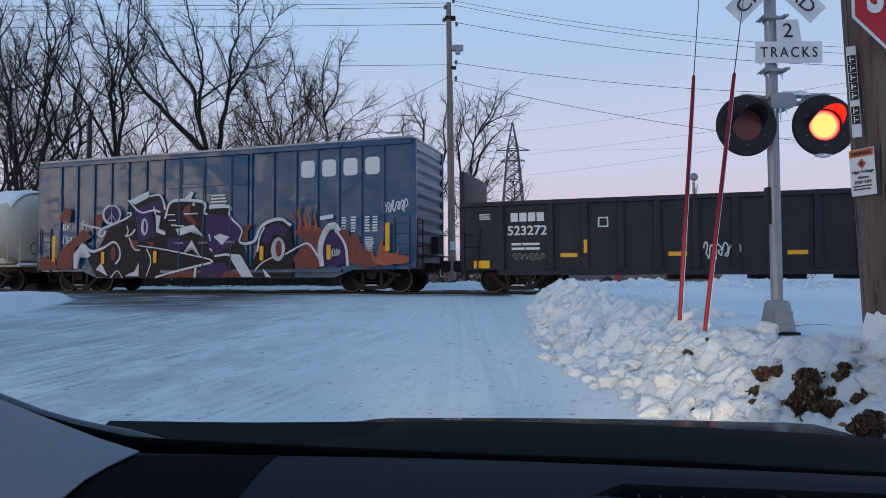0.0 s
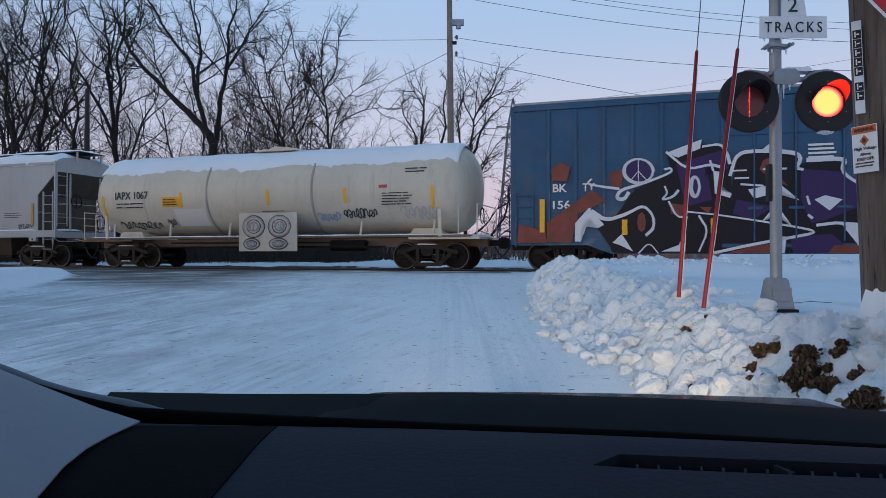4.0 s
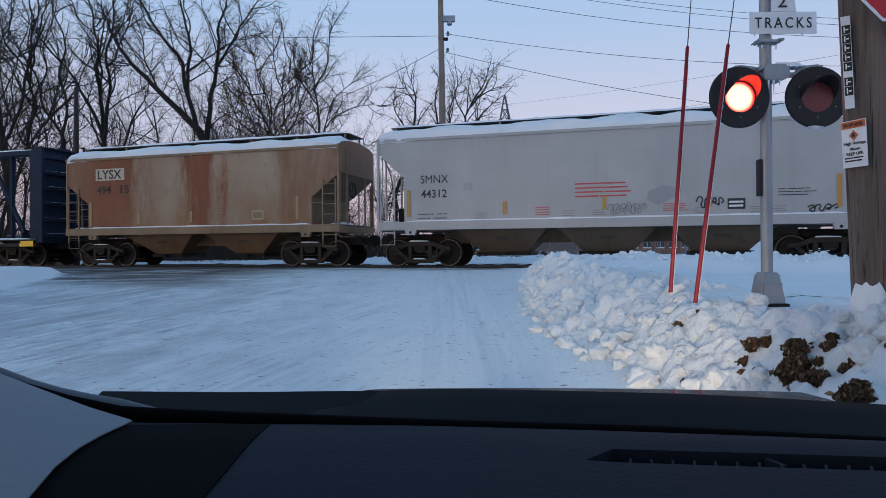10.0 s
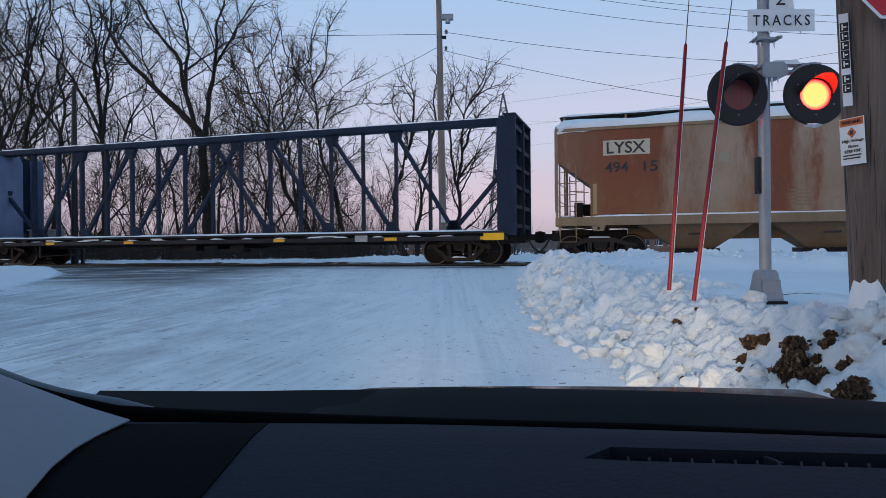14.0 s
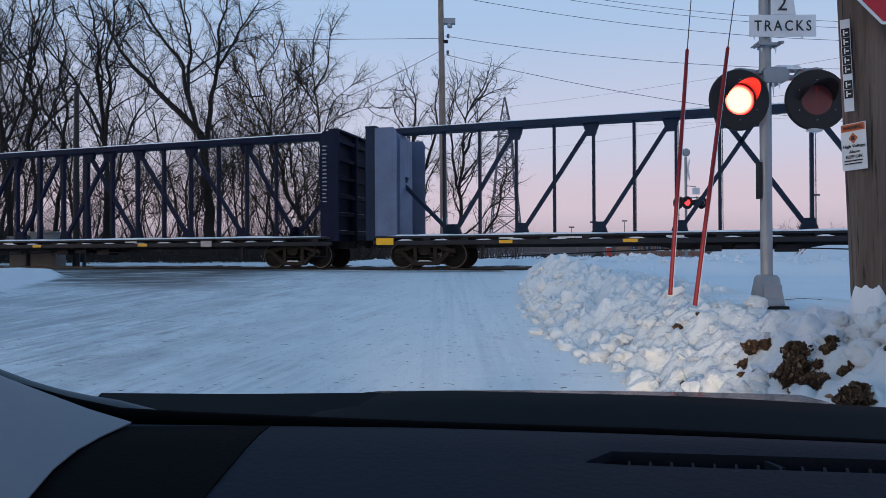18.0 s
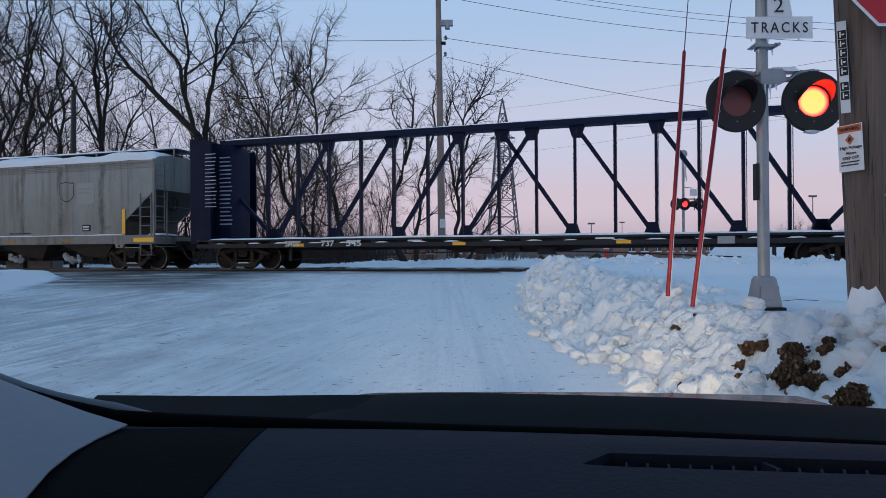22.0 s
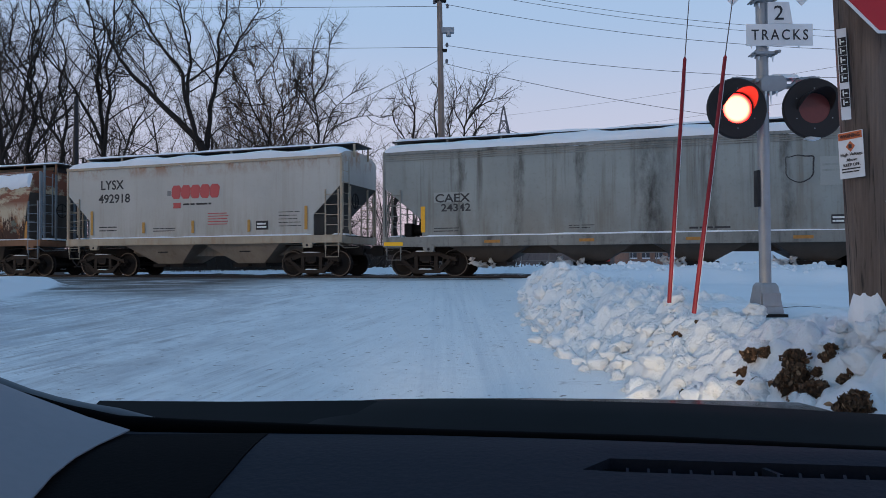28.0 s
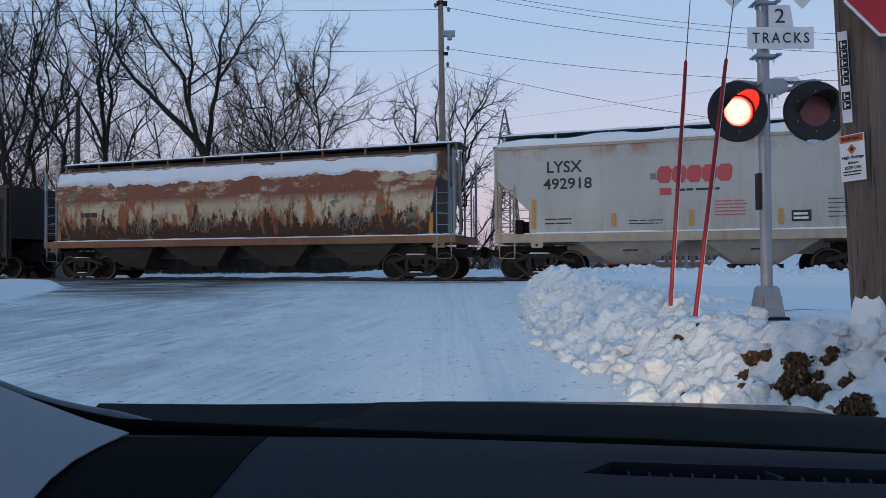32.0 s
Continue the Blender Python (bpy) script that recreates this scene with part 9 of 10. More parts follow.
CABINET = paint("cabinet_grey", (0.17, 0.18, 0.19), 0.5, 0.1, (0.10, 0.09, 0.085), 0.3, 0.3)
for x, w, h in ((-18.6, 0.75, 1.35), (-17.5, 1.1, 1.55)):
    cb = thing("signal_cabinet", pose(x, 29.2, -0.1), "grey steel trackside equipment cabinet", "cabinet", "trackside cabinets")
    part("case", Mesh().box(-w / 2, w / 2, -0.4, 0.4, 0, h), CABINET, cb, "", 0.02)
    part("roof", Mesh().box(-w / 2 - 0.05, w / 2 + 0.05, -0.46, 0.46, h + 0.002, h + 0.07), CABINET, cb)
    part("door", Mesh().box(-w / 2 + 0.06, w / 2 - 0.06, -0.425, -0.402, 0.1, h - 0.08), CABINET, cb)
    part("handle", Mesh().box(w / 2 - 0.16, w / 2 - 0.12, -0.45, -0.427, 0.6, 0.8), BLACK, cb)

# fence, mounds and masts in the distance
FENCE = plain("fence_steel", (0.22, 0.19, 0.17), 0.7, 0.2)
fence = thing("wire_fence", pose(2.0, 52.0, -0.35), "low post-and-rail wire fence across the snowy field", "fence")
for k in range(26):
    part("post", Mesh().cyl((k * 2.2, k * 0.15, 0), (k * 2.2, k * 0.15, 1.5), 0.045, n=6), FENCE, fence)
for z in (0.3, 0.8, 1.4):
    part("rail", Mesh().bar((0, 0, z), (55, 3.75, z), 0.04, 0.05), FENCE, fence)
# broad heap of cleared snow, with barrier poles thrown down before it
g = Mesh()
for j in range(15):
    for i in range(49):
        x, y = 15.6 + 0.24 * i, 36.0 + 0.42 * j
        up = step(x, 15.7, 17.4) * (1 - step(x, 25.2, 27.0)) * step(y, 36.1, 37.6) * (1 - step(y, 40.0, 41.8))
        g.v.append((x, y, -0.2 + up * (1.32 + 0.16 * noise.noise(Vector((x * 0.4, y * 0.4, 3))) + 0.05 * noise.noise(Vector((x * 1.9, y * 1.9, 8))))))
g.f = [(j * 49 + i, j * 49 + i + 1, (j + 1) * 49 + i + 1, (j + 1) * 49 + i) for j in range(14) for i in range(48)]
tagged(new("snow_drift", to_mesh("snow_drift", g, SNOW, 0, 60)), "broad smooth heap of cleared snow beyond the tracks", "snow drift")
BARRIER = plain("barrier_orange", (0.62, 0.22, 0.09), 0.5)
for x, y, dx, h in ((18.75, 35.0, 0.85, 0.50), (19.1, 35.1, 0.75, 0.55), (21.9, 35.0, 0.7, 0.50), (22.2, 35.1, 0.6, 0.55)):
    bp = thing("barrier_pole", pose(x, y, 0.22), "orange and white striped barrier pole leaning on the snow", "barrier pole", "barrier poles by the snow heap")
    for k in range(6):
        part("stripe", Mesh().cyl((dx * k / 6, 0.08 * k, h * k / 6), (dx * (k + 1) / 6, 0.08 * (k + 1), h * (k + 1) / 6), 0.035, n=8), BARRIER if k % 2 else SIGNWHITE, bp)
lump = thing("snow_mound", pose(15.9, 34.6, 0.16), "rounded lump of snow beyond the tracks", "snow mound")
part("lump", clod_mesh(3.3, 0.24), None, lump)

BRICK = paint("far_brick", (0.22, 0.125, 0.095), 0.85, 0, (0.12, 0.09, 0.08), 0.4, 0.3, 2.0, 0)
DIMGLASS = plain("dim_window", (0.05, 0.055, 0.065), 0.2)


def low_building(x, y, w, h, bays, label):
    b = thing("low_building", pose(x, y, -0.45), label, "building", "buildings beyond the field")
    part("wall", Mesh().box(0, w, 0, 6, 0, h), BRICK, b)
    part("roof", Mesh().box(-0.3, w + 0.3, -0.3, 6.3, h + 0.002, h + 0.22), SIGNWHITE, b, "flat roof edge under snow")
    for k in range(bays):
        xc = w * (k + 0.5) / bays
        win = part("window", Mesh().box(xc - 0.5, xc + 0.5, -0.05, -0.003, h * 0.42, h * 0.82), DIMGLASS, b)
        part("frame", Mesh().box(xc - 0.58, xc + 0.58, -0.07, -0.052, h * 0.36, h * 0.42).box(xc - 0.03, xc + 0.03, -0.07, -0.052, h * 0.42, h * 0.82), SIGNWHITE, win)
        part("pier", Mesh().box(w * k / bays, w * k / bays + 0.35, -0.12, -0.003, 0, h), BRICK, b)


low_building(24.8, 88.0, 12.2, 2.75, 7, "long low brick building with white-framed windows beyond the field")
low_building(1.5, 89.0, 4.0, 2.5, 2, "small low brick building at the edge of the woods")
low_building(-6.0, 90.0, 5.6, 2.4, 3, "low brown brick building at the edge of the woods")
bin_ = thing("red_bin", pose(11.4, 45.0, -0.2), "red roadside bin beyond the tracks", "bin")
part("bin_body", Mesh().box(-0.14, 0.14, -0.14, 0.14, 0, 0.95), plain("bin_red", (0.5, 0.05, 0.035), 0.5), bin_, "", 0.02)
part("bin_lid", Mesh().box(-0.16, 0.16, -0.16, 0.16, 0.952, 1.02), SIGNWHITE, bin_, "snow-covered lid", 0.02)
for x, y, h in ((69.5, 122, 11.0), (30.0, 130, 6.5), (33.5, 170, 7.0), (50.0, 180, 9.0)):
    lm = thing("light_mast", pose(x, y, -0.4), "distant slim lamp mast", "lamp mast", "distant masts")
    part("pole", Mesh().cyl((0, 0, 0), (0, 0, h), 0.12, 0.08, 8), TG, lm)
    part("lamp_head", Mesh().box(-0.7, 0.7, -0.15, 0.15, h, h + 0.35), TG, lm)
for x, y, w in ((7.15, 46, 0.42), (7.95, 46, 0.38), (10.7, 45, 0.62)):
    cr = thing("scrap_heap", pose(x, y, -0.3), "low dark heap of rubble in the snow", "rubble heap", "heaps beyond the tracks")
    o = part("heap", clod_mesh(x * 1.7), None, cr)
    o.data.materials.clear()
    o.data.materials.append(SOIL)
    o.scale = (w, 0.5, 0.45 + 0.6 * w)


# ---- bare trees ----
class Tree:
    def __init__(self, seed):
        self.r = random.Random(seed)
        self.wood, self.twig = Mesh(), Mesh()

    def limb(self, p, d, length, rad, level, last, up):
        """One limb of a few joints, and the limbs that leave it."""
        r = self.r
        segs = 9 if level == 0 else (7 if level == 1 else (5 if level == 2 else (3 if level < last else 2)))
        n = 8 if level == 0 else (6 if level == 1 else (4 if level == 2 else 3))
        g = self.wood if level < 2 else self.twig
        pts, rads, ds = [p.copy()], [rad], [d.copy()]
        end = rad * (0.45 if level < last else 0.35)
        for k in range(segs):
            wob = (0.22, 0.30, 0.36, 0.50, 0.60)[min(level, 4)]
            d = (d + Vector((r.uniform(-wob, wob), r.uniform(-wob, wob), r.uniform(-wob, wob) * 0.6)) + Vector((0, 0, up * (0.45 if level == 0 else 0.8 if level == 1 else 0.3 if level == 2 else -0.6)))).normalized()
            p = p + d * length / segs
            pts.append(p.copy())
            rads.append(rad + (end - rad) * (k + 1) / segs)
            ds.append(d.copy())
        if level >= last:
            r.random(), r.random(), r.random()
        base = len(g.v)
        for i, (q, rr, dd) in enumerate(zip(pts, rads, ds)):
            u = dd.cross(Vector((0.31, 0.95, 0.05))).normalized()
            t = dd.cross(u)
            for j in range(n):
                a = 2 * math.pi * j / n
                g.v.append(tuple(q + (u * math.cos(a) + t * math.sin(a)) * rr))
        g.f += [(base + i * n + j, base + i * n + (j + 1) % n, base + (i + 1) * n + (j + 1) % n, base + (i + 1) * n + j) for i in range(segs) for j in range(n)]
        if level >= last:
            return
        count = self.counts[level]
        for k in range(count):
            t = self.low[level] + (1 - self.low[level]) * (k + r.uniform(0.1, 0.9)) / count
            i = min(segs - 1, int(t * segs))
            f = t * segs - i
            q = pts[i].lerp(pts[i + 1], f)
            rr = rads[i] + (rads[i + 1] - rads[i]) * f
            dd = ds[min(segs, i + 1)]
            side = dd.cross(Vector((r.uniform(-1, 1), r.uniform(-1, 1), r.uniform(-0.4, 0.4)))).normalized()
            a = radians(r.uniform(*self.angles[level]))
            nd = (dd * math.cos(a) + side * math.sin(a)).normalized()
            self.limb(q, nd, length * r.uniform(*self.ratio[level]) * (1.12 - 0.45 * t), min(rr * 0.8, max(0.011, rad * self.thin[level])), level + 1, last, up)
        if level > 0:
            # the limb itself runs on
            self.limb(pts[-1], ds[-1], length * 0.55, end, level + 1, last, up)


def grow(name, seed, height, stems, spread, last=4, fine=1.0, up=0.075, girth=1.0, sweep=(0, 0), reach=1.0):
    t = Tree(seed)
    t.counts = (7 if reach == 1.0 else 10, 6, int(7 * fine), int(6 * fine), 3)
    t.low = (0.38, 0.25, 0.12, 0.1, 0.1)
    t.angles = ((22, 54), (28, 62), (30, 68), (30, 66), (25, 60))
    t.ratio = ((0.36 * reach, 0.62 * reach), (0.34, 0.56), (0.32, 0.52), (0.32, 0.52), (0.4, 0.6))
    t.thin = (0.40, 0.34, 0.26, 0.36, 0.5)
    for k in range(stems):
        a = 2 * math.pi * k / stems + t.r.uniform(-0.5, 0.5)
        d = Vector((math.cos(a) * spread + sweep[0], math.sin(a) * spread * 0.7, 1)).normalized()
        if stems == 1:
            d = Vector((sweep[0], sweep[1], 1)).normalized()
        t.limb(Vector((math.cos(a) * 0.18 * (stems > 1), math.sin(a) * 0.18 * (stems > 1), 0)), d, height * t.r.uniform(0.68, 0.85), 0.0115 * height * girth * (1.0 if stems < 3 else 0.8), 0, last, up)
    wood = to_mesh(name + "_trunk", t.wood, BARK, 0, 60)
    twig = to_mesh(name + "_crown", t.twig, TWIG, 0, 60)
    return wood, twig


KINDS = {
    "big": grow("big_tree", 3, 21.0, 3, 0.24, 4, 1.1),
    "tall": grow("tall_tree", 14, 18.0, 1, 0.1, 4, 1.2),
    "slim": grow("slim_tree", 21, 15.5, 1, 0.1, 4, 1.35, 0.06, 0.8),
    "bushy": grow("bushy_tree", 27, 12.5, 3, 0.30, 4, 0.85, 0.06, 0.8),
    "young": grow("young_tree", 41, 8.0, 4, 0.45, 3, 1.3, 0.08, 0.7),
}
PLANTS = [("slim", -25.0, 48.0, 1.0, 20), ("bushy", -18.0, 46.0, 1.05, 120), ("young", -15.0, 41.0, 1.0, 250), ("young", -22.4, 41.5, 1.1, 120), ("young", -6.6, 40.0, 0.8, 15), ("young", -24.0, 39.0, 0.9, 20), ("young", -29.0, 40.0, 1.1, 200), ("young", -18.3, 40.0, 1.0, 10),
          ("slim", -17.6, 52.0, 0.9, 90), ("big", -36.5, 44.0, 0.95, 130), ("bushy", -9.6, 46.0, 0.95, 200),
          ("young", -16.5, 39.5, 0.95, 200), ("young", -12.2, 39.0, 0.85, 300), ("young", -4.0, 42.0, 0.9, 60), ("young", -20.4, 39.0, 0.8, 270),
          ("big", -38.0, 56.0, 1.0, 220), ("tall", -42.0, 60.0, 1.0, 40), ("bushy", -13.4, 45.0, 0.95, 40), ("young", -10.2, 41.5, 1.0, 170), ("young", -9.0, 43.5, 1.1, 310), ("bushy", -24.5, 44.5, 1.0, 80), ("young", -28.5, 42.0, 1.15, 10), ("bushy", -29.5, 45.0, 1.05, 200), ("young", -19.0, 43.0, 1.1, 145),
          ("young", 50.5, 92.0, 0.75, 10), ("young", 54.5, 90.0, 0.6, 70)]
LABELS = {"big": "large bare tree with several stout limbs", "tall": "tall bare tree with fine twigs", "slim": "slim bare tree with an open crown",
          "bushy": "bare bushy tree with many stems", "young": "small bare thicket tree"}
for kind, x, y, s, turn in PLANTS:
    m = pose(x, y, -0.3, 0, 0, turn) @ Matrix.Diagonal((s, s, s, 1))
    wood, twig = KINDS[kind]
    t = thing("tree", m, LABELS[kind] + ", leafless in winter", "tree", "bare trees")
    part("trunk", wood, None, t)
    part("crown", twig, None, t)


BROWN_TWIG = plain("brown_twigs", (0.085, 0.055, 0.038), 0.9, 0, 0.3, 4.0)


def stemmed_tree(x, y, seed, label, *stems):
    """A tree with stems that one can tell apart: each has its radius, where it starts and ends (across and up), and how far it bows."""
    t = Tree(seed + 100)
    r = t.r
    t.counts, t.low = (0, 6, 6, 2, 0), (0.3, 0.22, 0.15, 0.15, 0.1)
    t.angles = ((22, 54), (30, 62), (32, 66), (30, 62), (25, 60))
    t.ratio = ((0.4, 0.6), (0.36, 0.58), (0.36, 0.56), (0.4, 0.6), (0.4, 0.6))
    t.thin = (0.4, 0.42, 0.42, 0.6, 0.6)
    spine, dense = [], 0.72 if x < -20 else 1.0
    for rad, x0, z0, x1, z1, bow in stems:
        a = Vector((x0, r.uniform(-0.25, 0.25), 0.0))
        if z0 > 0:
            goal = Vector((x0, 0, z0))
            a = min(spine, key=lambda p: (p.x - goal.x) ** 2 + (p.z - goal.z) ** 2).copy()
        b = Vector((x1, a.y + r.uniform(-0.16, 0.16) * (z1 - z0), z1))
        size = (b - a).length
        side = Vector((z1 - z0, 0, x0 - x1)).normalized()
        n, w = max(7, int(size / 0.55)), r.uniform(0, 40)
        pts = []
        for k in range(n + 1):
            q = k / n
            p = a.lerp(b, q) + side * bow * 4 * q * (1 - q)
            p += Vector((noise.noise(Vector((p.z * 0.45, w, 0))), noise.noise(Vector((p.z * 0.45, w, 5))), 0)) * 0.55 * min(1.0, q * 3) + Vector((noise.noise(Vector((p.z * 1.6, w, 9))), 0, 0)) * 0.12
            pts.append(p)
        spine += pts
        sides = 9 if rad > 0.12 else 6
        base = len(t.wood.v)
        for k, p in enumerate(pts):
            d = (pts[min(n, k + 1)] - pts[max(0, k - 1)]).normalized()
            u = d.cross(Vector((0.1, 1, 0.05))).normalized()
            e = d.cross(u)
            rr = max(0.016, rad * 0.84 * (1 - (0.84 if rad < 0.4 else 0.35) * k / n) * (1 + (0.45 * max(0.0, 1 - p.z / 0.9) if z0 == 0 else 0)))
            t.wood.v += [tuple(p + (u * math.cos(2 * math.pi * i / sides) + e * math.sin(2 * math.pi * i / sides)) * rr * (1 + 0.10 * noise.noise(Vector((i, k * 0.4, w))))) for i in range(sides)]
        t.wood.f += [(base + k * sides + i, base + k * sides + (i + 1) % sides, base + (k + 1) * sides + (i + 1) % sides, base + (k + 1) * sides + i) for k in range(n) for i in range(sides)]
        q = 0.28 if z0 == 0 else 0.12
        while q < 1.0:
            k = min(n - 1, int(q * n))
            p = pts[k].lerp(pts[k + 1], q * n - k)
            d = (pts[k + 1] - pts[k]).normalized()
            out = d.cross(Vector((r.uniform(-1, 1), r.uniform(-0.6, 0.6), r.uniform(-0.5, 0.5)))).normalized()
            ang = radians(r.uniform(28, 66))
            way = (d * math.cos(ang) + out * math.sin(ang)).normalized()
            long_ = r.random() < (0.30 if x < -3 else 0.14)
            reach = (0.15 * size + r.uniform(0.8, 1.9)) * (1.15 - 0.5 * q) if long_ else r.uniform(0.6, 1.7 if x < -3 else 1.25)
            t.limb(p, way, reach, min(rad * 0.5, 0.016 + 0.011 * reach), 1 if long_ else 2, 3 if long_ or dense < 1 else 4, 0.10)
            q += r.uniform(0.20, 0.46) * (1.25 - 0.5 * q) / (size * dense)
        t.limb(pts[-1], (pts[-1] - pts[-2]).normalized(), 1.2, 0.02, 2, 4, 0.1)
    tree = thing("tree", pose(x, y, -0.3), label + ", leafless in winter", "tree", "bare trees")
    part("trunk", to_mesh("trunk", t.wood, BARK, 0, 60), None, tree)
    part("crown", to_mesh("crown", t.twig, BROWN_TWIG if "brown" in label or "bushy" in label else TWIG, 0, 60), None, tree)


stemmed_tree(-26.7, 41.0, 0, "bare tree with a straight trunk and rising limbs", (0.22, 0.0, 0.0, -2.4, 18.7, 0.5), (0.13, -0.1, 7.1, 2.8, 18.2, 0.2), (0.09, -0.7, 10.3, -3.1, 14.5, -0.4), (0.08, 0.3, 8.7, 0.1, 15.2, -0.5))
stemmed_tree(-26.3, 42.5, 30, "bare tree with a slender forked trunk", (0.19, 0.0, 0.0, 0.8, 18.6, -0.2), (0.10, 0.3, 9.3, 2.2, 17.5, 0.2), (0.07, 0.5, 11.7, -1.0, 16.4, -0.5), (0.06, -0.1, 5.1, -1.9, 8.4, 0.1))
stemmed_tree(-24.0, 40.5, 48, "bare tree with a crooked trunk", (0.18, -0.4, 0.0, -4.0, 15.4, 2.3), (0.12, 0.3, 7.0, 0.6, 18.2, 0.3), (0.07, 0.1, 9.8, 1.9, 14.3, 0.3), (0.05, 0.2, 6.0, 1.9, 7.3, -0.3))
stemmed_tree(-21.1, 41.0, 56, "large bare tree with long limbs parting low", (0.27, 0.1, 0.0, -2.3, 18.4, 0.5), (0.16, -0.2, 6.4, 1.2, 19.1, -0.2), (0.14, -0.3, 7.6, -6.2, 16.6, 0.5), (0.09, -0.8, 11.0, -0.3, 18.4, 0.2), (0.09, 0.2, 12.2, 1.8, 17.0, 0.5), (0.06, -0.0, 5.0, 1.8, 7.1, 0.5))
stemmed_tree(-14.1, 40.0, 55, "large bare tree with one long sweeping limb", (0.42, 0.1, 0.0, -0.8, 8.0, 0.3), (0.26, -0.8, 8.0, -7.1, 16.2, -0.5), (0.18, -0.9, 8.2, -5.2, 17.4, 0.8), (0.14, -1.3, 9.8, -1.9, 18.3, 0.1), (0.21, -0.3, 7.1, 0.7, 18.3, 0.0), (0.11, 0.2, 12.1, 3.4, 17.2, -0.1), (0.08, -1.3, 11.6, 2.9, 14.1, -0.3), (0.07, -0.1, 4.9, 2.0, 7.2, -0.3), (0.08, -3.1, 10.9, -4.6, 15.5, -0.1), (0.06, -5.2, 12.4, -7.4, 13.5, -0.4))
stemmed_tree(-7.5, 41.5, 27, "bare brown tree with leaning stems", (0.20, 0.2, 0.0, -5.4, 12.9, -0.3), (0.12, -1.1, 3.5, -2.8, 13.8, -0.1), (0.10, -2.5, 5.7, -4.1, 13.4, -0.1), (0.07, -3.8, 7.9, -6.2, 11.1, -0.6), (0.07, -2.0, 8.4, -1.0, 12.5, 0.5), (0.06, -3.2, 8.2, -1.6, 12.9, 0.7))
stemmed_tree(-11.2, 43.0, 22, "bare bushy tree with many thin stems", (0.12, 0.4, 0.0, -2.7, 13.5, 0.5), (0.11, -0.4, 0.0, 1.6, 13.5, -0.6), (0.08, 0.2, 4.4, -1.3, 14.0, 0.8), (0.07, -1.5, 0.0, -2.0, 9.2, 0.1))
stemmed_tree(-5.4, 40.0, 39, "slim bare tree with an open forked crown", (0.18, 0.1, 0.0, -2.9, 13.5, -0.2), (0.08, -2.4, 10.5, -1.3, 14.8, 0.2), (0.07, -1.7, 7.1, 0.6, 11.6, -0.6), (0.06, -1.2, 4.9, 1.2, 7.4, -0.2), (0.10, -0.8, 0.0, -3.0, 7.6, 0.5), (0.06, -2.3, 9.7, -3.4, 13.3, -0.4), (0.05, -1.4, 8.1, 1.6, 9.7, -0.6))
stemmed_tree(-1.5, 39.5, 72, "small bare tree with curved stems", (0.24, -0.5, 0.0, -0.3, 7.2, -0.9), (0.14, -0.9, 6.0, -0.2, 11.2, 0.4), (0.20, 0.2, 0.0, 0.6, 6.0, -0.3), (0.12, 0.5, 5.6, 1.3, 11.2, 0.3), (0.08, 0.3, 4.0, 2.0, 6.4, -0.3), (0.07, -0.8, 7.4, -1.2, 9.8, -0.2), (0.06, -0.6, 9.4, -0.8, 11.0, 0.0), (0.08, -0.6, 4.4, -1.4, 7.0, 0.3), (0.06, 0.4, 3.0, 1.9, 4.2, 0.2), (0.06, -0.6, 3.2, -1.3, 4.6, -0.2))
stemmed_tree(1.3, 40.5, 28, "small bare thicket tree beside the line pole", (0.17, -0.2, 0.0, 1.3, 11.7, -0.7), (0.11, 0.0, 7.0, 2.2, 10.1, -0.2), (0.12, -0.2, 4.2, -0.4, 11.8, -0.4), (0.08, 0.6, 9.6, 2.5, 10.8, -0.2), (0.10, -0.3, 4.9, 1.9, 7.6, 0.1), (0.12, 0.1, 0.0, 2.8, 7.4, 0.5), (0.08, -0.2, 2.0, 2.3, 4.6, 0.4), (0.07, 0.0, 1.2, 1.7, 2.3, 0.2), (0.07, -0.3, 3.0, -1.5, 6.0, 0.2), (0.06, 1.0, 3.6, 2.9, 5.2, 0.2))

# brush under the trees and the far tree line
def brush(name, rows, label, material=TWIG):
    rnd = random.Random(5)
    g = Mesh()
    for x0, x1, y0, y1, h0, h1, count, r in rows:
        for k in range(count):
            x, y = rnd.uniform(x0, x1), rnd.uniform(y0, y1)
            h = rnd.uniform(h0, h1) * (0.6 + 0.6 * abs(noise.noise(Vector((x * 0.05, y * 0.02, 3)))))
            for q in range(3):
                a = rnd.uniform(0, 6.283)
                e = Vector((x + math.cos(a) * h * rnd.uniform(0.1, 0.45), y + math.sin(a) * h * 0.3, -0.4 + h * rnd.uniform(0.7, 1.0)))
                u = Vector((r, 0, 0))
                b0 = Vector((x, y, -0.4))
                m = b0.lerp(e, 0.5) + Vector((rnd.uniform(-0.1, 0.1) * h, 0, 0))
                g.add([b0 - u, b0 + u, m + u * 0.7, m - u * 0.7, e], [(0, 1, 2, 3), (3, 2, 4)])
                f = m + Vector((math.cos(a + 1.2) * h * 0.3, 0, h * 0.35))
                g.add([m - u * 0.6, m + u * 0.6, f], [(0, 1, 2)])
    tagged(new(name, to_mesh(name, g, material, 0, 80)), label, "brush", kind="stuff")


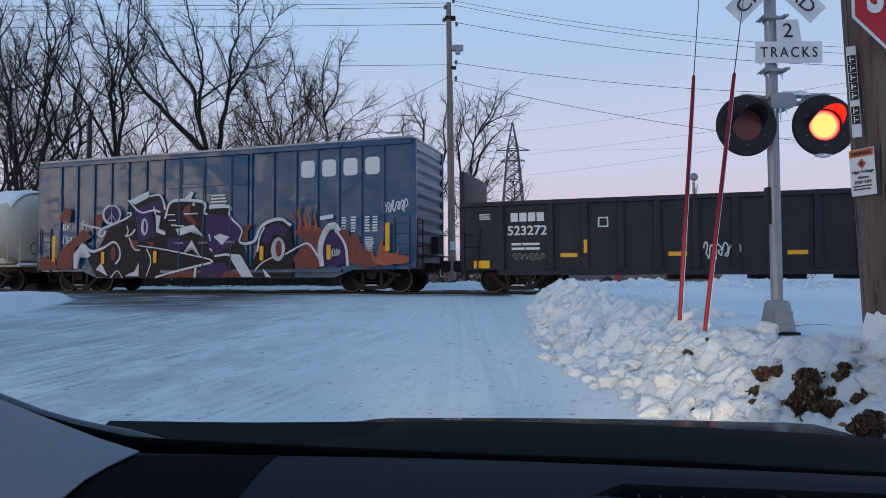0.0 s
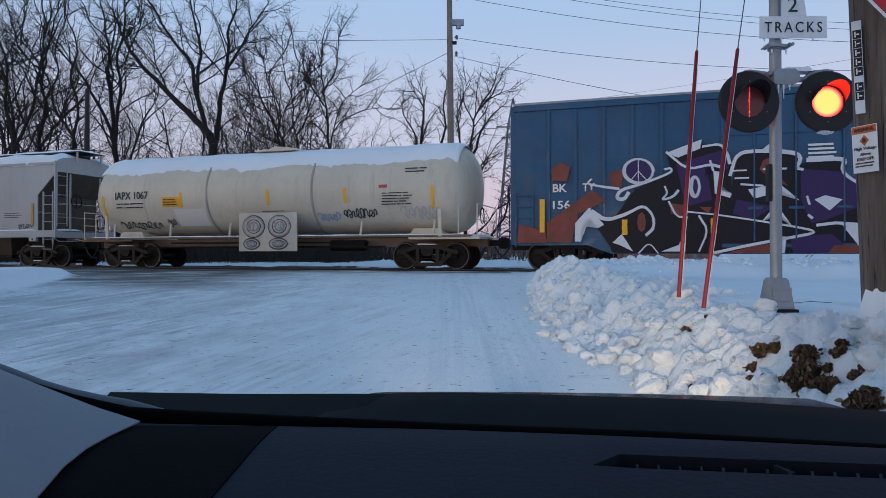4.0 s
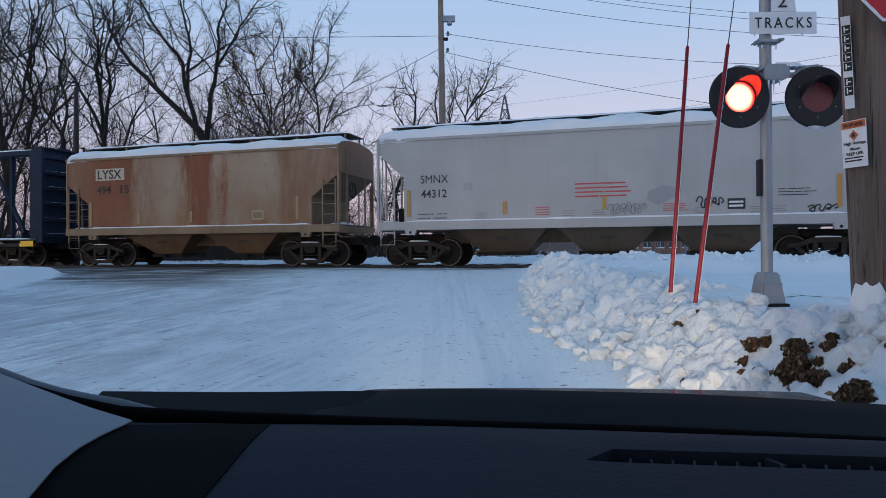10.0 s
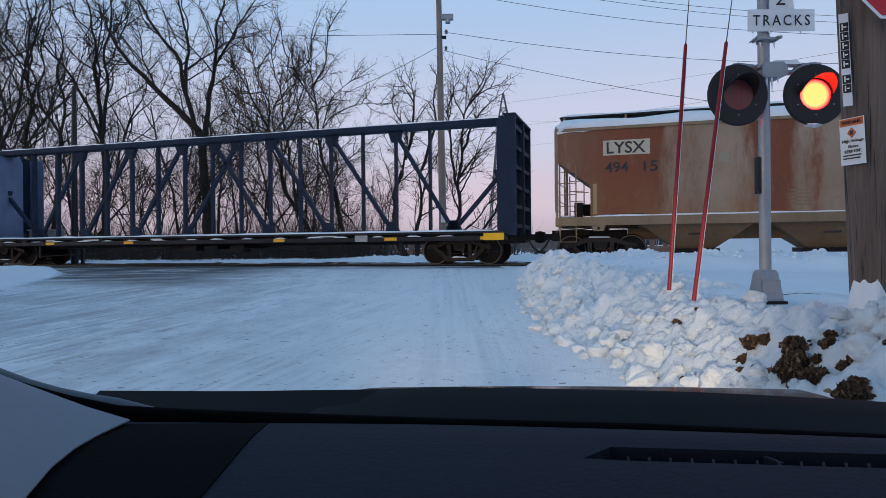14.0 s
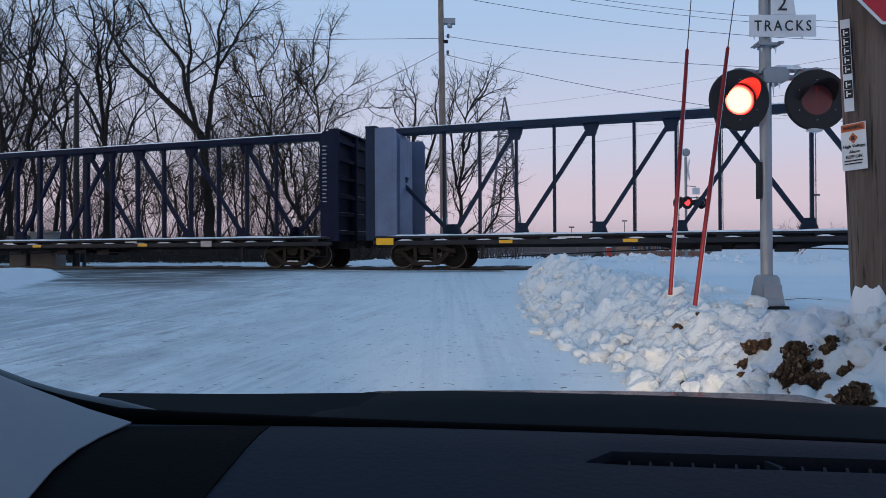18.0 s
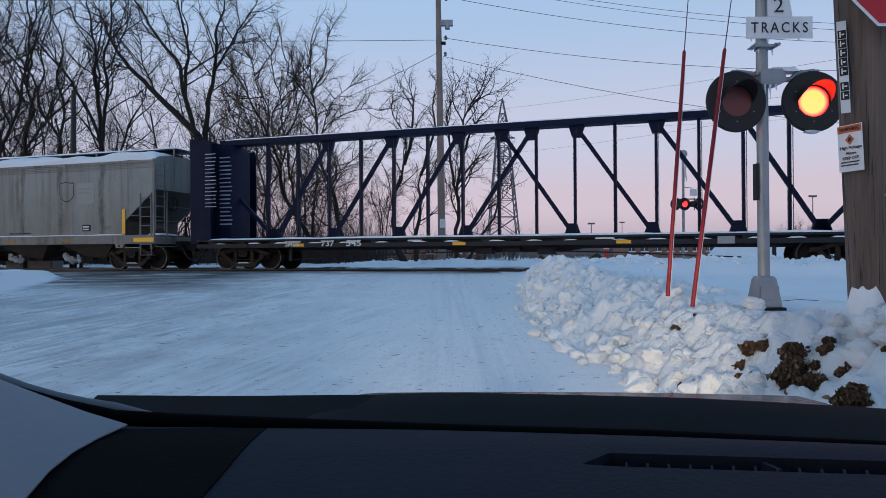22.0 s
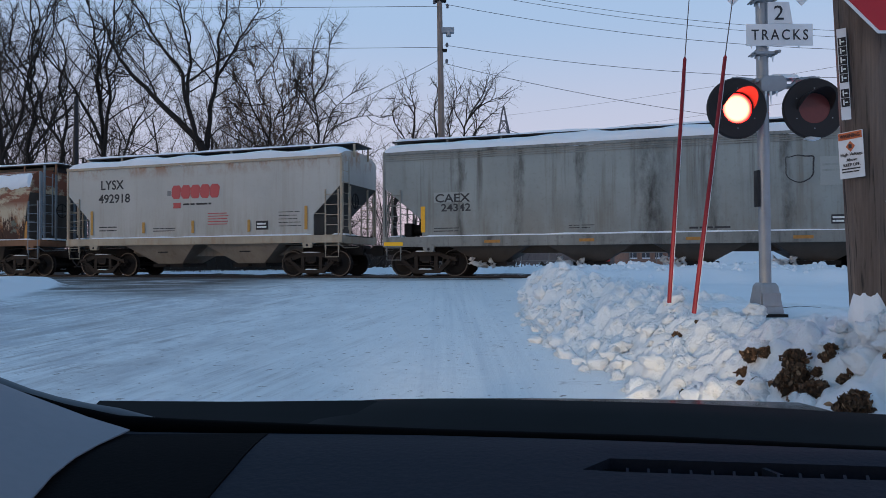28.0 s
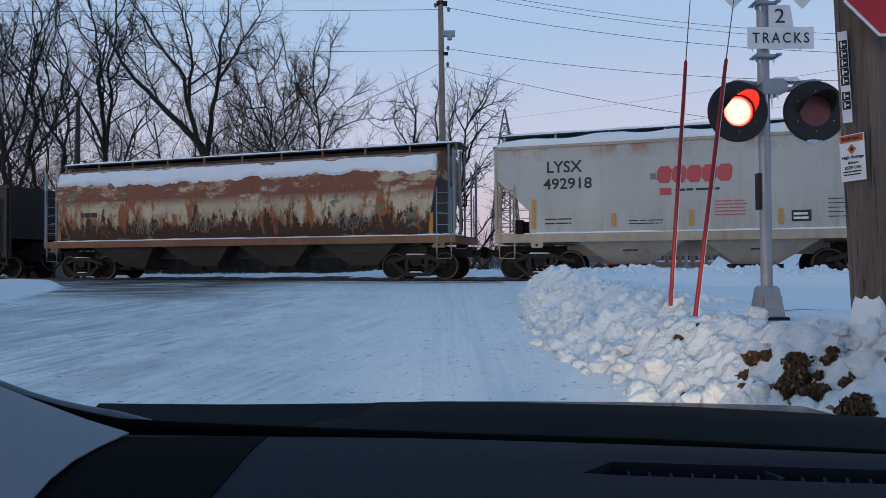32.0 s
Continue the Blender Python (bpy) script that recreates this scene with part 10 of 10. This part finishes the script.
brush("brush", [(-40, -5, 37, 48, 1.2, 3.2, 1500, 0.014), (-44, -4, 39, 58, 3.0, 7.5, 1100, 0.011), (-8, 5, 39, 46, 2.0, 4.5, 160, 0.010), (-5, 4, 38, 42, 0.6, 1.6, 120, 0.012)], "tangle of bare brush under the trees")
brush("far_woods", [(-260, 320, 230, 420, 4, 10, 5200, 0.22), (-120, 60, 90, 160, 2, 5, 1500, 0.06)], "hazy line of bare woods on the horizon", plain("far_twigs", (0.15, 0.12, 0.115), 0.9, 0, 0.35, 1.0))


# ---- the car that the camera sits in ----
COWL = plain("cowl_plastic", (0.004, 0.005, 0.007), 0.7, 0, 0.5, 9.0)
DASH = plain("dash_plastic", (0.0140, 0.0192, 0.0318), 0.75, 0, 0.25, 120.0, 0.001)
DASH2 = plain("dark_dash_plastic", (0.0042, 0.0048, 0.0066), 0.9, 0, 0.25, 150.0, 0.001)
TRIM = plain("pillar_trim", (0.205, 0.222, 0.262), 0.7, 0, 0.06, 60.0)
RUBBER = plain("black_rubber", (0.0025, 0.0025, 0.003), 0.95)
for m_ in (DASH, DASH2, COWL, RUBBER):
    m_.node_tree.nodes["Principled BSDF"].inputs["Specular IOR Level"].default_value = 0.05 if m_ in (RUBBER, DASH2) else 0.12
BONNET = plain("dark_car_paint", (0.012, 0.015, 0.020), 0.12, 0.0, 0.1)
BANDGREY = plain("glass_band", (0.13, 0.14, 0.16), 0.6)
LINING = plain("roof_lining", (0.10, 0.10, 0.11), 0.9)
car_own = thing("car", pose(0, 0, -0.75), "dark car seen from its own seat, with dashboard and hood", "car")
Z = 0.75


def sheet(rows, thick=0.008):
    """A closed skin over a grid of points, thick downwards."""
    n, m = len(rows), len(rows[0])
    g = Mesh()
    for off in (0, thick):
        for r in rows:
            g.v += [(p[0], p[1], p[2] + Z - off) for p in r]
    k = n * m
    for i in range(n - 1):
        for j in range(m - 1):
            a = (i * m + j, i * m + j + 1, (i + 1) * m + j + 1, (i + 1) * m + j)
            g.f += [a, tuple(k + q for q in a[::-1])]
    for i in range(n - 1):
        g.f += [(i * m, (i + 1) * m, k + (i + 1) * m, k + i * m), (i * m + m - 1, k + i * m + m - 1, k + (i + 1) * m + m - 1, (i + 1) * m + m - 1)]
    for j in range(m - 1):
        g.f += [(j, k + j, k + j + 1, j + 1), ((n - 1) * m + j, (n - 1) * m + j + 1, k + (n - 1) * m + j + 1, k + (n - 1) * m + j)]
    return g


def far_edge(x):
    """The y of the dashboard's edge under the windscreen."""
    return 0.958 - 0.115 * (x + 0.02) - 0.06 * max(0.0, x) ** 2 if x > -0.02 else 0.958 + 0.065 * (-x)


xs = [-0.49 + 1.59 * i / 36 for i in range(37)]
VENT = (0.190, 0.68)


def vent_line(x):
    return 0.850 - 0.125 * (x - 0.17)


# dashboard in two skins, before and behind the defroster slot, joined beside it
back = [[(x, (vent_line(x) if VENT[0] < x < VENT[1] else 0.80) + ((far_edge(x) - (vent_line(x) if VENT[0] < x < VENT[1] else 0.80)) * q), 0.272 + 0.004 * math.sin(q * 3)) for x in xs] for q in (0, 0.25, 0.5, 0.75, 1.0)]
front = [[(x, 0.30 + ((vent_line(x) - 0.054 if VENT[0] < x < VENT[1] else 0.80) - 0.30) * q, 0.262 + 0.010 * q - 0.08 * (1 - q) ** 2) for x in xs] for q in (0, 0.2, 0.4, 0.6, 0.8, 1.0)]
part("dashboard", sheet(back, 0.02), DASH, car_own, "dark grained plastic dashboard")
part("dashboard_front", sheet(front, 0.03), DASH, car_own, "dark grained plastic dashboard")
# near-black skin that follows the dashboard at its left
def dash_z(y):
    q = (y - 0.30) / 0.5
    return 0.262 + 0.010 * q - 0.08 * (1 - q) ** 2 if y < 0.8 else 0.272 + 0.004 * math.sin(3 * (y - 0.8) / 0.16)


skinrows = [[(-0.475 + 0.22 * i / 10, y, dash_z(y) + 0.0022) for i in range(11)] for y in [0.56 + 0.0412 * k for k in range(11)]]
part("dash_dark_skin", sheet(skinrows, 0.004), DASH2, car_own, "near-black skin over the left of the dashboard")
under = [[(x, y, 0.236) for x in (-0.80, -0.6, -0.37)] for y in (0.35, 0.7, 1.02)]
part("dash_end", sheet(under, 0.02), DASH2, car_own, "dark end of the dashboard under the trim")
vent = part("defroster_vent", Mesh().box(VENT[0], VENT[1], 0.72, 0.86, 0.205 + Z, 0.215 + Z), RUBBER, car_own, "black defroster slot")
for k in range(18):
    x = VENT[0] + 0.035 + k * 0.0245
    part("vent_slat", Mesh().bar((x, vent_line(x) - 0.054, 0.2625 + Z), (x * 1.03, vent_line(x) - 0.026, 0.2665 + Z), 0.0035, 0.003), DASH, vent)
part("vent_bar", Mesh().bar((0.410, 0.790, 0.262 + Z), (0.402, 0.818, 0.262 + Z), 0.010, 0.006), DASH, vent)
part("vent_lip", Mesh().bar((VENT[0], vent_line(VENT[0]) - 0.012, 0.256 + Z), (VENT[1], vent_line(VENT[1]) - 0.012, 0.240 + Z), 0.006, 0.01), RUBBER, vent)
trim_rows = [[(-0.345, 0.43, 0.266), (-0.42, 0.46, 0.32), (-0.56, 0.52, 0.39), (-0.72, 0.55, 0.47)], [(-0.385, 0.55, 0.276), (-0.45, 0.60, 0.315), (-0.58, 0.66, 0.372), (-0.74, 0.68, 0.45)],
             [(-0.421, 0.665, 0.281), (-0.48, 0.70, 0.306), (-0.60, 0.76, 0.352), (-0.74, 0.78, 0.43)], [(-0.449, 0.76, 0.2825), (-0.50, 0.79, 0.302), (-0.60, 0.83, 0.346), (-0.74, 0.86, 0.415)],
             [(-0.461, 0.83, 0.283), (-0.51, 0.86, 0.300), (-0.60, 0.91, 0.340), (-0.74, 0.94, 0.40)], [(-0.463, 0.89, 0.2825), (-0.52, 0.92, 0.299), (-0.61, 0.96, 0.335), (-0.75, 0.98, 0.39)],
             [(-0.458, 0.968, 0.2815), (-0.53, 0.985, 0.297), (-0.62, 0.995, 0.327), (-0.76, 1.0, 0.380)]]
part("pillar_trim", sheet(trim_rows, 0.002), TRIM, car_own, "grey trim at the foot of the windscreen pillar")
seal = [(-0.80, 0.98, 0.382), (-0.68, 1.0, 0.333), (-0.58, 1.01, 0.300), (-0.50, 1.015, 0.281), (-0.40, 1.01, 0.276), (-0.26, 1.0, 0.272), (0.013, 0.975, 0.266), (0.30, 0.935, 0.266), (0.587, 0.88, 0.264), (1.10, 0.76, 0.262)]
part("windscreen_seal", Mesh().pipe([(x, y, z + Z - 0.001) for x, y, z in seal], 0.0118, 12), RUBBER, car_own, "black seal along the windscreen's foot")
part("glass_edge", Mesh().pipe([(x, y, z + Z) for x, y, z in ((-0.82, 1.02, 0.388), (-0.695, 1.03, 0.337), (-0.65, 1.032, 0.319), (-0.606, 1.035, 0.305), (-0.56, 1.038, 0.294), (-0.515, 1.04, 0.286), (-0.46, 1.05, 0.268))], 0.012, 12), BANDGREY, car_own, "grey band along the edge of the windscreen")
# hood, a shallow crown that falls away to the front
def hood_top(x, y):
    c = (x - 0.35) / 1.4
    z = 0.077 + 0.030 * (1 - c * c) - 0.055 * max(0.0, y - 1.25) ** 1.5 - 0.02 * step(abs(c), 0.75, 1.0)
    z += 0.010 * step(x, -0.32, -0.22) 
    return z + 0.05 * step(-y, -1.45, -1.08)


rows = []
for i in range(22):
    y = 1.06 + 1.15 * i / 21
    rows.append([(-0.79 + 1.96 * j / 40, y - 0.05 * (-0.79 + 1.96 * j / 40), hood_top(-0.79 + 1.96 * j / 40, y)) for j in range(41)])
part("hood", sheet(rows, 0.01), BONNET, car_own, "glossy dark hood")
cowl = [[(x, far_edge(x) + 0.03 + 0.13 * q, 0.250 + (0.0385 - 0.010 * step(x, 0.35, 0.85) - 0.004 * step(-x, 0.1, 0.4)) * q) for x in [-0.60 + 1.70 * i / 40 for i in range(41)]] for q in (0, 0.5, 1)]
part("cowl", sheet(cowl, 0.06), COWL, car_own, "black cowl between hood and windscreen")
cover = [[(x, far_edge(x) + 0.034 + 0.128 * q, 0.254 + (0.0305 + 0.0095 * step(x, -0.25, 0.05) - 0.010 * step(x, 0.35, 0.85)) * q) for x in [-0.255 + 0.10 * q + (1.255 + 0.10 - 0.10 * q) * i / 30 for i in range(31)]] for q in (0, 0.33, 0.67, 1)]
COVER = plain("cowl_cover_plastic", (0.004, 0.0052, 0.0075), 0.6, 0, 0.7, 9.0)
COVER.node_tree.nodes["Principled BSDF"].inputs["Specular IOR Level"].default_value = 0.10
part("cowl_cover", sheet(cover, 0.05), COVER, car_own, "grey plastic cover over the wiper linkage", 0.002)
for pts in ([(0.10, 1.08, 0.268), (0.30, 1.07, 0.270), (0.62, 1.02, 0.262)], [(-0.24, 1.08, 0.262), (0.0, 1.08, 0.266), (0.28, 1.05, 0.264)]):
    part("wiper", Mesh().pipe([(x, y, z + Z) for x, y, z in pts], 0.007, 8), RUBBER, car_own, "black wiper resting on the cowl")
# unseen shell that closes the cabin above and behind, keeping skylight off the dash
roof = [[(-0.78 + 1.96 * j / 12, 0.22 - 2.6 * i / 8, 0.98 + 0.05 * math.sin(math.pi * j / 12) - 0.25 * (i / 8) ** 3) for j in range(13)] for i in range(9)]
part("roof", sheet(roof, 0.04), LINING, car_own, "pale roof lining out of view that keeps skylight off the dashboard")
for x0, x1 in ((-0.84, -0.80), (1.18, 1.22)):
    part("body_side", Mesh().prism([(-2.6, 0.30), (1.0, 0.30), (1.0, 1.05), (0.9, 1.12), (-2.6, 1.12)], x0, x1), BONNET, car_own).matrix_basis = Matrix(((0, 1, 0, 0), (1, 0, 0, 0), (0, 0, 1, 0), (0, 0, 0, 1)))
    part("windscreen_pillar", Mesh().bar(((x0 + x1) / 2, 1.02, 1.10), ((x0 + x1) / 2 * 0.93, 0.22, 1.73), 0.06, 0.06), BONNET, car_own)
    part("front_wing", Mesh().box(x0, x1, 1.0, 2.2, 0.30, 0.66), BONNET, car_own)
part("tailgate", Mesh().box(-0.80, 1.18, -2.62, -2.56, 0.30, 1.50), BONNET, car_own)
part("floor", Mesh().box(-0.80, 1.18, -2.56, 2.1, 0.28, 0.34), RUBBER, car_own)
part("front_bumper", Mesh().box(-0.84, 1.22, 2.2, 2.3, 0.25, 0.70), BONNET, car_own, "", 0.03)
for x in (-0.70, 1.08):
    for y in (-1.5, 1.55):
        part("tyre", Mesh().lathe([(0.18, -0.1), (0.30, -0.11), (0.33, -0.06), (0.33, 0.06), (0.30, 0.11), (0.18, 0.1)], (x, y, 0.33), (1, 0, 0), 24), RUBBER, car_own)


# ---- movement ----
# metres that the train has gone, by the second
RUN = ((0, 0.0), (1, 4.77), (2, 9.55), (3, 14.29), (4, 19.04), (5.5, 26.21), (7, 33.36), (8.5, 40.45), (10, 47.55), (11.5, 54.71), (13, 61.70), (14.5, 68.55), (16.5, 77.52), (18, 84.14), (20, 92.78), (22, 101.31), (24, 109.71), (25.5, 115.92), (27.5, 124.45), (29, 130.65), (30, 134.92), (31, 139.1), (32, 143.27))


def gone(t):
    for (a, p), (b, q) in zip(RUN, RUN[1:]):
        if t <= b:
            return p + (q - p) * (t - a) / (b - a)
    return RUN[-1][1]


# which of the two lamps is lit, from each second on
LEFT_LIT = ((0.4, 1.25), (1.9, 2.75), (4.0, 4.7), (5.2, 5.95), (6.85, 7.75), (8.45, 9.3), (9.85, 10.7), (11.4, 12.25), (13.4, 13.85), (15.0, 15.8), (16.35, 17.2), (17.85, 18.75), (19.4, 20.25), (20.8, 21.75), (22.45, 23.3), (24.3, 24.8), (26.0, 26.8), (27.4, 28.15), (28.85, 29.7), (30.5, 31.2), (31.8, 32.0))


def lamp_rows(size, s, lit):
    """The added shutter half stands open while its lamp is lit."""
    shut, wide = pose(0, 0, 0), pose(s * size * 0.485, 0.0, 0)
    now = lit(0.0)
    rows = [(0.0, wide if now else shut)]
    t = 0.0
    while t < 31.93:
        t += 1 / 30
        if lit(t) != now:
            if t - 1 / 30 > rows[-1][0] + 0.02:
                rows.append((t - 1 / 30, wide if now else shut))
            now = not now
            rows.append((t, wide if now else shut))
    rows.append((32.0, wide if now else shut))
    return rows


def motions():
    for car, u, t0, t1, sets in CARS:
        walk(car, [(t, rail_pose(u + s)) for t, s in RUN])
        # the wheels roll while their car passes
        ts = [t0 + (t1 - t0) * k / max(1, math.ceil((t1 - t0) / 0.2)) for k in range(math.ceil((t1 - t0) / 0.2) + 1)]
        ts = ([0.0] if ts[0] > 0.01 else []) + ts + ([32.0] if ts[-1] < 31.99 else [])
        for w, x in sets:
            walk(w, [(t, pose(x, 0, WHEEL_R) @ Matrix.Rotation((gone(min(max(t, t0), t1)) - gone(t0)) / WHEEL_R, 4, "Y")) for t in ts])
    on_left = lambda t: any(a <= t < b or (b == 32.0 and t >= a) for a, b in LEFT_LIT)
    for (halves, size), lit in zip(SHUTTERS, (on_left, lambda t: not on_left(t))):
        for h, e, s in halves:
            # the added red half shows a moment after its lamp goes out
            walk(h, lamp_rows(size, s, lambda t: lit(t) or (t > 0.13 and lit(t - 0.13))))
            walk(e, lamp_rows(size, s, lit))


motions()
